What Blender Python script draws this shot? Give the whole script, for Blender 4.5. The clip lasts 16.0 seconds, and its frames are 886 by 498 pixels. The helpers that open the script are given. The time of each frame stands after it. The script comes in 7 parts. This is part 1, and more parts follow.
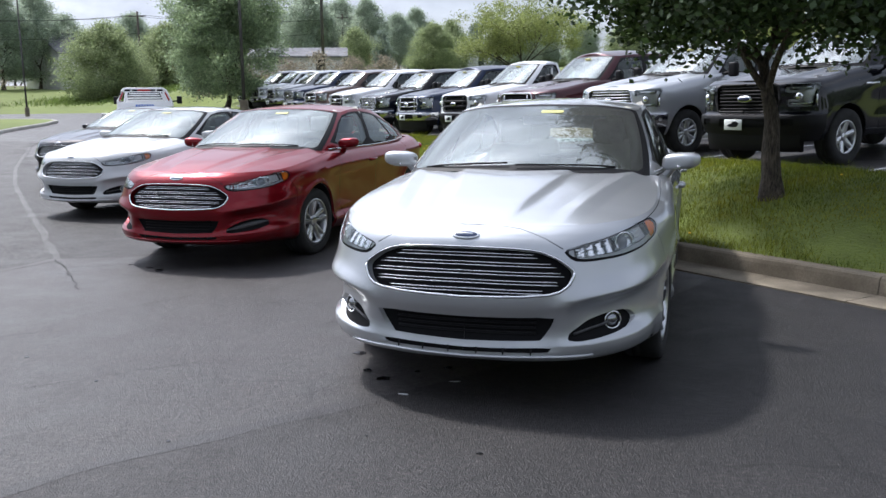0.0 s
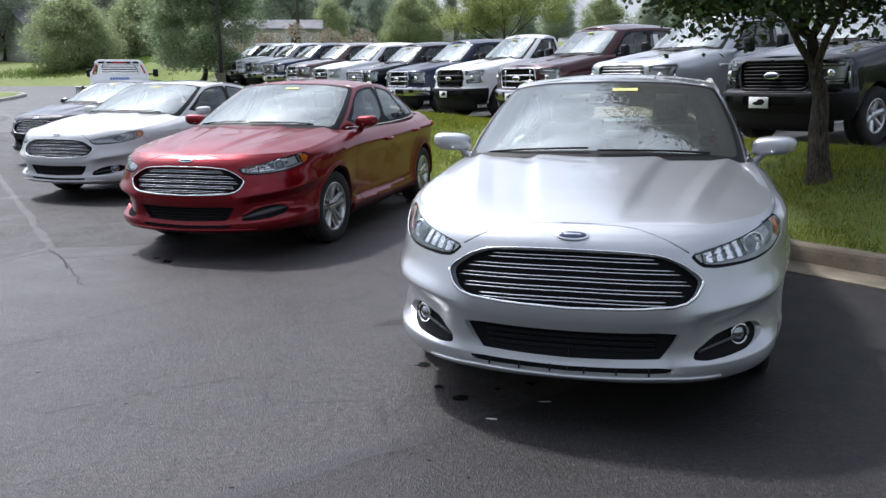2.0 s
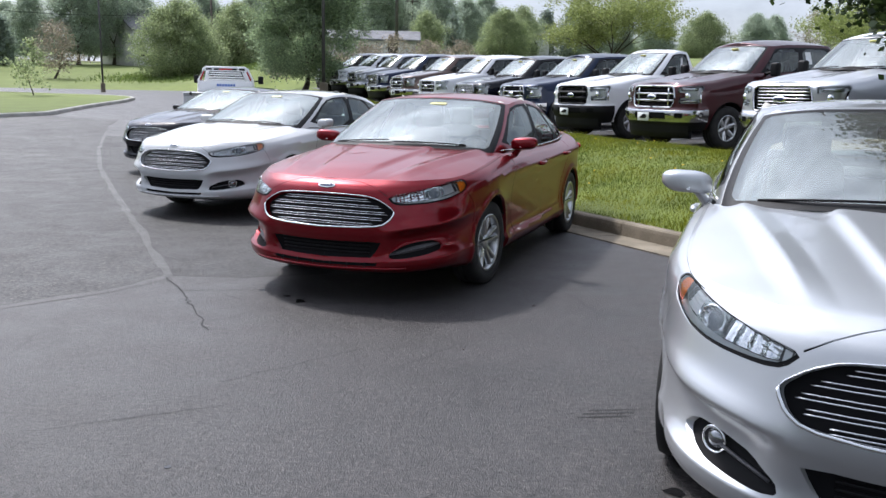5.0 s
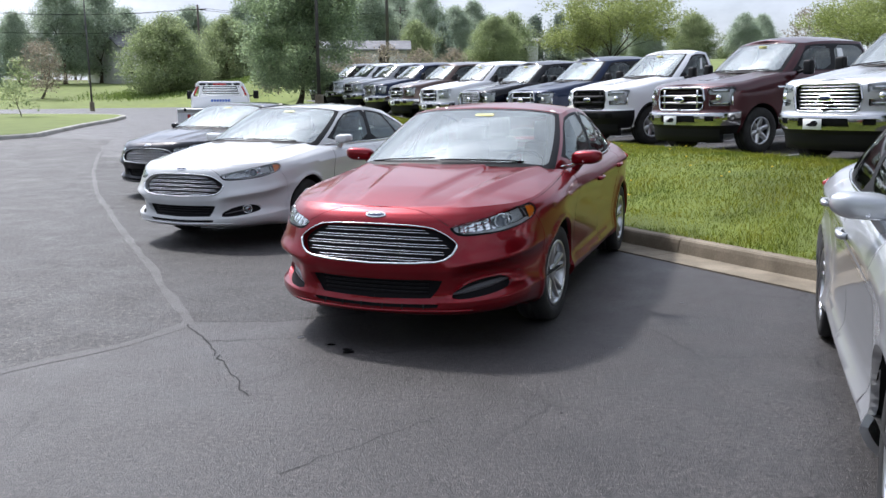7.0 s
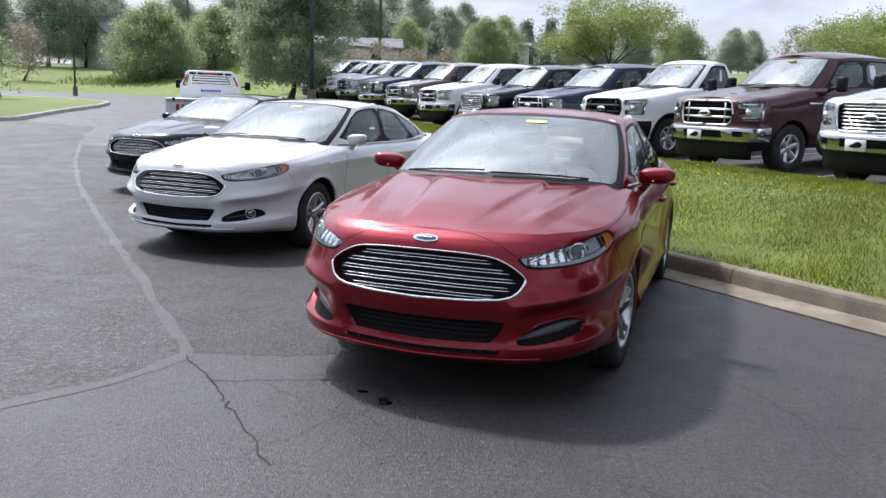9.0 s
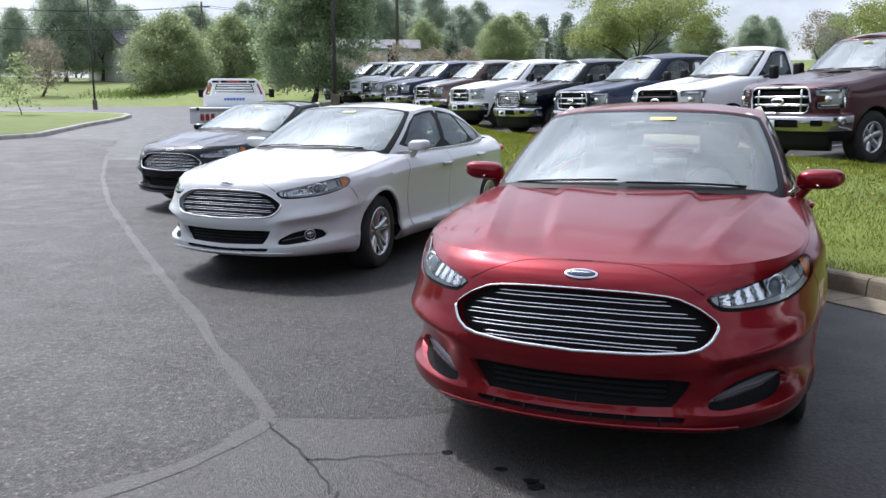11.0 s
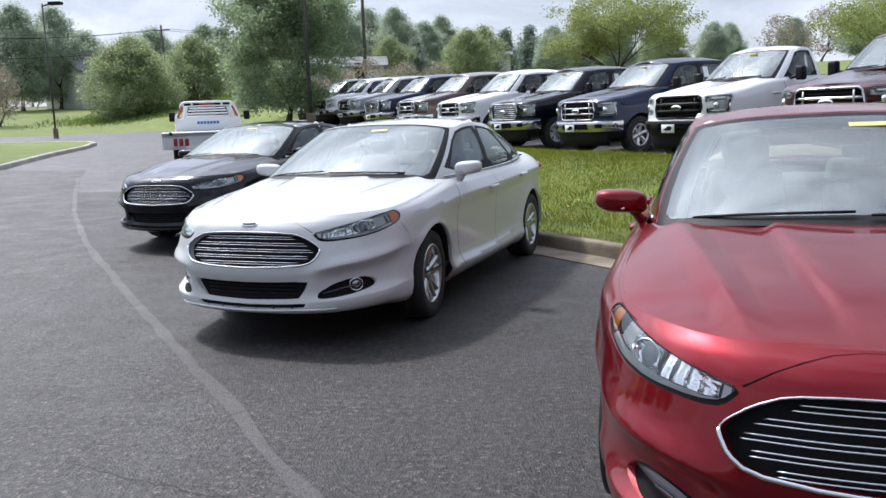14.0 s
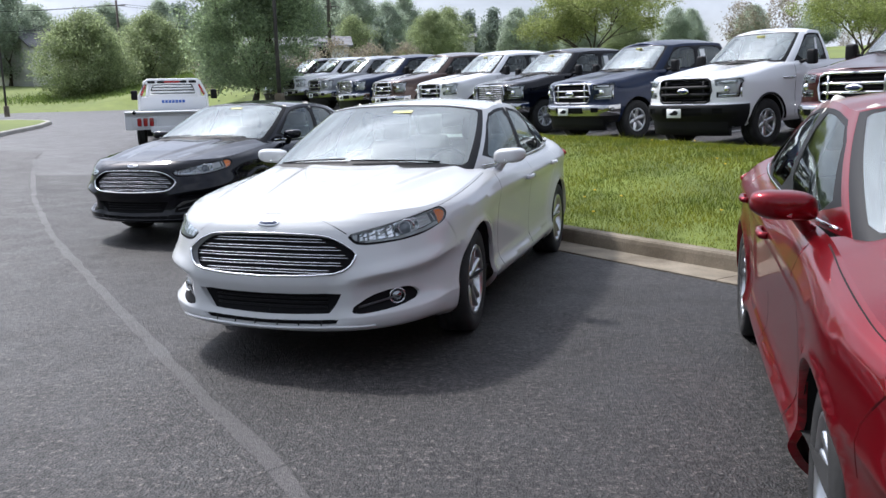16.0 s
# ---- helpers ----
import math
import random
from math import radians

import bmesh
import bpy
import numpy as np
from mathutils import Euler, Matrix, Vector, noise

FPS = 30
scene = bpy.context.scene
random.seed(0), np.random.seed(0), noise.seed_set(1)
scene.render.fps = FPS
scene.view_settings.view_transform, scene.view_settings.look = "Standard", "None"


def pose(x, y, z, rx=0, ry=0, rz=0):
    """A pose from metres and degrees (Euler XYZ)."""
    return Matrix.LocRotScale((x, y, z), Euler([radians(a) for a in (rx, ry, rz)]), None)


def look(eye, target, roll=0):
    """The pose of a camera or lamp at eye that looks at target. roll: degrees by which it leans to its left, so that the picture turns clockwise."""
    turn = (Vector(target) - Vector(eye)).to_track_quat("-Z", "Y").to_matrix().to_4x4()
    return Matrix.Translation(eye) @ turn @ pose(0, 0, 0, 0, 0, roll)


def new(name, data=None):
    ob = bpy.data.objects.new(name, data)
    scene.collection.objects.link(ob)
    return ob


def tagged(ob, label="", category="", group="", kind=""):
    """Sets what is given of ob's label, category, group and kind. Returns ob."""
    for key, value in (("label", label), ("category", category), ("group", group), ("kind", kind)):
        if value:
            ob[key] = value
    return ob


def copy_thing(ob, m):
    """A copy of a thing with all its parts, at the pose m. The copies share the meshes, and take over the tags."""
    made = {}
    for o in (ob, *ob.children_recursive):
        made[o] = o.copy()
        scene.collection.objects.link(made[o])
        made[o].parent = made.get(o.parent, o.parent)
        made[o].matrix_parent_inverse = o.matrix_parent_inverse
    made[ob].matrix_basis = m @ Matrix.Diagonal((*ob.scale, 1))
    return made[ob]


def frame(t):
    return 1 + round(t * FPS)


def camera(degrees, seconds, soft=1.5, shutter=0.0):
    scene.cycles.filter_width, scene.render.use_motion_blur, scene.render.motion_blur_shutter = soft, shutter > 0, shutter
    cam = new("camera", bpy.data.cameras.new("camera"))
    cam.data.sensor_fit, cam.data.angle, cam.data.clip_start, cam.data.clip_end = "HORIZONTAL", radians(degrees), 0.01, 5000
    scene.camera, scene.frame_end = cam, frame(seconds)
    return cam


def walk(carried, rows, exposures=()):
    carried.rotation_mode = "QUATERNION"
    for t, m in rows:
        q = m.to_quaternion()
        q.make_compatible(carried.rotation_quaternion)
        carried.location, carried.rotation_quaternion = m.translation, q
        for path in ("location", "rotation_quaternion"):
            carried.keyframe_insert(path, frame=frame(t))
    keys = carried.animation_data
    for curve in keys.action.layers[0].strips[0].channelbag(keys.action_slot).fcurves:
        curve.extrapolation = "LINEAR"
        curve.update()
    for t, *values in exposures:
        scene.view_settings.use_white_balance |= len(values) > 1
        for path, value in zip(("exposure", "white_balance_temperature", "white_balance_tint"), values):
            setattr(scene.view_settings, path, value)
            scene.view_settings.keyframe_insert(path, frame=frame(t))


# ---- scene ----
cam = camera(56.0, 16.0)
PATH = [
    (0, (0.565, 0.387, 1.508), (0.443, 2.354, 1.17), -0.6),
    (0.5, (0.444, 0.531, 1.484), (0.289, 2.491, 1.121), 0.3),
    (1, (0.308, 0.693, 1.507), (0.129, 2.656, 1.166), 1.1),
    (1.5, (0.15, 0.839, 1.501), (0.053, 2.807, 1.161), 0.6),
    (2, (-0.025, 0.996, 1.525), (-0.08, 2.955, 1.128), -0.3),
    (2.5, (-0.143, 1.187, 1.505), (-0.267, 3.147, 1.128), -0.2),
    (3, (-0.277, 1.373, 1.519), (-0.429, 3.33, 1.133), 1.3),
    (3.5, (-0.449, 1.533, 1.531), (-0.624, 3.492, 1.171), -0.9),
    (4, (-0.586, 1.704, 1.529), (-0.801, 3.649, 1.115), -0.9),
    (4.5, (-0.696, 1.935, 1.549), (-0.929, 3.901, 1.265), 1.1),
    (5, (-0.795, 2.136, 1.549), (-1.045, 4.085, 1.18), 1.2),
    (5.2, (-0.856, 2.206, 1.542), (-1.114, 4.156, 1.186), -0.4),
    (7.3, (-1.485, 3.09, 1.573), (-1.709, 5.046, 1.223), -0.4),
    (7.5, (-1.543, 3.169, 1.578), (-1.748, 5.122, 1.196), 0.0),
    (8, (-1.673, 3.415, 1.563), (-1.911, 5.38, 1.273), 1.9),
    (8.2, (-1.727, 3.497, 1.567), (-1.924, 5.463, 1.257), 2.7),
    (10.3, (-2.359, 4.467, 1.549), (-2.574, 6.425, 1.194), -0.4),
    (10.5, (-2.438, 4.557, 1.55), (-2.662, 6.52, 1.233), -2.1),
    (11, (-2.603, 4.75, 1.55), (-2.833, 6.706, 1.202), -0.1),
    (11.5, (-2.71, 4.981, 1.568), (-2.909, 6.948, 1.264), 1.4),
    (12, (-2.871, 5.16, 1.543), (-3.071, 7.124, 1.222), 0.6),
    (12.5, (-3.067, 5.363, 1.569), (-3.222, 7.328, 1.232), -0.6),
    (13, (-3.183, 5.613, 1.537), (-3.381, 7.579, 1.225), -0.6),
    (13.5, (-3.33, 5.807, 1.549), (-3.521, 7.764, 1.184), 1.0),
    (14, (-3.514, 6.039, 1.548), (-3.668, 8.009, 1.235), -2.1),
    (14.5, (-3.657, 6.257, 1.525), (-3.788, 8.214, 1.129), -0.5),
    (15, (-3.811, 6.503, 1.55), (-3.974, 8.469, 1.218), 0.3),
    (15.5, (-3.957, 6.711, 1.528), (-4.026, 8.679, 1.178), 0.1),
    (16, (-4.157, 6.947, 1.545), (-4.214, 8.914, 1.189), -1.4),
]
walk(cam, [(t, look(eye, target, roll)) for t, eye, target, roll in PATH],
     [(0.0, 0.34, 6100, 12), (2.5, 0.31, 6100, 12), (5.0, 0.34, 6100, 12), (7.5, 0.47, 6100, 12), (10.5, 0.48, 6100, 12), (12.0, 0.38, 6100, 12), (16.0, 0.38, 6100, 12)])

# ---------------------------------------------------------------- world and sun
SUN_FROM = Vector((-0.70, 0.71, 1.34)).normalized()
world = bpy.data.worlds.new("sky")
scene.world = world
world.use_nodes = True
wn, wl = world.node_tree.nodes, world.node_tree.links
wn.clear()
w_out = wn.new("ShaderNodeOutputWorld")
w_bg = wn.new("ShaderNodeBackground")
w_sky = wn.new("ShaderNodeTexSky")
w_sky.sky_type = "NISHITA"
w_sky.sun_disc = False
w_sky.sun_elevation = math.asin(SUN_FROM.z)
w_sky.sun_rotation = math.atan2(SUN_FROM.x, SUN_FROM.y)
w_sky.dust_density = 3.0
w_bg.inputs["Strength"].default_value = 0.125
# thin broken cloud over the blue
w_tc = wn.new("ShaderNodeTexCoord")
w_map = wn.new("ShaderNodeMapping")
w_map.inputs["Scale"].default_value = (1.0, 1.0, 2.6)
w_noise = wn.new("ShaderNodeTexNoise")
w_noise.inputs["Scale"].default_value = 2.3
w_noise.inputs["Detail"].default_value = 7.0
w_noise.inputs["Roughness"].default_value = 0.55
w_noise.inputs["Distortion"].default_value = 0.35
w_ramp = wn.new("ShaderNodeValToRGB")
w_ramp.color_ramp.elements[0].position = 0.33
w_ramp.color_ramp.elements[0].color = (0.40, 0.40, 0.40, 1)
w_ramp.color_ramp.elements[1].position = 0.62
w_ramp.color_ramp.elements[1].color = (1, 1, 1, 1)
w_mix = wn.new("ShaderNodeMix")
w_mix.data_type = "RGBA"
w_mix.inputs["B"].default_value = (5.9, 6.2, 6.7, 1)
wl.new(w_tc.outputs["Generated"], w_map.inputs["Vector"])
wl.new(w_map.outputs["Vector"], w_noise.inputs["Vector"])
wl.new(w_noise.outputs["Fac"], w_ramp.inputs["Fac"])
wl.new(w_ramp.outputs["Color"], w_mix.inputs["Factor"])
wl.new(w_sky.outputs["Color"], w_mix.inputs["A"])
# heavier and lighter parts of the cloud
w_noise2 = wn.new("ShaderNodeTexNoise")
w_noise2.inputs["Scale"].default_value = 3.4
w_noise2.inputs["Detail"].default_value = 8.0
w_noise2.inputs["Roughness"].default_value = 0.6
w_noise2.inputs["Distortion"].default_value = 0.5
w_ramp2 = wn.new("ShaderNodeValToRGB")
w_ramp2.color_ramp.elements[0].position = 0.36
w_ramp2.color_ramp.elements[0].color = (0.62, 0.63, 0.66, 1)
w_ramp2.color_ramp.elements[1].position = 0.62
w_ramp2.color_ramp.elements[1].color = (1.02, 1.02, 1.04, 1)
w_mul = wn.new("ShaderNodeMix")
w_mul.data_type, w_mul.blend_type = "RGBA", "MULTIPLY"
w_mul.inputs["Factor"].default_value = 1.0
wl.new(w_map.outputs["Vector"], w_noise2.inputs["Vector"])
wl.new(w_noise2.outputs["Fac"], w_ramp2.inputs["Fac"])
wl.new(w_mix.outputs["Result"], w_mul.inputs["A"])
wl.new(w_ramp2.outputs["Color"], w_mul.inputs["B"])
# cloud shines brighter towards the sun
w_dot = wn.new("ShaderNodeVectorMath")
w_dot.operation = "DOT_PRODUCT"
w_dot.inputs[1].default_value = SUN_FROM
w_pos = wn.new("ShaderNodeMath")
w_pos.operation = "MAXIMUM"
w_pos.inputs[1].default_value = 0.0
w_pow = wn.new("ShaderNodeMath")
w_pow.operation = "POWER"
w_pow.inputs[1].default_value = 7.0
w_gain = wn.new("ShaderNodeMath")
w_gain.operation = "MULTIPLY_ADD"
w_gain.inputs[1].default_value = 3.2
w_gain.inputs[2].default_value = 1.0
w_glow = wn.new("ShaderNodeVectorMath")
w_glow.operation = "SCALE"
wl.new(w_tc.outputs["Generated"], w_dot.inputs[0])
wl.new(w_dot.outputs["Value"], w_pos.inputs[0])
wl.new(w_pos.outputs["Value"], w_pow.inputs[0])
wl.new(w_pow.outputs["Value"], w_gain.inputs[0])
wl.new(w_mul.outputs["Result"], w_glow.inputs[0])
wl.new(w_gain.outputs["Value"], w_glow.inputs["Scale"])
wl.new(w_glow.outputs["Vector"], w_bg.inputs["Color"])
wl.new(w_bg.outputs["Background"], w_out.inputs["Surface"])

sun = new("sun", bpy.data.lights.new("sun", "SUN"))
sun.data.energy = 3.0
sun.data.angle = radians(4.0)
sun.data.color = (1.0, 0.96, 0.90)
sun.matrix_world = look(SUN_FROM * 60, (0, 0, 0))

# ---------------------------------------------------------------- materials
def mat(name, color=(0.5, 0.5, 0.5), rough=0.5, metal=0.0, **more):
    m = bpy.data.materials.new(name)
    m.use_nodes = True
    b = m.node_tree.nodes["Principled BSDF"]
    b.inputs["Base Color"].default_value = (*color, 1)
    b.inputs["Roughness"].default_value = rough
    b.inputs["Metallic"].default_value = metal
    for key, value in more.items():
        b.inputs[key.replace("_", " ")].default_value = value
    return m


def bsdf(m):
    return m.node_tree.nodes["Principled BSDF"]


def node(m, kind, **inputs):
    n = m.node_tree.nodes.new(kind)
    for key, value in inputs.items():
        n.inputs[key.replace("_", " ")].default_value = value
    return n


def wire(m, a, b):
    m.node_tree.links.new(a, b)


def place_of(m):
    """Object coordinates of the surface, in metres."""
    return node(m, "ShaderNodeTexCoord").outputs["Object"]


def noise_of(m, vector, scale, detail=4.0, rough=0.55):
    n = node(m, "ShaderNodeTexNoise", Scale=scale, Detail=detail, Roughness=rough)
    wire(m, vector, n.inputs["Vector"])
    return n.outputs["Fac"]


def ramp_of(m, fac, *stops):
    r = node(m, "ShaderNodeValToRGB")
    els = r.color_ramp.elements
    while len(els) < len(stops):
        els.new(0.5)
    for e, (p, c) in zip(els, stops):
        e.position = p
        e.color = (*c, 1) if len(c) == 3 else c
    wire(m, fac, r.inputs["Fac"])
    return r.outputs["Color"]


def mix_of(m, fac, a, b, blend="MIX"):
    x = node(m, "ShaderNodeMix")
    x.data_type, x.blend_type = "RGBA", blend
    for sock, v in ((x.inputs["Factor"], fac), (x.inputs["A"], a), (x.inputs["B"], b)):
        if isinstance(v, (int, float)):
            sock.default_value = v
        elif isinstance(v, tuple):
            sock.default_value = (*v, 1)
        else:
            wire(m, v, sock)
    return x.outputs["Result"]


def bump_of(m, height, strength, distance):
    b = node(m, "ShaderNodeBump", Strength=strength, Distance=distance)
    wire(m, height, b.inputs["Height"])
    wire(m, b.outputs["Normal"], bsdf(m).inputs["Normal"])


def rnd_island(m):
    return node(m, "ShaderNodeNewGeometry").outputs["Random Per Island"]


def leaf_mat(name, dark, light, glow=0.35, patch=0.0):
    """Leaves: colour varies leaf by leaf, and some light comes through."""
    m = mat(name, light, 0.55)
    c = ramp_of(m, rnd_island(m), (0.0, dark), (0.6, light), (1.0, tuple(min(1, x * 1.35) for x in light)))
    if patch:
        spots = ramp_of(m, noise_of(m, place_of(m), patch, 5, 0.65), (0.32, (0.45, 0.60, 0.55)), (0.52, (1, 1, 1)), (0.70, (1.30, 1.12, 0.95)))
        c = mix_of(m, 1.0, c, spots, "MULTIPLY")
    back = node(m, "ShaderNodeBsdfTranslucent")
    wire(m, c, bsdf(m).inputs["Base Color"])
    wire(m, c, back.inputs["Color"])
    mix = node(m, "ShaderNodeMixShader")
    mix.inputs[0].default_value = glow
    out = m.node_tree.nodes["Material Output"]
    wire(m, bsdf(m).outputs[0], mix.inputs[1])
    wire(m, back.outputs[0], mix.inputs[2])
    wire(m, mix.outputs[0], out.inputs["Surface"])
    return m


def two_tone(name, dark, light, scale_big, scale_fine, rough=0.8, bump=0.3, dist=0.01):
    """A rough surface mottled at two scales."""
    m = mat(name, light, rough)
    v = place_of(m)
    big = noise_of(m, v, scale_big, 5)
    fine = noise_of(m, v, scale_fine, 3)
    c = mix_of(m, ramp_of(m, big, (0.35, (0, 0, 0)), (0.65, (1, 1, 1))), dark, light)
    c = mix_of(m, 0.35, c, ramp_of(m, fine, (0.3, (0.3, 0.3, 0.3)), (0.7, (1, 1, 1))), "MULTIPLY")
    wire(m, c, bsdf(m).inputs["Base Color"])
    bump_of(m, fine, bump, dist)
    return m


def paint(name, color, flake=0.0, coat=1.0, rough=0.35, metal=0.0, dusty=0.015):
    m = mat(name, color, rough, metal, Coat_Weight=coat, Coat_Roughness=0.03, Specular_IOR_Level=0.15)
    v = place_of(m)
    dust = noise_of(m, v, 3.0, 6)
    wire(m, mix_of(m, ramp_of(m, dust, (0.45, (0, 0, 0)), (0.8, (dusty, dusty, dusty))), color, (0.42, 0.40, 0.37)), bsdf(m).inputs["Base Color"])
    if flake:
        f = noise_of(m, v, 900.0, 2)
        bump_of(m, f, flake, 0.001)
    return m


def asphalt(name, low, high, rough, coarse, open_grain=0.6, coat=0.0):
    """Worn asphalt: single stones, pits, wide stains and fine wandering cracks."""
    m = mat(name, high, rough, 0.0, Specular_IOR_Level=0.38)
    v = place_of(m)
    stones = node(m, "ShaderNodeTexVoronoi", Scale=coarse, Randomness=1.0)
    wire(m, v, stones.inputs["Vector"])
    tone = node(m, "ShaderNodeSeparateColor")
    wire(m, stones.outputs["Color"], tone.inputs[0])
    grain = noise_of(m, v, coarse * 0.9, 3, 0.7)
    pits = noise_of(m, v, coarse * 0.30, 4, 0.65)
    wide = noise_of(m, v, 0.35, 6, 0.6)
    mid = noise_of(m, v, 2.2, 6, 0.65)
    c = mix_of(m, ramp_of(m, wide, (0.36, (0, 0, 0)), (0.66, (1, 1, 1))), low, high)
    c = mix_of(m, 0.6, c, ramp_of(m, mid, (0.3, (0.60, 0.60, 0.60)), (0.7, (1.2, 1.2, 1.2))), "MULTIPLY")
    c = mix_of(m, open_grain, c, ramp_of(m, tone.outputs[0], (0.0, (0.35, 0.35, 0.36)), (0.6, (1, 1, 1)), (0.9, (1.5, 1.48, 1.42)), (1.0, (3.4, 3.3, 3.1))), "MULTIPLY")
    c = mix_of(m, open_grain, c, ramp_of(m, pits, (0.38, (0.22, 0.22, 0.23)), (0.49, (0.95, 0.95, 0.95)), (0.64, (1.75, 1.73, 1.68))), "MULTIPLY")
    if coat:      # shade painted into the colour: darker towards the kerb
        across_ = node(m, "ShaderNodeVectorMath")
        across_.operation = "DOT_PRODUCT"
        across_.inputs[1].default_value = (0.08, 0.06, 0.0)
        wire(m, v, across_.inputs[0])
        drift = node(m, "ShaderNodeMath")
        drift.operation = "MULTIPLY_ADD"
        drift.inputs[1].default_value = 0.12
        wire(m, mid, drift.inputs[0])
        wire(m, across_.outputs["Value"], drift.inputs[2])
        c = mix_of(m, 1.0, c, ramp_of(m, drift.outputs[0], (0.10, (1, 1, 1)), (0.32, (1 - 0.6 * coat,) * 3), (0.52, (1 - coat,) * 3)), "MULTIPLY")
    # scattered pock marks
    pock = node(m, "ShaderNodeTexVoronoi", Scale=17.0)
    wire(m, v, pock.inputs["Vector"])
    some = node(m, "ShaderNodeSeparateColor")
    wire(m, pock.outputs["Color"], some.inputs[0])
    hole = ramp_of(m, pock.outputs["Distance"], (0.11, (0.15, 0.15, 0.15)), (0.24, (1, 1, 1)))
    few = ramp_of(m, some.outputs[1], (0.16 + 0.18 * open_grain, (0, 0, 0)), (0.18 + 0.18 * open_grain, (1, 1, 1)))
    c = mix_of(m, 1.0, c, mix_of(m, 1.0, hole, few, "LIGHTEN"), "MULTIPLY")
    # fine cracks along warped cell edges, only in worn patches
    warp = node(m, "ShaderNodeTexNoise", Scale=3.0, Detail=4.0)
    wire(m, v, warp.inputs["Vector"])
    bent = node(m, "ShaderNodeMix", Factor=0.12)
    bent.data_type = "VECTOR"
    wire(m, v, bent.inputs[4])
    wire(m, warp.outputs["Color"], bent.inputs[5])
    cells = node(m, "ShaderNodeTexVoronoi", Scale=1.1)
    cells.feature = "DISTANCE_TO_EDGE"
    wire(m, bent.outputs[1], cells.inputs["Vector"])
    worn = ramp_of(m, noise_of(m, v, 0.8, 3), (0.50, (1, 1, 1)), (0.62, (0.35, 0.35, 0.35)))
    line = ramp_of(m, cells.outputs["Distance"], (0.0, (0, 0, 0)), (0.010, (1, 1, 1)))
    c = mix_of(m, 1.0, c, mix_of(m, 1.0, worn, line, "LIGHTEN"), "MULTIPLY")
    wire(m, c, bsdf(m).inputs["Base Color"])
    wire(m, ramp_of(m, mid, (0.3, (rough - 0.1,) * 3), (0.7, (rough + 0.1,) * 3)), bsdf(m).inputs["Roughness"])
    h = mix_of(m, 0.5, mix_of(m, 0.5, grain, stones.outputs["Distance"]), pits)
    bump_of(m, h, 1.0, 0.007 + 0.012 * open_grain * open_grain)
    return m


ASPHALT = asphalt("asphalt", (0.0345, 0.0317, 0.0320), (0.0510, 0.0472, 0.0468), 0.52, 130.0, 0.55)
ASPHALT_OLD = asphalt("old_asphalt", (0.0268, 0.0245, 0.0243), (0.0408, 0.0374, 0.0362), 0.60, 80.0, 1.0)
SEALER = asphalt("seam_sealer", (0.0490, 0.0456, 0.0450), (0.0650, 0.0602, 0.0588), 0.55, 160.0, 0.4)
ASPHALT_FRESH_SHADED = asphalt("sealed_asphalt_shaded", (0.0272, 0.0252, 0.0256), (0.0410, 0.0380, 0.0379), 0.58, 125.0, 0.6, 0.5)
ASPHALT_PATCH = asphalt("patched_asphalt", (0.0225, 0.0207, 0.0204), (0.0340, 0.0313, 0.0306), 0.62, 90.0, 0.95)
ASPHALT_DARK = asphalt("tar_seam", (0.0233, 0.0220, 0.0234), (0.0360, 0.0340, 0.0351), 0.5, 150.0, 0.4)
OIL = mat("oil_drip", (0.012, 0.012, 0.013), 0.25)
CRACK = mat("crack_fill", (0.02, 0.02, 0.02), 0.9)
GRASS_SOIL = two_tone("grass_soil", (0.08, 0.105, 0.014), (0.165, 0.212, 0.032), 0.7, 25.0, 0.95, 0.5, 0.03)
FIELD = two_tone("field", (0.115, 0.15, 0.030), (0.195, 0.24, 0.055), 0.05, 1.2, 0.95, 0.3, 0.05)
CONCRETE = two_tone("concrete", (0.150, 0.122, 0.084), (0.300, 0.255, 0.188), 2.0, 60.0, 0.9, 0.35, 0.004)
CONCRETE_PALE = two_tone("pale_concrete", (0.40, 0.38, 0.34), (0.56, 0.54, 0.50), 2.0, 60.0, 0.9, 0.3, 0.004)
PAINT_SILVER = paint("silver_paint", (0.50, 0.515, 0.53), 0.08, 1.0, 0.38, 0.72)
PAINT_RED = paint("red_paint", (0.190, 0.0025, 0.008), 0.04, 0.68, 0.30, 0.65, 0.004)
bsdf(PAINT_RED).inputs["Specular Tint"].default_value = (0.92, 0.75, 0.75, 1)
PAINT_WHITE = paint("white_paint", (0.59, 0.60, 0.60), 0.0, 1.0, 0.4)
PAINT_BLACK = paint("black_paint", (0.003, 0.0035, 0.006), 0.0, 0.5, 0.12, 0.0, 0.002)


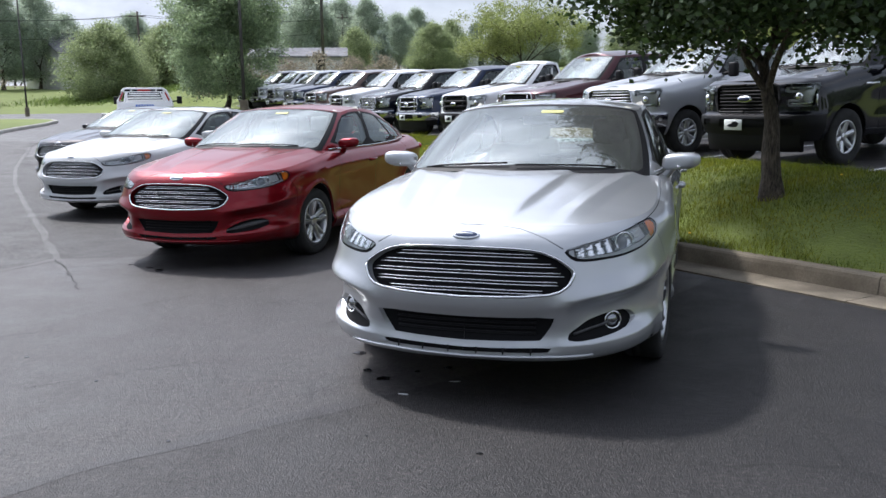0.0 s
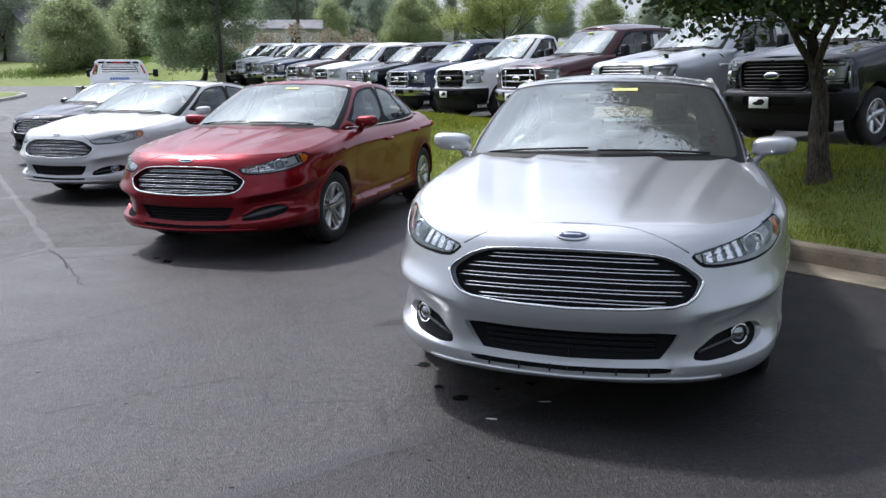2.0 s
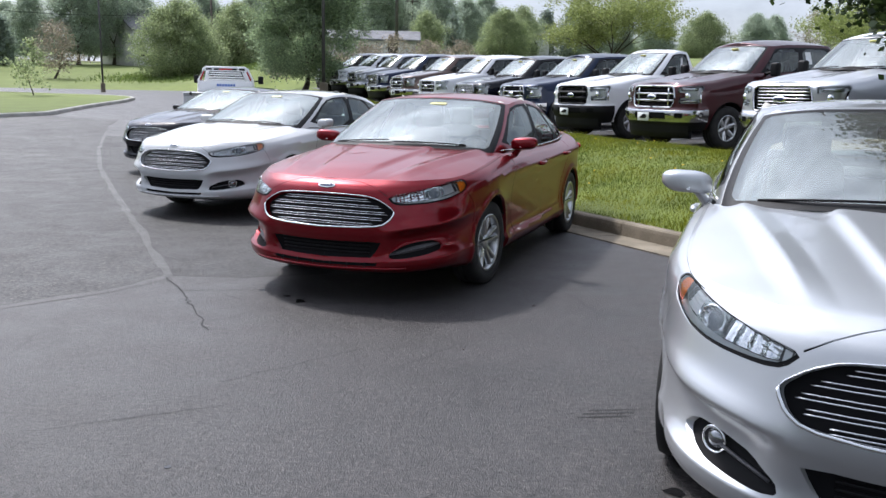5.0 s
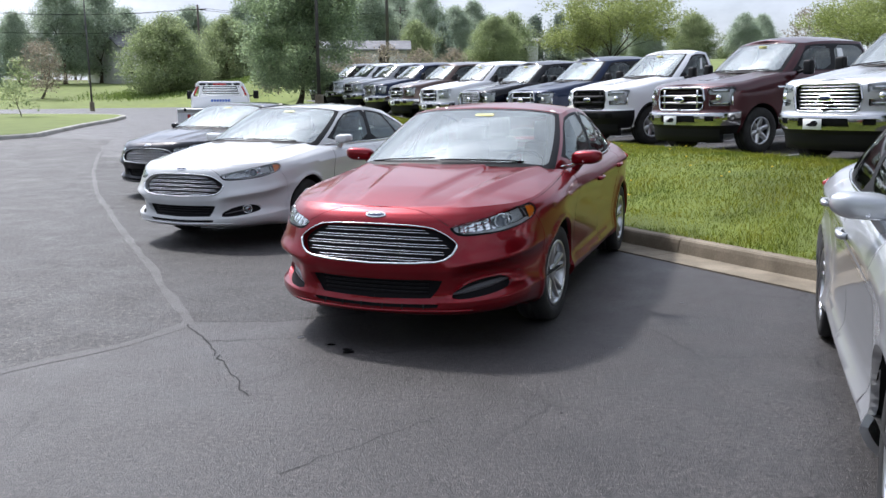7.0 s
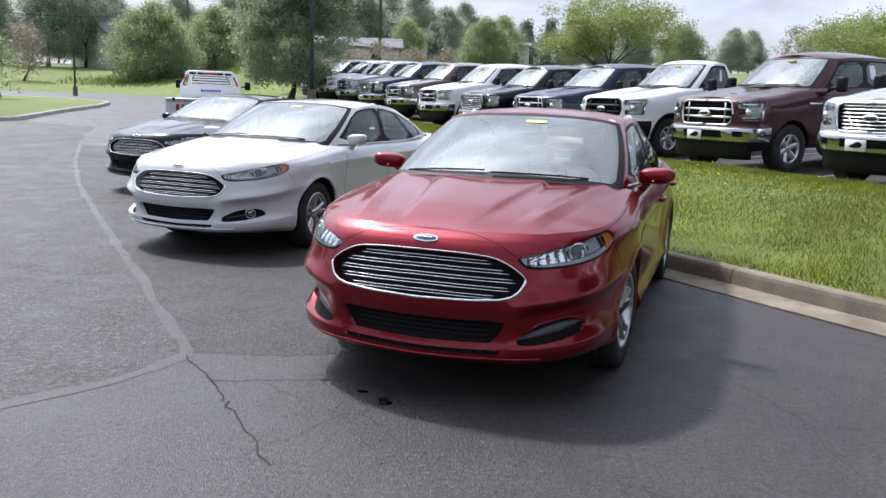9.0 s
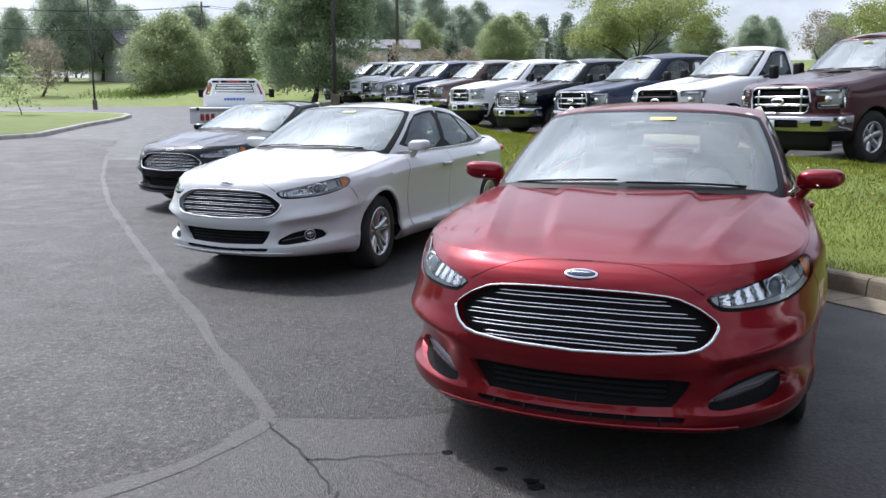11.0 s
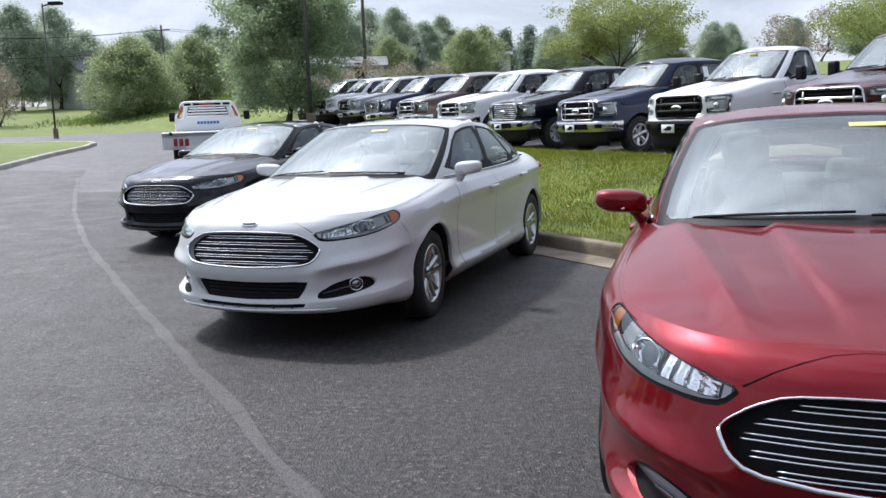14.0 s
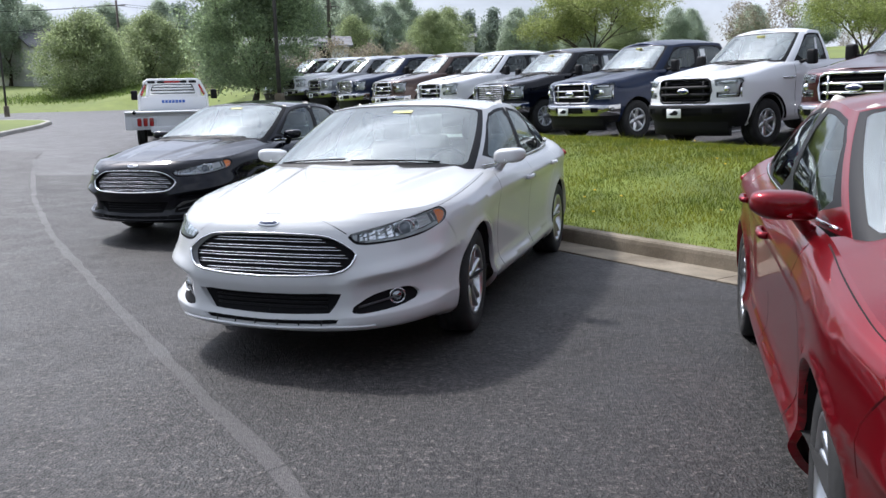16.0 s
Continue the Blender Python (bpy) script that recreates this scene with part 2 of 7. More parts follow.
def thin_glass(name, tint, gloss=1.0, dust=0.0, ior=2.0):
    m = bpy.data.materials.new(name)
    m.use_nodes = True
    n = m.node_tree.nodes
    n.clear()
    out = n.new("ShaderNodeOutputMaterial")
    mix = n.new("ShaderNodeMixShader")
    clear = n.new("ShaderNodeBsdfTransparent")
    clear.inputs["Color"].default_value = (*tint, 1)
    shine = n.new("ShaderNodeBsdfGlossy")
    shine.inputs["Roughness"].default_value = 0.02
    shine.inputs["Color"].default_value = (gloss * 0.94, gloss, gloss * 0.97, 1)
    fres = n.new("ShaderNodeFresnel")
    fres.inputs["IOR"].default_value = ior
    wire(m, fres.outputs[0], mix.inputs[0])
    wire(m, clear.outputs[0], mix.inputs[1])
    wire(m, shine.outputs[0], mix.inputs[2])
    if dust:
        film = n.new("ShaderNodeMixShader")
        powder = n.new("ShaderNodeBsdfDiffuse")
        powder.inputs["Color"].default_value = (0.62, 0.63, 0.62, 1)
        film.inputs[0].default_value = dust
        wire(m, mix.outputs[0], film.inputs[1])
        wire(m, powder.outputs[0], film.inputs[2])
        wire(m, film.outputs[0], out.inputs["Surface"])
    else:
        wire(m, mix.outputs[0], out.inputs["Surface"])
    return m


GLASS = thin_glass("car_glass", (0.60, 0.68, 0.66), 1.0, 0.0, 1.75)
SCREEN = thin_glass("windscreen_glass", (0.80, 0.89, 0.83), 1.0, 0.070, 2.75)
GLASS_DARK = thin_glass("tinted_glass", (0.12, 0.14, 0.14))
GLASS_CLEAR = thin_glass("lamp_glass", (0.95, 0.96, 0.97), 1.0, 0.0, 1.6)
CHROME = mat("chrome", (0.78, 0.79, 0.80), 0.10, 1.0)
ALLOY = mat("alloy", (0.56, 0.57, 0.58), 0.28, 1.0)
TYRE = two_tone("tyre_rubber", (0.012, 0.012, 0.012), (0.025, 0.025, 0.024), 8.0, 90.0, 0.85, 0.2, 0.003)
BLACK_TRIM = mat("black_plastic", (0.009, 0.009, 0.010), 0.55, 0.0, Specular_IOR_Level=0.2)
GRILLE_BLACK = mat("grille_black", (0.006, 0.006, 0.007), 0.8, 0.0, Specular_IOR_Level=0.2)
GAP = mat("shut_line", (0.004, 0.004, 0.004), 0.9)
UNDER = mat("underbody", (0.01, 0.01, 0.01), 0.9)
SEAT = two_tone("seat_cloth", (0.26, 0.25, 0.225), (0.38, 0.365, 0.33), 6.0, 200.0, 0.9, 0.1, 0.002)
TRIM_LIGHT = mat("light_trim", (0.55, 0.53, 0.47), 0.8)
DASH = mat("dashboard", (0.06, 0.06, 0.06), 0.6)
AMBER = mat("amber_lens", (0.90, 0.24, 0.02), 0.25, 0.0, Coat_Weight=1.0)
RED_LENS = mat("red_lens", (0.35, 0.01, 0.01), 0.15, 0.0, Coat_Weight=1.0)
LAMP_CHROME = mat("lamp_reflector", (0.88, 0.89, 0.90), 0.10, 0.95)
LAMP_DARK = mat("lamp_bezel", (0.07, 0.07, 0.075), 0.30, 0.6)
LAMP_GREY = mat("lamp_housing", (0.74, 0.75, 0.76), 0.30, 0.35)
PICKUP_CHROME = mat("bright_trim", (0.50, 0.505, 0.515), 0.14, 1.0)
SATIN = mat("satin_grey_plastic", (0.075, 0.075, 0.079), 0.34)
FOG_BOWL = mat("fog_lamp_bowl", (0.30, 0.31, 0.32), 0.12, 1.0)
STRIP_WHITE = mat("light_guide", (0.90, 0.915, 0.93), 0.22, 0.3, Coat_Weight=1.0)
PROJECTOR = mat("projector_lens", (0.17, 0.19, 0.22), 0.03, 0.0, Coat_Weight=1.0)
BAR_CHROME = mat("bar_chrome", (0.66, 0.67, 0.69), 0.16, 1.0)
BADGE_BLUE = mat("badge_blue", (0.008, 0.020, 0.07), 0.2, 0.0, Coat_Weight=1.0)
YELLOW_TAG = mat("yellow_sticker", (0.62, 0.60, 0.20), 0.5)
PAPER = mat("white_paper", (0.75, 0.77, 0.76), 0.6)
MIRROR = mat("mirror", (0.85, 0.85, 0.85), 0.02, 1.0)
DISC = mat("brake_disc", (0.25, 0.24, 0.23), 0.35, 1.0)

# ---------------------------------------------------------------- the lie of the land
from mathutils.geometry import delaunay_2d_cdt

ROW = Vector((-0.6, 0.8))     # along the kerb, away from the start
OFF = Vector((0.8, 0.6))      # across the kerb, towards the upper lot


def sn(s, n):
    """World x, y of a place s metres along the kerb and n metres across it."""
    p = ROW * s + OFF * n
    return p.x, p.y


def smooth(a, b, x):
    t = min(1.0, max(0.0, (x - a) / (b - a)))
    return t * t * (3 - 2 * t)


def kerb_n(s):
    """n of the gutter's edge: straight, then bending away."""
    return 6.55 + 0.32 * (max(0.0, s - 15.5) - 1.5 * (1 - math.exp(-max(0.0, s - 15.5) / 1.5)))


def upper_n(s):
    """n at which the upper lot begins."""
    return 9.3 + 0.18 * s


def upper_z(s):
    return 0.57 + 0.04 * max(0.0, s - 23)


def far_land(x, y):
    """Wide land: nearly level on one hand, climbing on the other."""
    d = math.hypot(x, y)
    level = float(np.interp(d, (0, 15, 17, 19, 21, 23, 29, 45, 60, 80, 95, 120, 150, 250, 1500), (0, 0, 0.008, 0.028, 0.063, 0.105, 0.25, 0.85, 1.1, 1.25, 2.1, 3.9, 5.4, 8, 16)))
    hill = float(np.interp(d, (0, 12, 25, 40, 60, 90, 150, 250, 1500), (0, 0.2, 0.6, 1.45, 2.5, 4.8, 8.0, 12, 25)))
    a = math.degrees(math.atan2(-x, y))
    if y < 0 or a > 60:
        return level * smooth(-40, 10, y)
    k = smooth(27, 14, a)
    return level + (hill - level) * k


def lot_land(x, y):
    s, n = -0.6 * x + 0.8 * y, 0.8 * x + 0.6 * y
    d = math.hypot(x, y)
    level = float(np.interp(d, (0, 15, 17, 19, 21, 23, 29, 45, 60, 80, 120, 150, 250), (0, 0, 0.008, 0.028, 0.063, 0.105, 0.25, 0.85, 1.1, 1.25, 2.8, 3.9, 6))) * smooth(-40, 10, y)
    return level + 0.022 * smooth(7.5, 2.5, s) * smooth(60, 30, abs(n))


def land(x, y):
    s, n = -0.6 * x + 0.8 * y, 0.8 * x + 0.6 * y
    kn = kerb_n(s)
    if n <= kn:
        return lot_land(x, y) if s < 80 else far_land(x, y)
    k = smooth(62, 48, s) * smooth(-60, -40, s)
    far = far_land(x, y)
    if k <= 0:
        return far
    un = max(upper_n(s), kn + 1.5)
    zk = lot_land(x, y) + 0.14
    near = zk + (max(upper_z(s), zk) - zk) * smooth(kn + 0.4, un - 0.6, n) + 0.17 * smooth(kn + 0.8, un - 0.9, n) * smooth(un + 0.1, un - 0.5, n) + 0.035 * min(14.0, max(0.0, n - un))
    return near + (far - near) * (1 - k * smooth(40, 22, n - un))

# ---------------------------------------------------------------- ground, lot, kerb


def mesh_ob(name, verts, faces, material, smooth_shade=True, parent=None):
    me = bpy.data.meshes.new(name)
    me.from_pydata([tuple(map(float, v)) for v in verts], [], [tuple(map(int, f)) for f in faces])
    me.materials.append(material)
    if smooth_shade:
        me.polygons.foreach_set("use_smooth", [True] * len(me.polygons))
    me.update()
    ob = new(name, me)
    ob.parent = parent
    return ob


def in_poly(poly, x, y):
    r = False
    for (x0, y0), (x1, y1) in zip(poly, poly[1:] + poly[:1]):
        if (y0 > y) != (y1 > y) and x < (x1 - x0) * (y - y0) / (y1 - y0) + x0:
            r = not r
    return r


def poly_sheet(name, poly, step, height, material, edge_step=None):
    """A sheet inside a polygon of world x, y, draped over height(x, y)."""
    edge_step = edge_step or step
    rim = []
    for a, b in zip(poly, poly[1:] + poly[:1]):
        m = max(1, int(math.dist(a, b) / edge_step))
        rim += [(a[0] + (b[0] - a[0]) * i / m, a[1] + (b[1] - a[1]) * i / m) for i in range(m)]
    pts = [Vector(p) for p in rim]
    edges = [(i, (i + 1) % len(rim)) for i in range(len(rim))]
    xs, ys = [p[0] for p in rim], [p[1] for p in rim]
    for x in np.arange(min(xs), max(xs), step):
        for y in np.arange(min(ys), max(ys), step):
            if in_poly(rim, x, y):
                pts.append(Vector((x, y)))
    got = delaunay_2d_cdt(pts, edges, [], 0, 1e-5, False)
    verts = [(v.x, v.y, height(v.x, v.y)) for v in got[0]]
    faces = []
    for f in got[2]:
        a, b, c = (Vector(verts[i]) for i in f[:3])
        if not in_poly(rim, (a.x + b.x + c.x) / 3, (a.y + b.y + c.y) / 3):
            continue
        faces.append(f if (b - a).cross(c - a).z > 0 else f[::-1])
    return mesh_ob(name, verts, faces, material)


def spread(a, b, step, far):
    """Even steps from a to b, then growing steps out to far on both sides."""
    mid = list(np.arange(a, b + 1e-6, step))
    out, d, g = [], step, mid[-1]
    while g < far:
        d *= 1.22
        g += d
        out.append(g)
    low, d, g = [], step, mid[0]
    while g > -far:
        d *= 1.22
        g -= d
        low.append(g)
    return low[::-1] + mid + out


def bed(x, y):
    """The one sheet of ground: well under the paved parts, level with the fields."""
    s, n = -0.6 * x + 0.8 * y, 0.8 * x + 0.6 * y
    paved = smooth(80, 76, s) * smooth(-32, -28, s) * smooth(-62, -58, n) * smooth(upper_n(s) + 20, upper_n(s) + 17, n)
    return land(x, y) - 0.05 - 0.5 * paved


gx, gy = spread(-90, 60, 3.0, 1500), spread(-40, 160, 3.0, 1500)
verts = [(x, y, bed(x, y)) for x in gx for y in gy]
k = len(gy)
ground = mesh_ob("ground", verts, [(i * k + j, (i + 1) * k + j, (i + 1) * k + j + 1, i * k + j + 1) for i in range(len(gx) - 1) for j in range(k - 1)], FIELD)
tagged(ground, "wide mown grass field rising towards the trees", "ground", kind="structure")

J = (-3.92, 8.57)
SEAM_A = [J, (-4.06, 8.80), (-4.53, 9.50), (-5.14, 10.50), (-5.75, 11.42), (-6.30, 12.27), (-7.43, 14.04), (-9.08, 16.62), (-11.16, 20.22), (-12.9, 23.6), (-14.7, 27.2)]
SEAM_B = [J, (-4.0, 8.22), (-4.11, 8.0), (-4.36, 7.67), (-4.58, 7.34), (-5.4, 6.5), (-7.0, 4.9), (-9.5, 2.6)]
OLD_RIM = SEAM_A + [(-15.4, 29.0), (-40, 34), (-50, 0), (-14, -2)] + SEAM_B[:0:-1]
PATCH_RIM = [J, (-3.3, 8.62), (-2.7, 8.9), (-1.9, 10.8), (-1.1, 12.5)] + [sn(s, kerb_n(s) - 0.01) for s in np.arange(11.6, 24, 1.0)] + [(-12.9, 23.6)] + SEAM_A[8:0:-1]


def lot_bed(x, y):
    """The lot's height; a little lower where younger layers lie on it."""
    p = Vector((x, y)) - OFF * 0.001
    under = -0.6 * x + 0.8 * y > 12.5 and (in_poly(OLD_RIM, x, y) or in_poly(PATCH_RIM, x, y))
    return land(p.x, p.y) - (0.02 if under else 0.0)


rim = [sn(s, kerb_n(s)) for s in list(np.arange(-30, 14, 4)) + list(np.arange(14, 77, 1.5))]
lot = poly_sheet("road", rim + [sn(76, 5), sn(79, -30), sn(79, -60), sn(-30, -60)], 1.6, lot_bed, ASPHALT, 1.5)
tagged(lot, "dark worn asphalt of the car lot with fine cracks", "asphalt", kind="structure")

# older, coarser asphalt beyond the sealed seam
old = poly_sheet("old_pavement", OLD_RIM, 1.2, lambda x, y: land(x, y) + 0.0015, ASPHALT_OLD)
tagged(old, "older coarse grey asphalt with open grain", "asphalt", kind="structure")


def band(name, line, width, lift, material, label, wobble=0.0, thick=0.0):
    """A strip lying on the lot along a line of x, y."""
    line = [Vector(p) for p in line]
    pts = []
    for a, b in zip(line, line[1:]):
        m = max(1, int((b - a).length / 0.12))
        pts += [a + (b - a) * i / m for i in range(m)]
    pts.append(line[-1])
    v = []
    for i, p in enumerate(pts):
        d = (pts[min(i + 1, len(pts) - 1)] - pts[max(i - 1, 0)]).normalized()
        o = Vector((-d.y, d.x))
        w = width * (1 + wobble * noise.noise(Vector((p.x * 3.1, p.y * 3.1, 0.5))))
        c = p + o * wobble * width * 0.6 * noise.noise(Vector((p.x * 2.3, p.y * 2.3, 4.0)))
        for t in (-0.5, 0.5):
            q = c + o * w * t
            v.append((q.x, q.y, land(q.x, q.y) + lift))
    ob = mesh_ob(name, v, [(2 * i, 2 * i + 2, 2 * i + 3, 2 * i + 1) for i in range(len(pts) - 1)], material)
    return tagged(ob, label, "seam", kind="structure")


# sheet beyond the tar seam; its colour carries painted shade towards the kerb
fresh = poly_sheet("sealed_pavement", [(-16.0, -12.0), (-5.6, -1.0), (-1.9, 2.8), (-1.38, 3.36), (-1.02, 3.72), (-0.7, 3.96), (-0.43, 4.19), (-0.01, 4.5), (0.8, 5.2)] + [sn(s, kerb_n(s) - 0.01) for s in np.arange(4.6, -24, -1.0)] + [(8.0, -32.0)], 1.2, lambda x, y: land(x, y) + 0.0015, ASPHALT_FRESH_SHADED)
tagged(fresh, "fresh sealed asphalt with shade painted in towards the kerb", "asphalt", kind="structure")
patch = poly_sheet("sealed_pavement", PATCH_RIM, 0.9, lambda x, y: land(x, y) + 0.0015, ASPHALT_PATCH)
tagged(patch, "fresh dark sealed asphalt under the parked sedans", "asphalt", kind="structure")
band("seam_strip", SEAM_A, 0.085, 0.0035, SEALER, "pale sealed seam between two asphalt patches", 0.45)
band("seam_strip", SEAM_B, 0.10, 0.0024, SEALER, "pale sealed seam between two asphalt patches", 0.5)
band("seam_strip", [(-1.9, 2.8), (-1.38, 3.36), (-1.02, 3.72), (-0.7, 3.96), (-0.43, 4.19), (-0.01, 4.5)], 0.09, 0.0028, ASPHALT_DARK, "dark tar seam in the asphalt", 0.7)


def crack_line(a, b, jag, seed):
    rnd = random.Random(seed)
    m = max(4, int(math.dist(a, b) / 0.07))
    o = Vector((-(b[1] - a[1]), b[0] - a[0])).normalized()
    return [(a[0] + (b[0] - a[0]) * i / m + o.x * rnd.uniform(-jag, jag), a[1] + (b[1] - a[1]) * i / m + o.y * rnd.uniform(-jag, jag)) for i in range(m + 1)]


CRACKS = [((-3.92, 8.5), (-3.59, 8.1), 0.008), ((-3.59, 8.1), (-3.41, 7.81), 0.007), ((-3.41, 7.81), (-2.95, 7.1), 0.007), 
          ((-3.6, 8.1), (-3.0, 8.25), 0.006), ((-2.5, 6.2), (-1.9, 6.9), 0.005), ((-5.6, 9.6), (-4.6, 9.2), 0.006), ((-3.1, 5.4), (-2.3, 5.9), 0.004), ((-2.0, 4.6), (-1.2, 5.1), 0.004), ((-6.6, 12.4), (-5.6, 12.2), 0.007)]
for i, (a, b, wd) in enumerate(CRACKS):
    band("crack", crack_line(a, b, 0.022, i), wd, 0.0038, CRACK, "fine dark crack in the asphalt", 0.8)
rnd = random.Random(5)
SPOTS = [(-0.26, 5.29), (-0.16, 4.95), (0.13, 4.93), (-0.05, 4.8), (-2.75, 8.1), (-2.6, 7.95), (-2.62, 8.0), (-3.0, 8.25), (0.3, 5.0)] + [(rnd.uniform(-4, 1), rnd.uniform(3, 10)) for _ in range(26)]
for i, (x, y) in enumerate(SPOTS):
    r = rnd.uniform(0.018, 0.05) if i < 9 else rnd.uniform(0.006, 0.018)
    v = [(x + r * rnd.uniform(0.6, 1.2) * math.cos(a), y + r * rnd.uniform(0.5, 1.0) * math.sin(a)) for a in np.linspace(0, 2 * math.pi, 12)[:-1]]
    tagged(mesh_ob("oil_spot", [(a, b, land(a, b) + 0.0034) for a, b in v], [tuple(range(len(v)))], OIL, False), "small dark oil drip on the asphalt", "stain", kind="structure")
for x, y in ((0.09, 4.54), (0.35, 4.75)):
    v = [(x + 0.03 * rnd.uniform(0.5, 1.2) * math.cos(a), y + 0.014 * rnd.uniform(0.5, 1.2) * math.sin(a)) for a in np.linspace(0, 2 * math.pi, 9)[:-1]]
    tagged(mesh_ob("chewing_gum", [(a, b, land(a, b) + 0.0042) for a, b in v], [tuple(range(len(v)))], PAPER, False), "small flattened pale speck on the asphalt", "litter", kind="structure")
for k in range(3):
    band("scratch", [(-0.62 + 0.03 * k, 6.02 + 0.05 * k), (-0.36 + 0.02 * k, 6.08 + 0.05 * k)], 0.008, 0.0034, CRACK, "short scrape mark in the asphalt", 0.5)

# kerb and gutter, cast in lengths
kerb = new("kerb")
tagged(kerb, "cast concrete kerb with gutter, stained and jointed", "kerb", kind="structure")


def kerb_piece(s0, s1, line, flip, parent, z_of, gutter=True, stone=CONCRETE):
    """One cast length between s0 and s1 of a line (function of s giving x, y)."""
    prof_k = [(0.43, 0.0), (0.445, 0.10), (0.455, 0.132), (0.475, 0.146), (0.58, 0.150), (0.60, 0.140), (0.60, -0.15)]
    prof_g = [(0.0, -0.10), (0.0, 0.012), (0.02, 0.016), (0.425, 0.004), (0.425, -0.10)]
    for nm, prof in (("kerb_stone", prof_k), ("gutter_slab", prof_g)):
        if nm == "gutter_slab" and not gutter:
            continue
        m = max(2, int((s1 - s0) / 0.5))
        v = []
        for i in range(m + 1):
            s = s0 + 0.005 + (s1 - s0 - 0.010) * i / m
            p, q = Vector(line(s)), Vector(line(s + 0.05))
            d = (q - p).normalized()
            o = Vector((d.y, -d.x)) * flip
            z = z_of(p.x, p.y)
            for a, h in prof:
                c = p + o * a
                v.append((c.x, c.y, z + h + 0.004 * noise.noise(Vector((c.x * 1.7, c.y * 1.7, h * 9)))))
        k = len(prof)
        f = [(i * k + j, i * k + j + 1, (i + 1) * k + j + 1, (i + 1) * k + j) for i in range(m) for j in range(k - 1)]
        f += [tuple(range(k)), tuple(m * k + j for j in range(k))[::-1]]
        if flip < 0:
            f = [t[::-1] for t in f]
        mesh_ob(nm, v, f, stone, False, parent)


cuts = list(np.arange(-14.3, 40, 2.95))
for a, b in zip(cuts, cuts[1:]):
    kerb_piece(a, b, lambda s: sn(s, kerb_n(s)), 1, kerb, lambda x, y: lot_land(x, y))

verge = poly_sheet("verge", [sn(s, kerb_n(s) + 0.57) for s in np.arange(-20, 49, 1.0)] + [sn(s, max(upper_n(s), kerb_n(s) + 1.6) + 0.1) for s in np.arange(48, -21, -1.0)], 0.8, lambda x, y: land(x, y) + 0.0, GRASS_SOIL)
tagged(verge, "mown grass verge between kerb and upper lot", "grass", kind="structure")
upper = poly_sheet("upper_pavement", [sn(s, max(upper_n(s), kerb_n(s) + 1.5)) for s in np.arange(-20, 51, 1.0)] + [sn(50, upper_n(50) + 17), sn(-20, upper_n(-20) + 17)], 2.0, lambda x, y: land(x, y) + 0.004, ASPHALT)
tagged(upper, "asphalt of the upper lot with stall lines", "asphalt", kind="structure")

# grass island by the drive
ISLAND = [sn(s, n) for s, n in ((24, -20), (28.5, -8), (31.5, -2), (34.9, 3.0), (39.5, 5.0), (43.0, 6.8), (45.4, 7.6), (47.2, 7.7), (48.8, 7.0), (51, 4.5), (55, -1), (60, -12), (64, -30), (62, -55), (30, -55))]
island = poly_sheet("island", ISLAND, 1.5, lambda x, y: land(x, y) + 0.145, FIELD)
tagged(island, "mown grass island with a concrete kerb", "grass", kind="structure")
isl_kerb = new("island_kerb")
tagged(isl_kerb, "pale concrete kerb round the grass island", "kerb", kind="structure")
arc = [0.0]
pts = ISLAND[1:13]
for a, b in zip(pts, pts[1:]):
    arc.append(arc[-1] + math.dist(a, b))


def isl_line(s):
    return (float(np.interp(s, arc, [p[0] for p in pts])), float(np.interp(s, arc, [p[1] for p in pts])))


def isl_edge(s):
    """The island's outline, moved out by the width of the gutter."""
    p, q = Vector(isl_line(s)), Vector(isl_line(s + 0.1))
    d = (q - p).normalized()
    return p.x + d.y * 0.62, p.y - d.x * 0.62


for a in np.arange(0.2, arc[-1] - 3.2, 3.0):
    kerb_piece(a, a + 3.0, isl_edge, -1, isl_kerb, lambda x, y: land(x, y), False, CONCRETE_PALE)

# pale side road across the field
side_road = band("side_road", [(-130, 95), (-85, 118), (-66, 126), (-52, 128.5)], 3.2, 0.10, CONCRETE, "pale narrow road across the field", 0.05)

# ---------------------------------------------------------------- shells of vehicles


def spline(xs, ys, level=()):
    """A smooth curve through (xs, ys), without overshoot; ys may have several columns."""
    xs = np.array(xs, float)
    ys = np.array(ys, float)
    flat = ys.ndim == 1
    if flat:
        ys = ys[:, None]
    h = np.diff(xs)[:, None]
    d = np.diff(ys, axis=0) / h
    m = np.zeros_like(ys)
    a, b = d[:-1], d[1:]
    ok = a * b > 0
    m[1:-1] = np.where(ok, 2 * a * b / np.where(ok, a + b, 1), 0)
    m[0], m[-1] = d[0], d[-1]
    for c in level:      # columns that meet their mirror image without a kink
        m[0, c] = m[-1, c] = 0

    def at(q):
        q = np.clip(np.asarray(q, float), xs[0], xs[-1])
        i = np.clip(np.searchsorted(xs, q, side="right") - 1, 0, len(xs) - 2)
        hh = (xs[i + 1] - xs[i])[..., None]
        t = ((q - xs[i])[..., None]) / hh
        r = (ys[i] * (1 + 2 * t) * (1 - t) ** 2 + m[i] * hh * t * (1 - t) ** 2
             + ys[i + 1] * t * t * (3 - 2 * t) + m[i + 1] * hh * t * t * (t - 1))
        return r[..., 0] if flat else r
    return at


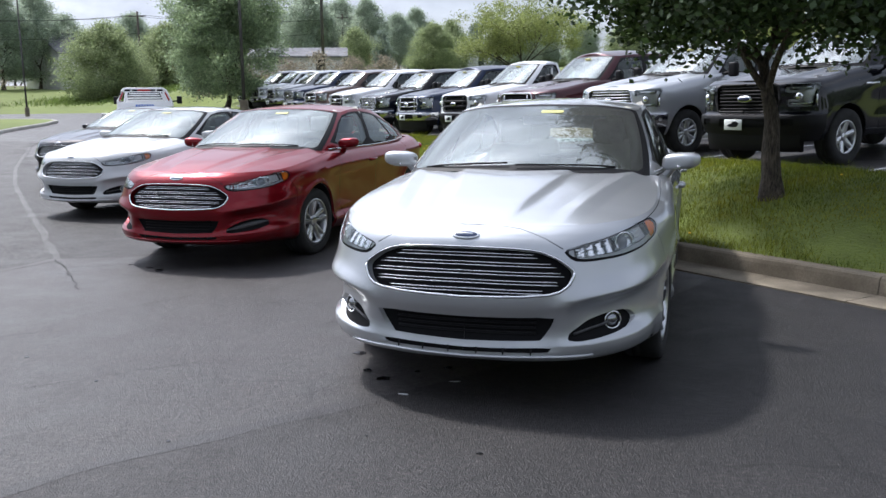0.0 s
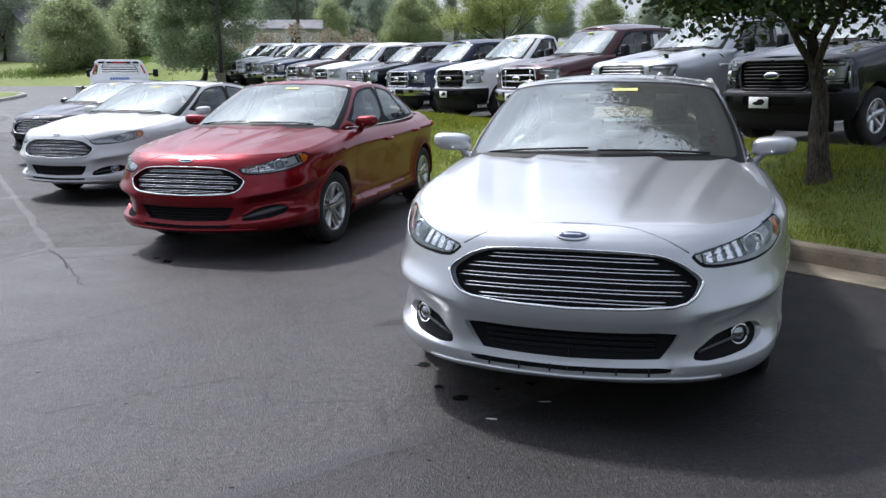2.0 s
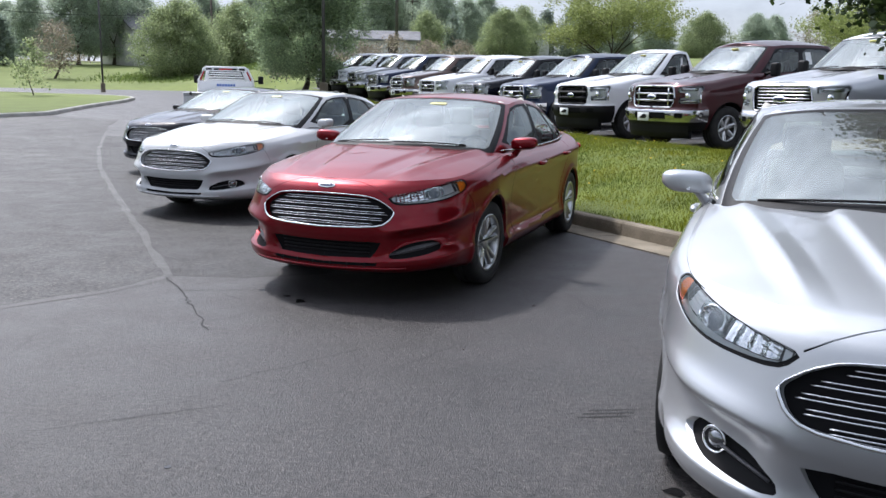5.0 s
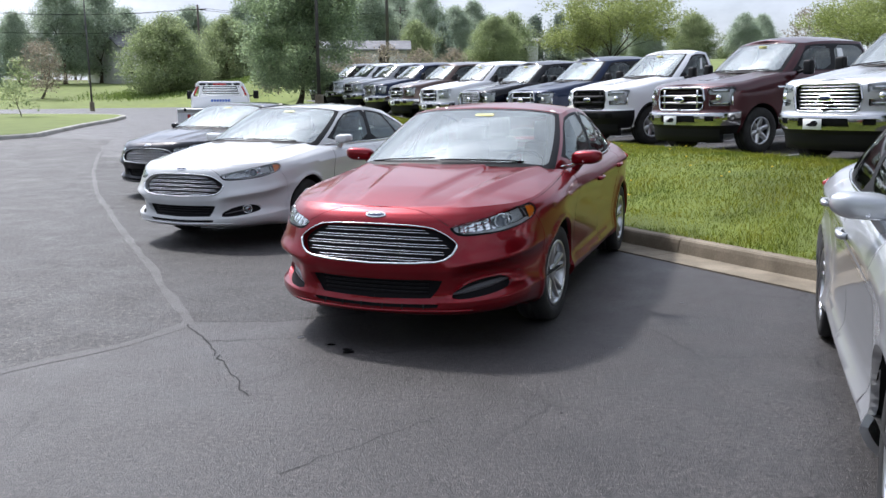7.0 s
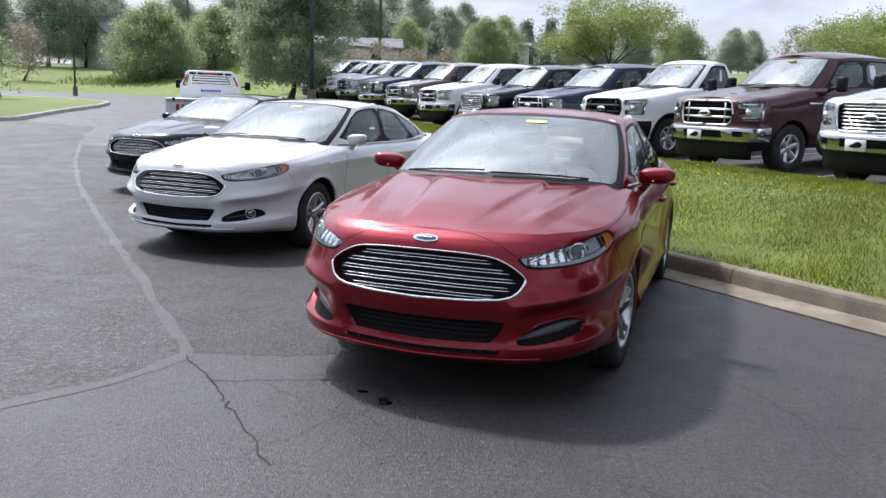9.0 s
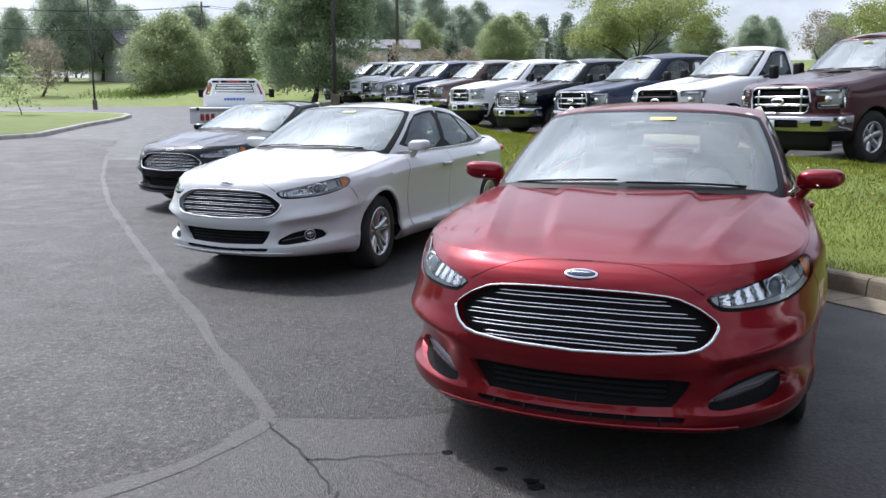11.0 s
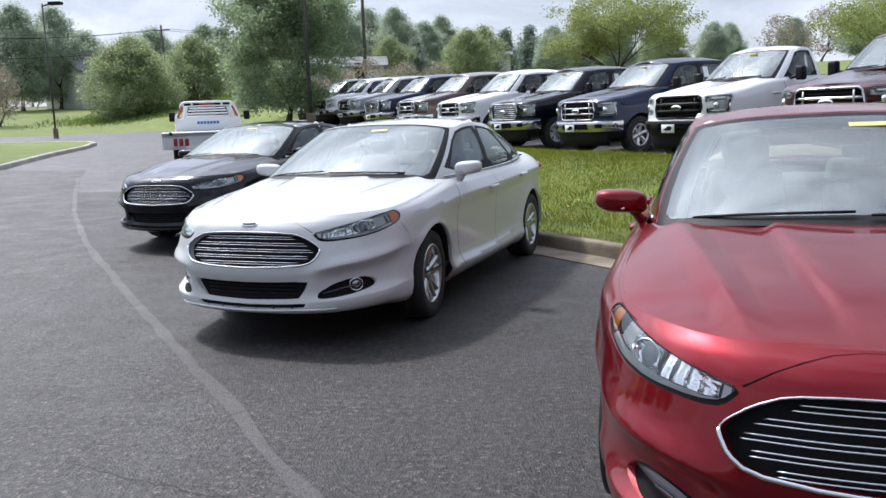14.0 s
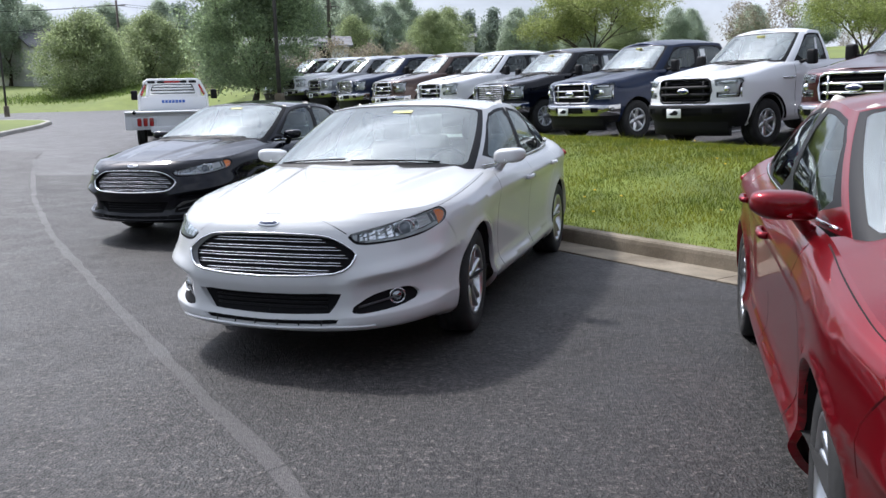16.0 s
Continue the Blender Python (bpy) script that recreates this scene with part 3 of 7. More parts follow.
def part(name, me, material, parent, label="", painted=False):
    """Links a mesh (or bmesh) as one part under a thing or a part."""
    if isinstance(me, bmesh.types.BMesh):
        data = bpy.data.meshes.new(name)
        me.to_mesh(data)
        me.free()
        me = data
    if not me.materials:
        me.materials.append(None if painted else material)
    ob = new(name, me)
    ob.parent = parent
    if painted:
        ob.material_slots[0].link = "OBJECT"
        ob.material_slots[0].material = material
    if label:
        tagged(ob, label)
    return ob


def empty(name, m=Matrix()):
    ob = new(name)
    ob.empty_display_size = 0.3
    ob.matrix_basis = m
    return ob


def mesh_of(name, verts, faces, normals=None, shade=True):
    me = bpy.data.meshes.new(name)
    me.from_pydata([tuple(map(float, v)) for v in verts], [], [tuple(int(i) for i in f) for f in faces])
    me.update()
    if shade:
        me.polygons.foreach_set("use_smooth", [True] * len(me.polygons))
    if normals is not None:
        me.normals_split_custom_set_from_vertices([tuple(map(float, n)) for n in normals])
    return me


def grid_mesh(name, pts, shade=True, flip=False, normals=None):
    """A mesh from an array of points rows x columns x 3."""
    r, c, _ = pts.shape
    f = [(i * c + j, i * c + j + 1, (i + 1) * c + j + 1, (i + 1) * c + j) for i in range(r - 1) for j in range(c - 1)]
    if flip:
        f = [q[::-1] for q in f]
    return mesh_of(name, pts.reshape(-1, 3), f, normals, shade=shade)


def bonnet_normals(pts):
    """Normals of a bonnet whose first row shrinks to a point."""
    n = np.cross(np.gradient(pts, axis=0), np.gradient(pts, axis=1))
    n[n[..., 2] < 0] *= -1
    n /= np.maximum(np.linalg.norm(n, axis=2, keepdims=True), 1e-9)
    n[:4] = n[4][n.shape[1] // 2]
    return n.reshape(-1, 3)


def tube_mesh(name, path, radius, sides=8, closed=False, squash=1.0):
    """A round bar along a path of points; radius may be a number or one per point."""
    p = np.array([tuple(q) for q in path], float)
    n = len(p)
    rad = np.full(n, radius, float) if np.isscalar(radius) else np.array(radius, float)
    tan = np.roll(p, -1, 0) - np.roll(p, 1, 0)
    if not closed:
        tan[0], tan[-1] = p[1] - p[0], p[-1] - p[-2]
    tan /= np.maximum(np.linalg.norm(tan, axis=1, keepdims=True), 1e-9)
    up = np.tile([0.0, 0.0, 1.0], (n, 1))
    up[np.abs(tan[:, 2]) > 0.95] = (1.0, 0.0, 0.0)
    a = np.cross(tan, up)
    a /= np.maximum(np.linalg.norm(a, axis=1, keepdims=True), 1e-9)
    b = np.cross(a, tan)
    ang = np.arange(sides) / sides * 2 * math.pi
    v = p[:, None] + rad[:, None, None] * (a[:, None] * np.cos(ang)[None, :, None] + squash * b[:, None] * np.sin(ang)[None, :, None])
    f = []
    for i in range(n if closed else n - 1):
        k = (i + 1) % n
        f += [(i * sides + j, i * sides + (j + 1) % sides, k * sides + (j + 1) % sides, k * sides + j) for j in range(sides)]
    if not closed:
        f += [tuple(range(sides))[::-1], tuple((n - 1) * sides + j for j in range(sides))]
    return mesh_of(name, v.reshape(-1, 3), f)


def lathe_mesh(name, prof, sides=40, axis="x"):
    """A turned form: prof is a list of (radius, along the axle)."""
    ang = np.arange(sides) / sides * 2 * math.pi
    v = []
    for r, a in prof:
        for t in ang:
            v.append((a, r * math.cos(t), r * math.sin(t)) if axis == "x" else (r * math.cos(t), r * math.sin(t), a))
    f = []
    for i in range(len(prof) - 1):
        f += [(i * sides + j, i * sides + (j + 1) % sides, (i + 1) * sides + (j + 1) % sides, (i + 1) * sides + j) for j in range(sides)]
    if axis == "x":
        f = [q[::-1] for q in f]
    return mesh_of(name, v, f)


def soft_box(size, at=(0, 0, 0), bevel=0.02, segs=2, taper=None):
    """A bmesh box with rounded edges; taper scales its upper end in x and y."""
    bm = bmesh.new()
    bmesh.ops.create_cube(bm, size=1.0)
    bmesh.ops.scale(bm, vec=size, verts=bm.verts)
    if taper:
        for v in bm.verts:
            if v.co.z > 0:
                v.co.x *= taper[0]
                v.co.y *= taper[1]
    if bevel:
        bmesh.ops.bevel(bm, geom=bm.edges[:], offset=bevel, segments=segs, affect="EDGES", profile=0.6)
    bmesh.ops.translate(bm, vec=at, verts=bm.verts)
    for f in bm.faces:
        f.smooth = True
    return bm


def inside(poly, p):
    """Which of the points p (n x 2) lie in the polygon."""
    poly = np.array(poly, float)
    x, y = p[:, 0], p[:, 1]
    r = np.zeros(len(p), bool)
    for (x0, y0), (x1, y1) in zip(poly, np.roll(poly, -1, 0)):
        c = (y0 > y) != (y1 > y)
        r ^= c & (x < (x1 - x0) * (y - y0) / (y1 - y0 if y1 != y0 else 1e-12) + x0)
    return r


def dense(poly, step, closed=True):
    """The polygon with its sides cut into steps."""
    out = []
    k = len(poly)
    for i in range(k if closed else k - 1):
        a, b = np.array(poly[i], float), np.array(poly[(i + 1) % k], float)
        m = max(1, int(np.linalg.norm(b - a) / step))
        out += [tuple(a + (b - a) * t / m) for t in range(m)]
    if not closed:
        out.append(tuple(poly[-1]))
    return out


def rounded(poly, turns=2):
    """Corner cutting: rounds a polygon."""
    for _ in range(turns):
        out = []
        for a, b in zip(poly, poly[1:] + poly[:1]):
            out += [(a[0] * 0.8 + b[0] * 0.2, a[1] * 0.8 + b[1] * 0.2), (a[0] * 0.2 + b[0] * 0.8, a[1] * 0.2 + b[1] * 0.8)]
        poly = out
    return poly


def ribbon(line, width):
    """A thin closed polygon round a polyline, for a shut line."""
    p = np.array(line, float)
    t = np.gradient(p, axis=0)
    t /= np.linalg.norm(t, axis=1, keepdims=True)
    n = np.stack([-t[:, 1], t[:, 0]], 1) * width / 2
    return [tuple(q) for q in p + n] + [tuple(q) for q in (p - n)[::-1]]


class Patch:
    """One half of a curved surface over the rectangle (u, v); cut into regions by outlines and mirrored."""

    def __init__(self, surface, u0, u1, v0, v1, step_u, step_v):
        self.surface, self.box, self.step = surface, (u0, u1, v0, v1), (step_u, step_v)
        self.polys = []

    def add(self, name, poly, step=0.03):
        u0, u1, v0, v1 = self.box
        q = [(min(u1, max(u0, a)), min(v1, max(v0, b))) for a, b in dense(poly, step)]
        out = [q[0]]
        for p in q[1:]:
            if math.hypot(p[0] - out[-1][0], p[1] - out[-1][1]) > 1e-4:
                out.append(p)
        self.polys.append((name, out))

    def cut(self):
        u0, u1, v0, v1 = self.box
        us = np.linspace(u0, u1, int((u1 - u0) / self.step[0]) + 2)
        vs = np.linspace(v0, v1, int((v1 - v0) / self.step[1]) + 2)
        pts = [(a, b) for a in us for b in vs]
        nv = len(vs)
        edges = [(i * nv, (i + 1) * nv) for i in range(len(us) - 1)] + [(i * nv + nv - 1, (i + 1) * nv + nv - 1) for i in range(len(us) - 1)]
        edges += [(j, j + 1) for j in range(nv - 1)] + [((len(us) - 1) * nv + j, (len(us) - 1) * nv + j + 1) for j in range(nv - 1)]
        for _, q in self.polys:
            k = len(pts)
            pts += q
            edges += [(k + i, k + (i + 1) % len(q)) for i in range(len(q))]
        got = delaunay_2d_cdt([Vector(p) for p in pts], edges, [], 0, 1e-6, False)
        self.uv = np.array([tuple(v) for v in got[0]])
        tri = [f for f in got[2] if len(f) == 3]
        self.tri = np.array(tri)
        c = self.uv[self.tri].mean(1)
        self.kind = np.array(["shell"] * len(tri), dtype=object)
        for name, q in self.polys:
            self.kind[inside(q, c)] = name
        self.centre = c
        self.pos = self.surface(self.uv[:, 0], self.uv[:, 1])
        e = 1e-3
        du = self.surface(np.minimum(self.uv[:, 0] + e, u1), self.uv[:, 1]) - self.surface(np.maximum(self.uv[:, 0] - e, u0), self.uv[:, 1])
        dv = self.surface(self.uv[:, 0], np.minimum(self.uv[:, 1] + e, v1)) - self.surface(self.uv[:, 0], np.maximum(self.uv[:, 1] - e, v0))
        n = np.cross(du, dv)
        self.nor = n / np.maximum(np.linalg.norm(n, axis=1, keepdims=True), 1e-12)
        a, b, d = (self.pos[self.tri[:, i]] for i in range(3))
        if (np.cross(b - a, d - a) * self.nor[self.tri[:, 0]]).sum() < 0:
            self.tri = self.tri[:, ::-1]

    def mesh(self, name, pick, sink=0.0, side=0, thick=0.0, scale_in=1.0):
        """The mesh of the triangles picked (by name or mask). side 0: both halves, 1: this half, -1: the mirrored one. sink: metres inwards."""
        mask = self.kind == pick if isinstance(pick, str) else pick
        t = self.tri[mask]
        used, inv = np.unique(t, return_inverse=True)
        t = inv.reshape(-1, 3)
        p, n = self.pos[used] - self.nor[used] * sink, self.nor[used]
        vs, fs, ns = [], [], []
        k = 0
        for s in (1, -1):
            if side and s != side:
                continue
            q, m = p.copy(), n.copy()
            q[:, 0] *= s
            m[:, 0] *= s
            vs.append(q)
            ns.append(m)
            fs.append((t if s == 1 else t[:, ::-1]) + k)
            k += len(q)
        v, f, nn = np.concatenate(vs), np.concatenate(fs), np.concatenate(ns)
        if thick:
            e = {}
            for a, b, c in f:
                for x, y in ((a, b), (b, c), (c, a)):
                    e[(x, y)] = e.get((x, y), 0) + 1
            rim = [(x, y) for x, y in e if (y, x) not in e]
            idx = sorted({i for xy in rim for i in xy})
            low = {i: len(v) + j for j, i in enumerate(idx)}
            v = np.concatenate([v, v[idx] - nn[idx] * thick])
            nn = np.concatenate([nn, nn[idx]])
            f = [tuple(q) for q in f] + [(y, x, low[x], low[y]) for x, y in rim]
        return mesh_of(name, v, f, nn)


class Wall:
    """The side of a vehicle from sill to shoulder, all round one half: a plan outline and upright sections along it."""

    def __init__(self, half, length, nose, tail, nose_power, tail_power, tail_half):
        a = np.linspace(0, 1, 260) ** 2 * nose
        xa = half * (1 - (1 - a / nose) ** nose_power) ** (1 / nose_power)
        b = np.linspace(nose, length - tail, 120)[1:-1]
        xb = half + (tail_half - half) * np.clip((b - length * 0.5) / (length * 0.5 - tail), 0, 1) ** 2
        c = length - (np.linspace(1, 0, 260) ** 2 * tail)
        xc = tail_half * (1 - (1 - (length - c) / tail) ** tail_power) ** (1 / tail_power)
        self.x = np.concatenate([xa, xb, xc])
        self.y = np.concatenate([a, b, c])
        self.x[0] = self.x[-1] = 0
        self.u = np.concatenate([[0], np.cumsum(np.hypot(np.diff(self.x), np.diff(self.y)))])
        tx, ty = np.gradient(self.x, self.u), np.gradient(self.y, self.u)
        l = np.hypot(tx, ty)
        self.nx, self.ny = ty / l, -tx / l
        self.nx[0] = self.nx[-1] = 0
        self.rows = []
        self.beak = 0.0      # how far the middle of the nose is drawn out
        self.flares = ()     # wheel arches whose lips stand out: (y, z, radius)
        self.creases = []    # sharp lines pressed into the sheet: height and strength along u, width above and below

    def station(self, y, heights, insets):
        self.rows.append((float(self.uy(y)), np.stack([insets, heights], 1)))

    def finish(self):
        self.us = [r[0] for r in self.rows]
        k = self.rows[0][1].shape[0]
        self.k = k
        self.sec = spline(self.us, np.stack([r[1].ravel() for r in self.rows]))
        self.uend = float(self.u[-1])

    def crease(self, ys, zs, forces, up, down):
        us = [float(self.uy(y)) for y in ys]
        self.creases.append((spline(us, zs), spline(us, forces), up, down))

    def uy(self, y):
        return np.interp(y, self.y, self.u)

    def ux(self, x):
        n = int(np.argmax(self.x))
        return np.interp(x, self.x[:n], self.u[:n])

    def at(self, u, v):
        u, v = np.asarray(u, float), np.asarray(v, float)
        c = self.sec(u).reshape(-1, self.k, 2)
        t = np.clip(v, 0, 1) * (self.k - 1)
        i = np.clip(t.astype(int), 0, self.k - 2)
        f = (t - i)[:, None]
        r = np.arange(len(u))
        p0, p1, p2, p3 = c[r, np.maximum(i - 1, 0)], c[r, i], c[r, i + 1], c[r, np.minimum(i + 2, self.k - 1)]
        q = 0.5 * (2 * p1 + (p2 - p0) * f + (2 * p0 - 5 * p1 + 4 * p2 - p3) * f * f + (3 * p1 - p0 - 3 * p2 + p3) * f ** 3)
        x, y = np.interp(u, self.u, self.x), np.interp(u, self.u, self.y)
        nx, ny = np.interp(u, self.u, self.nx), np.interp(u, self.u, self.ny)
        for line, force, up, down in self.creases:
            d = q[:, 1] - line(u)
            q[:, 0] -= force(u) * np.where(d > 0, np.exp(-np.maximum(d, 0) / up), np.exp(np.minimum(d, 0) / down))
        px = np.maximum(x - nx * q[:, 0], 0)
        px[u <= 1e-9] = 0
        px[u >= self.uend - 1e-9] = 0
        py = y - ny * q[:, 0]
        py = py - self.beak * np.clip(1 - py / 0.67, 0, 1.2) ** 1.3
        for hy, hz, r in self.flares:
            d = np.hypot(py - hy, q[:, 1] - hz) - r
            px = px + nx ** 4 * (0.012 * np.exp(-(d / 0.026) ** 2) + 0.010 * np.exp(-(d / 0.10) ** 2))
        return np.stack([px, py, q[:, 1]], 1)

    def vz(self, u, z):
        """The v at which the wall at u has the height z."""
        vv = np.linspace(0, 1, 200)
        zz = self.at(np.full(200, u), vv)[:, 2]
        return float(np.interp(z, np.maximum.accumulate(zz), vv))

    def front(self, pts):
        return [(float(self.ux(x)), self.vz(float(self.ux(x)), z)) for x, z in pts]

    def side(self, pts):
        return [(float(self.uy(y)), self.vz(float(self.uy(y)), z)) for y, z in pts]

    def spot(self, x=None, y=None, z=0.5, out=0.0):
        u = float(self.ux(x)) if x is not None else float(self.uy(y))
        v = self.vz(u, z)
        p = self.at(np.array([u]), np.array([v]))[0]
        n = np.array([np.interp(u, self.u, self.nx), np.interp(u, self.u, self.ny), 0])
        return p + n * out


def top_patch(wall, u0, u1, crown, back_shift, power, ridge=None, rows=60, cols=17):
    """Bonnet or boot lid: spans the upper edge of the wall from u0 to u1."""
    us = np.linspace(0, 1, rows) ** 1.3 * (u1 - u0) + u0
    e = wall.at(us, np.ones(rows))
    a = np.concatenate([-np.linspace(1, 0, cols)[:-1], np.linspace(0, 1, cols)])
    t = np.linspace(0, 1, rows)
    pts = np.zeros((rows, len(a), 3))
    for j, s in enumerate(a):
        y = e[:, 1] + back_shift * (1 - s * s) * t ** 3
        zc = crown(y)
        pts[:, j, 0] = e[:, 0] * s
        pts[:, j, 1] = y
        pts[:, j, 2] = e[:, 2] + (np.maximum(zc, e[:, 2]) - e[:, 2]) * (1 - abs(s) ** power)
        if ridge:
            pts[:, j, 2] += ridge(np.abs(pts[:, j, 0]), y) * (1 - abs(s) ** 8)
    return pts

# ---------------------------------------------------------------- wheels, shared by all vehicles


def wheel(name, radius, rim, width, spokes, m, parent, twin=True, steel=False, lettered=False):
    """A wheel at the pose m (its outer face looks to +x)."""
    w = width / 2
    ob = part(name, lathe_mesh(name, [(rim * 0.98, -w * 0.8), (rim * 0.55, -w * 0.5), (0.05, -w * 0.4)], 24), BLACK_TRIM, parent)
    ob.matrix_basis = m
    tread = [(rim, -w * 0.86), (rim + (radius - rim) * 0.45, -w), (radius * 0.975, -w * 0.9), (radius, -w * 0.7), (radius, -w * 0.42), (radius - 0.007, -w * 0.4),
             (radius - 0.007, -w * 0.36), (radius, -w * 0.34), (radius, w * 0.0), (radius - 0.007, w * 0.02), (radius - 0.007, w * 0.06), (radius, w * 0.08), (radius, w * 0.66),
             (radius * 0.975, w * 0.9), (rim + (radius - rim) * 0.5, w), (rim + 0.012, w * 0.9), (rim, w * 0.82)]
    part("tyre", lathe_mesh("tyre", tread, 48), TYRE, ob)
    r = rim
    dish = [(r + 0.008, w * 0.84), (r + 0.006, w * 0.9), (r - 0.012, w * 0.9), (r - 0.022, w * 0.72), (r - 0.03, w * 0.1), (r - 0.045, -w * 0.5)]
    part("rim", lathe_mesh("rim", dish, 48), ALLOY, ob)
    part("brake_disc", lathe_mesh("brake_disc", [(r * 0.68, -0.01), (r * 0.68, 0.0), (r * 0.3, 0.0)], 32), DISC, ob)
    # the spokes taper outwards, each with a raised middle and bevelled flanks
    v, f = [], []
    n = spokes
    for i in range(n):
        a0 = 2 * math.pi * i / n + 0.3
        arms = ((-0.12, -0.20), (0.12, 0.20)) if twin else ((0.0, 0.0),)
        for lo, hi in arms:
            rows = []
            for t in np.linspace(0, 1, 5):
                rr = 0.045 + (r - 0.045 - 0.012) * t
                ac = a0 + lo * 1.6 * (1 - t) + hi * t
                hw = (0.024 if twin else 0.042) * (1 - 0.25 * t) + 0.004 * (t > 0.9)
                out = w * (0.60 + 0.22 * t)
                cy, cz = math.cos(ac), math.sin(ac)
                ty, tz = -cz, cy
                rows.append([(out - 0.03, rr * cy - ty * hw * 1.25, rr * cz - tz * hw * 1.25), (out - 0.004, rr * cy - ty * hw, rr * cz - tz * hw), (out + 0.003, rr * cy, rr * cz),
                             (out - 0.004, rr * cy + ty * hw, rr * cz + tz * hw), (out - 0.03, rr * cy + ty * hw * 1.25, rr * cz + tz * hw * 1.25)])
            k = len(v)
            for row in rows:
                v += row
            f += [(k + a * 5 + b, k + a * 5 + b + 1, k + a * 5 + 6 + b, k + a * 5 + 5 + b) for a in range(4) for b in range(4)]
    part("spoke_star", mesh_of("spoke_star", v, f), ALLOY, ob)
    part("hub_cap", lathe_mesh("hub_cap", [(0.062, w * 0.45), (0.058, w * 0.64), (0.04, w * 0.70), (0.0, w * 0.71)], 24), ALLOY, ob)
    return ob


def steer(x, y, z, s, angle):
    return pose(x, y, z, 0, 0, angle + (0 if s > 0 else 180))


def seat(parent, x, y, wide, back_y, material, headrest=True):
    s = part("seat", soft_box((wide, 0.50, 0.16), (x, y, 0.50), 0.05, 3), material, parent)
    b = soft_box((wide * 0.96, 0.14, 0.62), (0, 0, 0.31), 0.06, 3, (0.82, 0.8))
    bmesh.ops.rotate(b, cent=(0, 0, 0), matrix=Euler((radians(-18), 0, 0)).to_matrix(), verts=b.verts)
    bmesh.ops.translate(b, vec=(x, back_y, 0.55), verts=b.verts)
    part("backrest", b, material, s)
    if headrest:
        part("headrest", soft_box((0.25, 0.10, 0.19), (x, back_y + 0.24, 1.235), 0.05, 3), material, s)
    return s


# ---------------------------------------------------------------- the sedan
SEDAN_GREEN_U = (0, 0.5, 0.9, 1.0, 1.5, 2.0, 2.5, 3.0, 3.4, 3.6, 4.0)


SEDAN_HUBS, SEDAN_HZ, SEDAN_ARCH = (1.045, 3.895), 0.33, 0.386


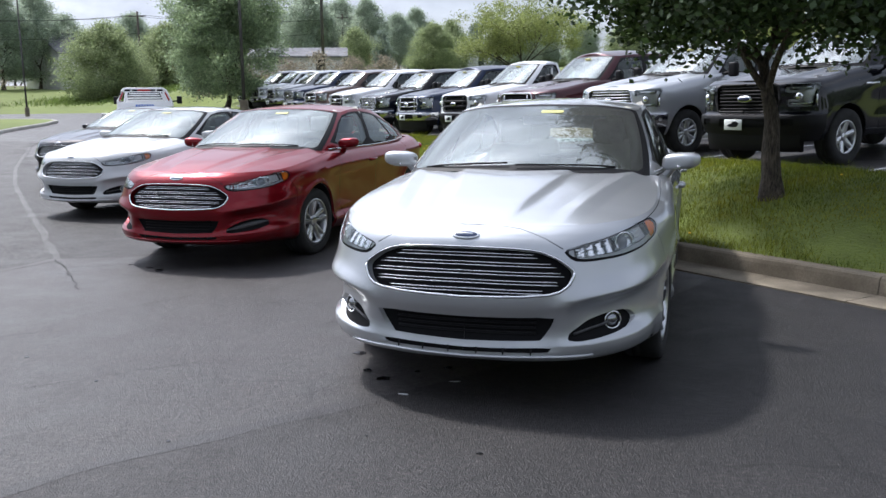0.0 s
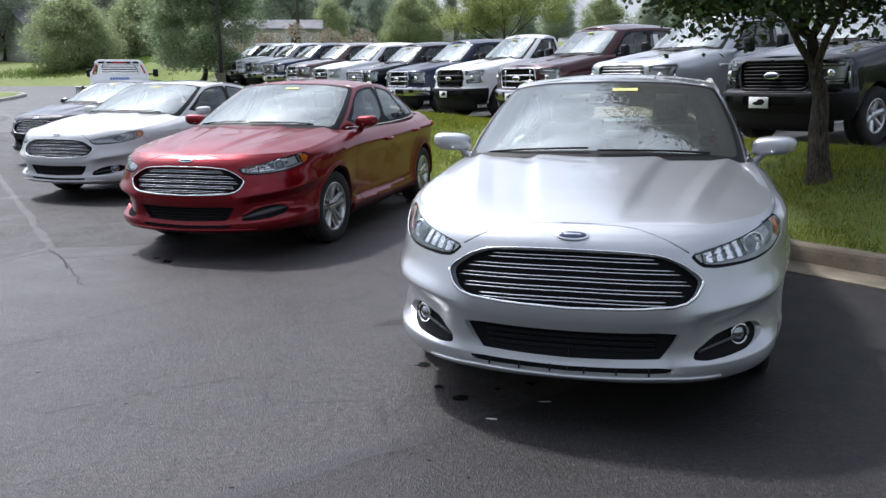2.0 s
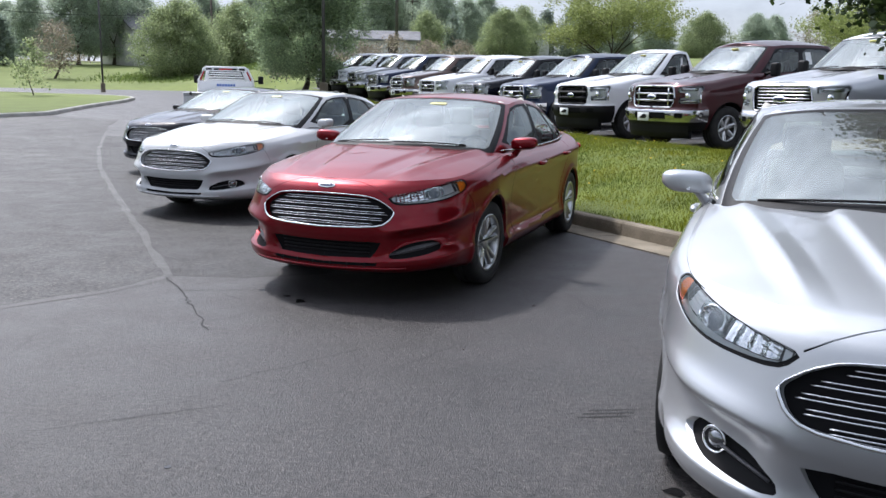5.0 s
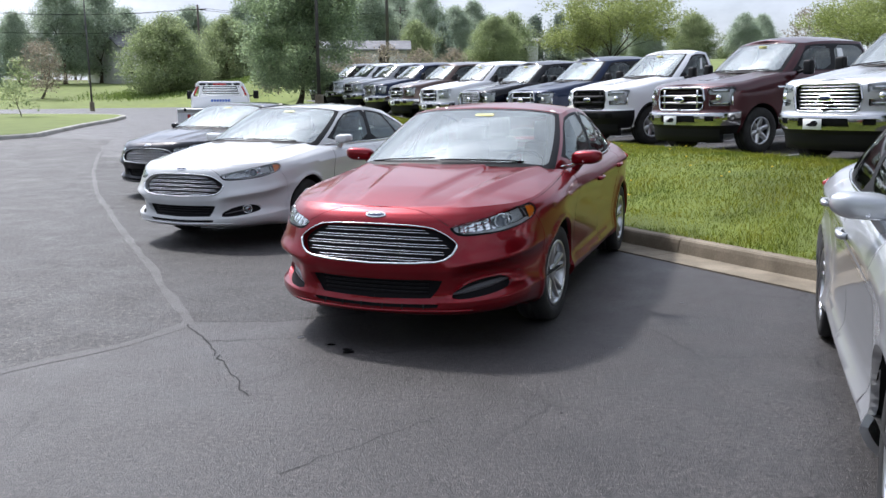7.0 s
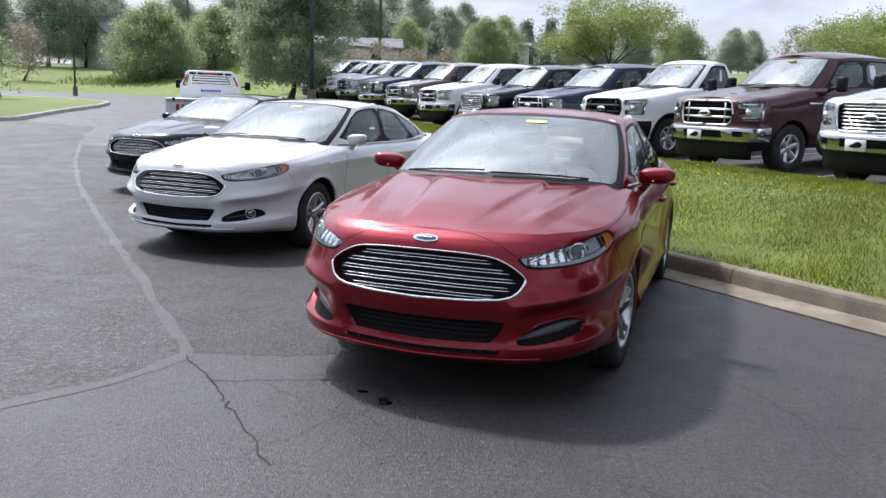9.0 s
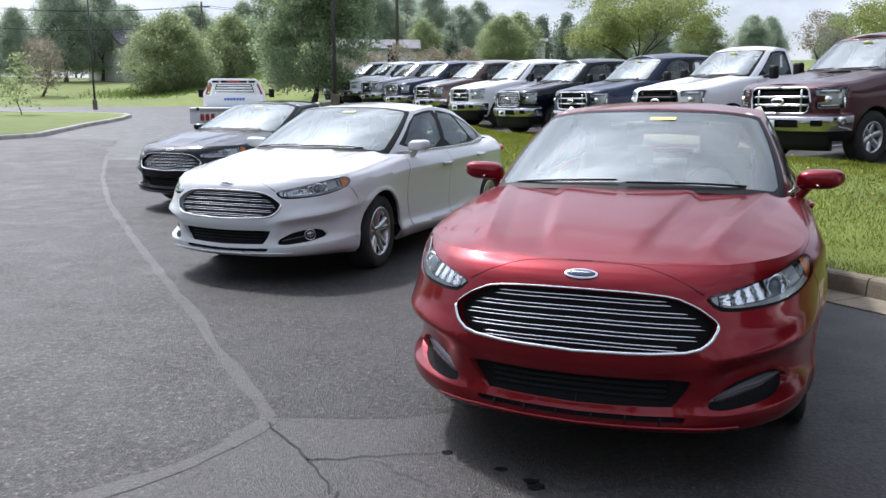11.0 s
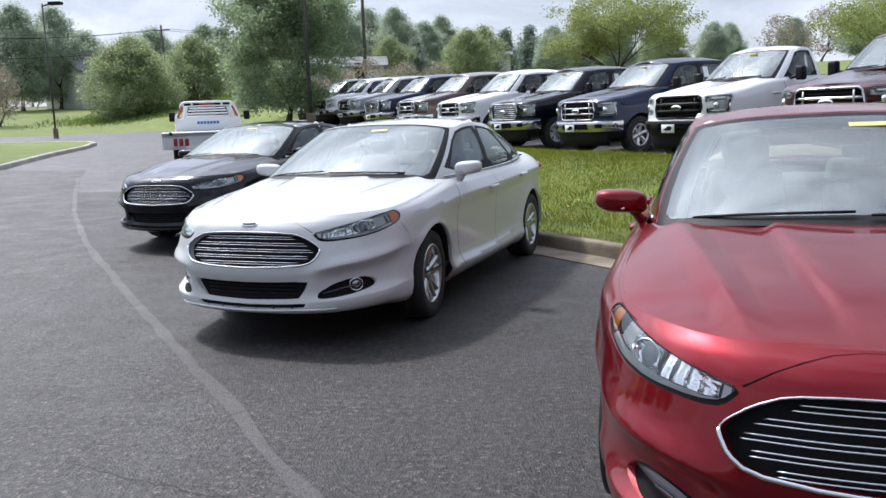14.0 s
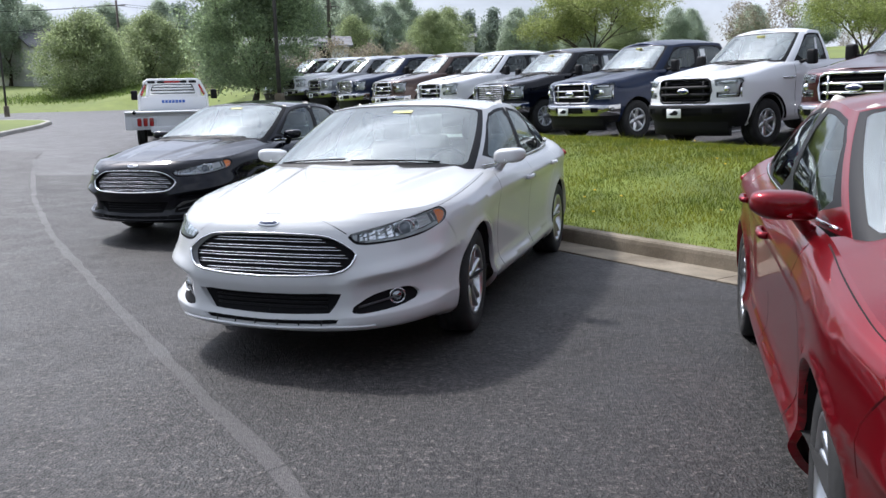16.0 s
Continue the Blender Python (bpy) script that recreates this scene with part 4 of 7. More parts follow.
def sedan_wall():
    w = Wall(0.926, 4.93, 1.0, 0.85, 2.65, 2.5, 0.905)
    # rows: tuck, lip, fin, fin top, pocket foot, pocket top, crease, valley, lamp foot, lamp top, rim
    w.station(0.0, (0.215, 0.240, 0.275, 0.320, 0.380, 0.455, 0.515, 0.600, 0.775, 0.838, 0.874), (0.13, 0.030, 0.008, 0.020, 0.028, 0.016, 0.000, 0.006, 0.058, 0.100, 0.155))
    w.station(0.030, (0.215, 0.240, 0.276, 0.321, 0.382, 0.458, 0.518, 0.602, 0.774, 0.837, 0.874), (0.13, 0.030, 0.006, 0.016, 0.026, 0.014, -0.002, 0.004, 0.054, 0.094, 0.148))
    w.station(0.072, (0.215, 0.242, 0.279, 0.326, 0.390, 0.470, 0.532, 0.617, 0.771, 0.836, 0.875), (0.12, 0.022, -0.008, -0.008, 0.000, -0.006, -0.014, 0.002, 0.044, 0.082, 0.132))
    w.station(0.145, (0.216, 0.245, 0.285, 0.336, 0.400, 0.492, 0.556, 0.640, 0.768, 0.836, 0.877), (0.115, 0.014, -0.016, -0.014, 0.022, 0.030, -0.020, 0.004, 0.036, 0.070, 0.112))
    w.station(0.27, (0.218, 0.250, 0.295, 0.348, 0.412, 0.508, 0.577, 0.660, 0.770, 0.840, 0.882), (0.105, 0.012, -0.022, -0.018, 0.020, 0.028, -0.026, -0.002, 0.026, 0.062, 0.100))
    w.station(0.43, (0.220, 0.255, 0.305, 0.358, 0.424, 0.522, 0.600, 0.682, 0.780, 0.846, 0.884), (0.09, 0.018, -0.008, -0.004, 0.020, 0.022, -0.010, 0.004, 0.024, 0.056, 0.090))
    w.station(0.62, (0.210, 0.250, 0.310, 0.370, 0.440, 0.540, 0.625, 0.702, 0.793, 0.860, 0.900), (0.08, 0.036, 0.020, 0.020, 0.024, 0.022, 0.006, 0.008, 0.016, 0.040, 0.080))
    w.station(1.05, (0.200, 0.250, 0.310, 0.380, 0.460, 0.560, 0.640, 0.722, 0.822, 0.902, 0.948), (0.07, 0.030, 0.012, 0.006, 0.004, 0.000, -0.006, -0.006, -0.006, 0.022, 0.084))
    w.station(1.64, (0.190, 0.240, 0.300, 0.380, 0.470, 0.570, 0.660, 0.752, 0.856, 0.945, 1.000), (0.08, 0.030, 0.004, 0.036, 0.034, 0.028, 0.020, 0.012, 0.000, 0.026, 0.100))
    w.station(2.50, (0.190, 0.235, 0.290, 0.365, 0.455, 0.565, 0.675, 0.780, 0.874, 0.952, 1.000), (0.08, 0.030, 0.002, 0.038, 0.040, 0.034, 0.026, 0.016, 0.002, 0.034, 0.082))
    w.station(3.30, (0.190, 0.240, 0.300, 0.380, 0.470, 0.580, 0.690, 0.795, 0.895, 0.970, 1.010), (0.08, 0.030, 0.002, 0.030, 0.034, 0.028, 0.022, 0.014, -0.002, 0.034, 0.090))
    w.station(3.90, (0.220, 0.270, 0.330, 0.400, 0.490, 0.600, 0.700, 0.805, 0.912, 0.995, 1.045), (0.08, 0.030, 0.010, 0.006, 0.000, 0.000, 0.000, 0.002, -0.008, 0.052, 0.155))
    w.station(4.62, (0.240, 0.290, 0.350, 0.420, 0.510, 0.620, 0.720, 0.820, 0.930, 1.025, 1.075), (0.10, 0.040, 0.010, 0.000, 0.000, 0.005, 0.010, 0.015, 0.020, 0.080, 0.170))
    w.station(4.93, (0.250, 0.300, 0.360, 0.430, 0.520, 0.630, 0.730, 0.830, 0.940, 1.040, 1.080), (0.12, 0.050, 0.020, 0.000, 0.000, 0.010, 0.020, 0.030, 0.050, 0.080, 0.130))
    w.finish()
    w.crease((0.0, 0.040, 0.072, 0.145, 0.27, 0.43, 0.62, 0.80, 1.2), (0.50, 0.505, 0.525, 0.556, 0.577, 0.600, 0.630, 0.655, 0.70), (0, 0, 0.008, 0.018, 0.020, 0.018, 0.012, 0.003, 0), 0.085, 0.030)
    w.crease((0.0, 0.040, 0.072, 0.145, 0.27, 0.43, 0.62, 0.80), (0.315, 0.318, 0.325, 0.338, 0.350, 0.360, 0.370, 0.38), (0, 0.002, 0.008, 0.014, 0.014, 0.012, 0.008, 0), 0.025, 0.050)
    w.crease((0.50, 0.68, 1.05, 1.64, 2.5, 3.3, 3.9, 4.5, 4.9), (0.83, 0.845, 0.850, 0.862, 0.882, 0.904, 0.925, 0.94, 0.95), (0, 0.006, 0.012, 0.014, 0.014, 0.014, 0.012, 0.006, 0), 0.035, 0.075)
    w.crease((1.3, 1.6, 2.0, 2.7, 3.3, 3.6), (0.30, 0.305, 0.312, 0.335, 0.375, 0.40), (0, 0.010, 0.014, 0.014, 0.012, 0), 0.050, 0.030)
    w.flares = tuple((y, SEDAN_HZ, SEDAN_ARCH + 0.006) for y in SEDAN_HUBS)
    return w


def arch_poly(wall, hy, hz, r):
    a = [(hy + r * math.cos(t), hz + r * math.sin(t)) for t in np.linspace(math.pi, 0, 40)]
    return wall.side([(a[0][0], 0.0), (a[0][0], 0.25)] + a + [(a[-1][0], 0.25), (a[-1][0], 0.0)])


def sedan_greenhouse():
    low = spline(SEDAN_GREEN_U, np.stack([
        (0, 0.42, 0.735, 0.785, 0.838, 0.842, 0.835, 0.80, 0.71, 0.60, 0),
        (1.13, 1.20, 1.38, 1.51, 2.08, 2.64, 3.22, 3.78, 4.13, 4.23, 4.33),
        (1.056, 1.045, 1.016, 1.004, 1.000, 1.0, 1.01, 1.035, 1.065, 1.08, 1.09)], 1), (1, 2))
    top = spline(SEDAN_GREEN_U, np.stack([
        (0, 0.345, 0.605, 0.632, 0.645, 0.646, 0.636, 0.608, 0.555, 0.49, 0),
        (2.10, 2.13, 2.21, 2.27, 2.50, 2.78, 3.10, 3.42, 3.60, 3.65, 3.73),
        (1.452, 1.445, 1.412, 1.402, 1.428, 1.440, 1.425, 1.388, 1.362, 1.368, 1.385)], 1), (1, 2))

    def surface(u, w):
        w = np.asarray(w, float)
        a, b = low(u), top(u)
        p = a + (b - a) * w[:, None]
        bulge = 4 * w * (1 - w)
        front = np.exp(-(np.asarray(u) / 0.75) ** 4)
        back = np.exp(-((4 - np.asarray(u)) / 0.6) ** 4)
        p[:, 0] += bulge * 0.028 * (1 - front) * (1 - back)
        p[:, 1] += bulge * (-0.035 * front + 0.03 * back)
        p[:, 2] += bulge * (0.02 * front + 0.02 * back)
        return p
    return low, top, surface


def roof_points(top, dome, rows=46, cols=12, ends=(2.10, 3.73)):
    us = np.linspace(0, 4, rows)
    e = top(us)
    t = (e[:, 1] - e[0, 1]) / (e[-1, 1] - e[0, 1])
    sy = ends[0] + (ends[1] - ends[0]) * t
    a = np.concatenate([-np.linspace(1, 0, cols)[:-1], np.linspace(0, 1, cols)])
    pts = np.zeros((rows, len(a), 3))
    for j, s in enumerate(a):
        pts[:, j, 0] = e[:, 0] * s
        pts[:, j, 1] = sy + (e[:, 1] - sy) * s * s
        pts[:, j, 2] = e[:, 2] + (dome(pts[:, j, 1]) - e[:, 2]) * (1 - np.abs(s) ** 2.2)
    return pts


def make_sedan(name, paint_mat):
    car = empty(name)
    w = sedan_wall()
    w.beak = 0.075
    p = Patch(w.at, 0.0, w.uend, 0.0, 1.0, 0.035, 0.026)
    HUBS, HZ, WR = SEDAN_HUBS, SEDAN_HZ, 0.333
    grille = [(0.0, 0.783), (0.22, 0.781), (0.37, 0.769), (0.455, 0.735), (0.510, 0.694), (0.526, 0.673), (0.523, 0.652), (0.496, 0.609), (0.450, 0.577), (0.25, 0.560), (0.0, 0.553)]
    grille_uv = w.front(grille)
    p.add("grille", [(0, grille_uv[-1][1])] + [(0, grille_uv[0][1])] + rounded(grille_uv, 1)[1:-3], 0.02)
    intake = [(0.0, 0.453), (0.36, 0.459), (0.447, 0.457), (0.422, 0.405), (0.375, 0.345), (0.0, 0.333)]
    p.add("intake", w.front(intake), 0.02)
    slot = [(0.0, 0.305), (0.36, 0.312), (0.425, 0.312), (0.405, 0.280), (0.0, 0.272)]
    p.add("slot", w.front(slot), 0.03)
    p.add("plate_panel", w.front([(0.0, 0.546), (0.342, 0.551), (0.372, 0.472), (0.0, 0.466)]), 0.03)
    ue = float(w.uy(0.58))
    ui, uo = float(w.ux(0.478)), ue
    lamp = []
    lamp_top = ((0.0, 0.768), (0.2, 0.799), (0.45, 0.829), (0.7, 0.854), (0.9, 0.872), (0.99, 0.874))
    lamp_foot = ((0.07, 0.722), (0.18, 0.714), (0.44, 0.725), (0.72, 0.751), (0.96, 0.793), (1.02, 0.842))
    for t, z in lamp_top + lamp_foot[::-1]:
        u = ui + (uo - ui) * t
        lamp.append((u, w.vz(u, z)))
    lamp = rounded(lamp, 1)
    p.add("lamp_rim", lamp, 0.02)
    cx, cy = np.mean([q[0] for q in lamp]), np.mean([q[1] for q in lamp])
    inner = [(cx + (a - cx) * 0.965, cy + (b - cy) * 0.88) for a, b in lamp]
    p.add("lamp", inner, 0.02)
    lim = ui + (uo - ui) * 0.885
    tip = []
    for (a, b), (c, d) in zip(inner, inner[1:] + inner[:1]):
        if a >= lim:
            tip.append((a, b))
        if (a >= lim) != (c >= lim):
            tip.append((lim, b + (d - b) * (lim - a) / (c - a)))
    p.add("amber", tip, 0.02)
    uf = float(w.ux(0.708))
    fog = [(uf + du, w.vz(uf + du, z)) for du, z in ((-0.262, 0.350), (-0.25, 0.386), (-0.16, 0.430), (-0.04, 0.456), (0.06, 0.460), (0.125, 0.446), (0.16, 0.414), (0.12, 0.392), (0.0, 0.366), (-0.12, 0.350), (-0.21, 0.342))]
    p.add("fog", rounded(fog, 1), 0.02)
    for hy in HUBS:
        p.add("arch", arch_poly(w, hy, HZ, SEDAN_ARCH), 0.02)
    seams = [
        w.side([(1.64, 0.965), (1.605, 0.80), (1.62, 0.60), (1.69, 0.36), (1.71, 0.262)]),
        w.side([(2.655, 0.98), (2.66, 0.80), (2.67, 0.5), (2.68, 0.262)]),
        w.side([(3.74, 1.02), (3.70, 0.90), (3.58, 0.76), (3.45, 0.62), (3.40, 0.45), (3.39, 0.262)]),
        w.side([(1.71, 0.262), (2.2, 0.257), (2.8, 0.257), (3.39, 0.262)]),
        [(ue - 0.02, w.vz(ue - 0.02, 0.80)), (float(w.uy(0.635)), w.vz(float(w.uy(0.635)), 0.70)), (float(w.uy(0.655)), w.vz(float(w.uy(0.655)), 0.55))],
    ]
    hood = [(float(w.ux(x)), w.vz(float(w.ux(x)), z)) for x, z in ((0.0, 0.8712), (0.10, 0.8712), (0.19, 0.870), (0.27, 0.862), (0.34, 0.845), (0.41, 0.819), (0.482, 0.778))]
    hood_side = [(ui + (uo - ui) * 0.70, w.vz(ui + (uo - ui) * 0.70, 0.858))] + w.side([(0.50, 0.868), (0.64, 0.890), (0.85, 0.916), (1.05, 0.938), (1.25, 0.960), (1.42, 0.980), (1.50, 0.987)])
    seams += [hood, hood_side]
    for s in seams:
        p.add("gap", ribbon(dense(s, 0.05, False), 0.007), 0.05)
    p.cut()
    cy_, cz_ = p.pos[p.tri].mean(1)[:, 1], p.pos[p.tri].mean(1)[:, 2]
    shell = p.kind == "shell"
    # the doors are the shell between the shut lines
    lines = [np.array([(float(np.interp(u, w.u, w.y)), w.at(np.array([u]), np.array([v]))[0, 2]) for u, v in dense(s, 0.05, False)]) for s in seams[:3]]
    at_z = [np.interp(cz_, l[::-1, 1], l[::-1, 0]) for l in lines]
    high = cz_ > 0.26
    door_f = shell & high & (cy_ > at_z[0]) & (cy_ < at_z[1])
    door_r = shell & high & (cy_ > at_z[1]) & (cy_ < at_z[2])
    bumper = shell & (p.centre[:, 0] < float(w.uy(0.640)))
    rest = shell & ~door_f & ~door_r & ~bumper
    part("body", p.mesh("body", rest, thick=0.03), paint_mat, car, painted=True)
    part("bumper", p.mesh("bumper", bumper, thick=0.045), paint_mat, car, painted=True)
    part("shut_line", p.mesh("shut_line", "gap", sink=0.006), GAP, car)
    part("plate_panel", p.mesh("plate_panel", "plate_panel", sink=-0.005, thick=0.01), paint_mat, car, painted=True)
    for s in (1, -1):
        d = part("front_door", p.mesh("front_door", door_f, side=s), paint_mat, car, painted=True)
        for par, hy, hz in ((d, 2.50, 0.865), (None, 3.50, 0.90)):
            if par is None:
                par = part("rear_door", p.mesh("rear_door", door_r, side=s), paint_mat, car, painted=True)
            a = [w.spot(y=hy + dy, z=hz, out=o) for dy, o in ((-0.10, 0.0), (-0.085, 0.022), (0.0, 0.028), (0.085, 0.022), (0.10, 0.0))]
            me = tube_mesh("handle", a, [0.016, 0.017, 0.017, 0.017, 0.016], 8)
            if s < 0:
                for v in me.vertices:
                    v.co.x *= -1
                me.flip_normals()
            part("handle", me, paint_mat, par, painted=True)
    # bonnet, boot lid, roof
    u_cowl = float(w.uy(1.58))
    crown = spline((-0.1, 0.085, 0.20, 0.35, 0.70, 1.05, 1.40, 2.0), (0.83, 0.872, 0.900, 0.932, 0.988, 1.034, 1.072, 1.094))

    def ridge(x, y):
        """Two creases of the power dome and two outer ones that run from the lamps to the pillars."""
        t = np.clip((y - 0.10) / 1.25, 0, 1)
        inner = 0.17 + 0.19 * t
        outer = 0.43 + 0.25 * t
        fade = np.clip((y - 0.12) / 0.35, 0, 1)
        step = 1 / (1 + np.exp(np.clip((x - inner) / 0.009, -50, 50)))
        fall = np.clip((x - inner) / 0.05, 0, 1) * np.clip(1 - (x - inner) / 0.22, 0, 1)
        rise = np.maximum(0, 1 - np.abs(x - outer) / 0.085) ** 1.15
        return fade * (0.012 * step - 0.007 * fall + 0.018 * rise)
    pts = top_patch(w, 0.0, u_cowl, crown, -0.44, 2.8, ridge, 90, 61)
    part("bonnet", grid_mesh("bonnet", pts, flip=False, normals=bonnet_normals(pts)), paint_mat, car, painted=True)
    tail = top_patch(w, w.uend, float(w.uy(4.22)), spline((3.9, 4.2, 4.6, 4.87), (1.09, 1.095, 1.085, 1.07)), 0.12, 2.6, None, 40, 11)
    part("boot_lid", grid_mesh("boot_lid", tail, flip=True), paint_mat, car, painted=True)
    low, top, surface = sedan_greenhouse()
    g = Patch(surface, 0.0, 4.0, 0.0, 1.0, 0.06, 0.08)
    g.add("frit", [(0, 0.0), (0.972, 0.0), (0.965, 0.985), (0, 0.99)], 0.05)
    g.add("windscreen", [(0, 0.070), (0.87, 0.062), (0.905, 0.11), (0.895, 0.92), (0.85, 0.955), (0, 0.955)], 0.04)
    side = [(1.02, 0.04), (1.035, 0.9), (1.5, 0.94), (2.3, 0.92), (2.8, 0.86), (3.16, 0.60), (3.22, 0.42), (3.10, 0.05)]
    g.add("side_trim", rounded(side, 1), 0.05)
    g.add("window_front", rounded([(1.13, 0.08), (1.075, 0.84), (1.5, 0.885), (1.90, 0.885), (1.95, 0.08)], 1), 0.05)
    g.add("window_rear", rounded([(2.05, 0.08), (2.03, 0.88), (2.3, 0.875), (2.62, 0.84), (2.74, 0.08)], 1), 0.05)
    g.add("window_quarter", rounded([(2.79, 0.10), (2.68, 0.81), (2.85, 0.78), (3.10, 0.56), (3.15, 0.42), (3.06, 0.10)], 1), 0.05)
    g.add("rear_glass", [(3.58, 0.06), (3.60, 0.94), (4.0, 0.95), (4.0, 0.06)], 0.05)
    g.cut()
    part("greenhouse_frame", g.mesh("greenhouse_frame", "shell", thick=0.02), paint_mat, car, painted=True)
    part("inner_trim", g.mesh("inner_trim", "shell", sink=0.024), TRIM_LIGHT, car)
    part("windscreen_border", g.mesh("windscreen_border", "frit", sink=0.001), BLACK_TRIM, car)
    part("windscreen", g.mesh("windscreen", "windscreen", sink=0.002), SCREEN, car)
    part("rear_window", g.mesh("rear_window", "rear_glass", sink=0.002), GLASS, car)
    for s in (1, -1):
        part("window_trim", g.mesh("window_trim", "side_trim", sink=0.001, side=s), BLACK_TRIM, car)
        for k in ("window_front", "window_rear", "window_quarter"):
            part("side_window", g.mesh("side_window", k, sink=0.004, side=s), GLASS, car)
        belt = surface(np.linspace(1.06, 3.14, 30), np.full(30, 0.045))
        belt[:, 0] = (belt[:, 0] + 0.004) * s
        part("chrome_strip", tube_mesh("chrome_strip", belt, 0.007, 6), CHROME, car)
    dome = spline((2.0, 2.3, 2.7, 3.1, 3.5, 3.8), (1.442, 1.476, 1.494, 1.484, 1.437, 1.377))
    part("roof", grid_mesh("roof", roof_points(top, dome), flip=False), paint_mat, car, painted=True)
    rp = roof_points(top, dome)
    rp[:, :, 2] -= 0.03
    rp[:, :, 0] *= 0.97
    part("headliner", grid_mesh("headliner", rp[1:-1], flip=True), TRIM_LIGHT, car)
    # grille with its bars
    gr = part("grille", p.mesh("grille", "grille", sink=0.040), GRILLE_BLACK, car)
    full = [(0.0, grille_uv[0][1])] + [q for q in rounded(grille_uv, 1)[1:-3] if q[0] > 0.01] + [(0.0, grille_uv[-1][1])]
    ring = w.at(np.array([q[0] for q in full]), np.array([q[1] for q in full]))
    ring = np.concatenate([ring, (ring * np.array([-1, 1, 1]))[-2:0:-1]])
    part("chrome_surround", tube_mesh("chrome_surround", ring, 0.0036, 8, True), CHROME, gr)
    low = [tuple(q) for q in ring if q[2] < 0.672]
    part("chrome_surround", tube_mesh("chrome_surround", low, 0.0075, 8), CHROME, gr)
    for i in range(5):
        z = 0.746 - i * 0.0405
        half = 0.0
        for (x0, z0), (x1, z1) in zip(grille, grille[1:]):
            if (z0 - z) * (z1 - z) <= 0 and z0 != z1:
                half = max(half, x0 + (x1 - x0) * (z - z0) / (z1 - z0))
        if half < 0.1:
            continue
        for dz, end in ((0.0072, (0.085, 0.070, 0.055, 0.055, 0.075)[i]), (-0.0072, (0.065, 0.045, 0.040, 0.050, 0.075)[i])):
            line = []
            for x in np.linspace(-half + end, half - end, 33):
                q = w.spot(x=abs(x), z=z + dz - 0.010 * (x / 0.53) ** 2, out=-0.014)
                line.append((math.copysign(q[0], x) if abs(x) > 1e-6 else 0.0, q[1], q[2]))
            part("grille_bar", tube_mesh("grille_bar", line, 0.0029, 6), BAR_CHROME, gr)
    it = part("lower_intake", p.mesh("lower_intake", "intake", sink=0.036), GRILLE_BLACK, car)
    for z in (0.372, 0.398, 0.424, 0.450):
        line = []
        for x in np.linspace(-0.36, 0.36, 21):
            q = w.spot(x=abs(x), z=z, out=-0.03)
            line.append((math.copysign(q[0], x), q[1], q[2]))
        part("slat", tube_mesh("slat", line, 0.006, 6), BLACK_TRIM, it)
    lip = part("lip_slot", p.mesh("lip_slot", "slot", sink=0.028), GRILLE_BLACK, car)
    for x in (-0.33, -0.20, -0.07, 0.07, 0.20, 0.33):
        a, b = w.spot(x=abs(x), z=0.276, out=-0.003), w.spot(x=abs(x), z=0.308, out=-0.003)
        part("lip_rib", tube_mesh("lip_rib", [(x, a[1], a[2]), (x, b[1], b[2])], 0.004, 6), BLACK_TRIM, lip)
    line = []
    for x in np.linspace(-0.60, 0.60, 31):
        q = w.spot(x=abs(x), z=0.262 + 0.02 * abs(x), out=0.004)
        line.append((math.copysign(q[0], x), q[1], q[2]))
    part("lower_lip", tube_mesh("lower_lip", line, 0.007, 8), paint_mat, car, painted=True)
    # plate recess panel, badge
    q = w.spot(x=0.0, z=0.832)
    bm = bmesh.new()
    bmesh.ops.create_uvsphere(bm, u_segments=32, v_segments=12, radius=1.0)
    bmesh.ops.scale(bm, vec=(0.068, 0.027, 0.008), verts=bm.verts)
    bmesh.ops.rotate(bm, cent=(0, 0, 0), matrix=Euler((radians(38), 0, 0)).to_matrix(), verts=bm.verts)
    bmesh.ops.translate(bm, vec=(0, q[1] - 0.002, q[2] + 0.002), verts=bm.verts)
    for f in bm.faces:
        f.smooth = True
    badge = part("badge", bm, CHROME, car, "small oval badge with chrome rim")
    bm = bmesh.new()
    bmesh.ops.create_uvsphere(bm, u_segments=32, v_segments=12, radius=1.0)
    bmesh.ops.scale(bm, vec=(0.059, 0.021, 0.008), verts=bm.verts)
    bmesh.ops.rotate(bm, cent=(0, 0, 0), matrix=Euler((radians(38), 0, 0)).to_matrix(), verts=bm.verts)
    bmesh.ops.translate(bm, vec=(0, q[1] - 0.0035, q[2] + 0.0038), verts=bm.verts)
    for f in bm.faces:
        f.smooth = True
    part("badge_face", bm, BADGE_BLUE, badge)
    part("badge_bar", soft_box((0.07, 0.004, 0.010), (0, q[1] - 0.0075, q[2] + 0.0075), 0.002, 1), CHROME, badge)
    # headlights
    for s in (1, -1):
        h = part("headlight", p.mesh("headlight", (p.kind == "lamp") | (p.kind == "amber"), sink=0.045, side=s), LAMP_DARK, car)
        part("lamp_edge", p.mesh("lamp_edge", "lamp_rim", sink=0.004, side=s), GRILLE_BLACK, h)
        part("lamp_cover", p.mesh("lamp_cover", (p.kind == "lamp") | (p.kind == "amber"), sink=0.002, side=s), GLASS_CLEAR, h)

        def on(t, z, sink):
            u = ui + (uo - ui) * t
            v = w.vz(u, z)
            q = w.at(np.array([u]), np.array([v]))[0]
            n = np.array([np.interp(u, w.u, w.nx), np.interp(u, w.u, w.ny), 0.35])
            q = q - n / np.linalg.norm(n) * sink
            return (q[0] * s, q[1], q[2])
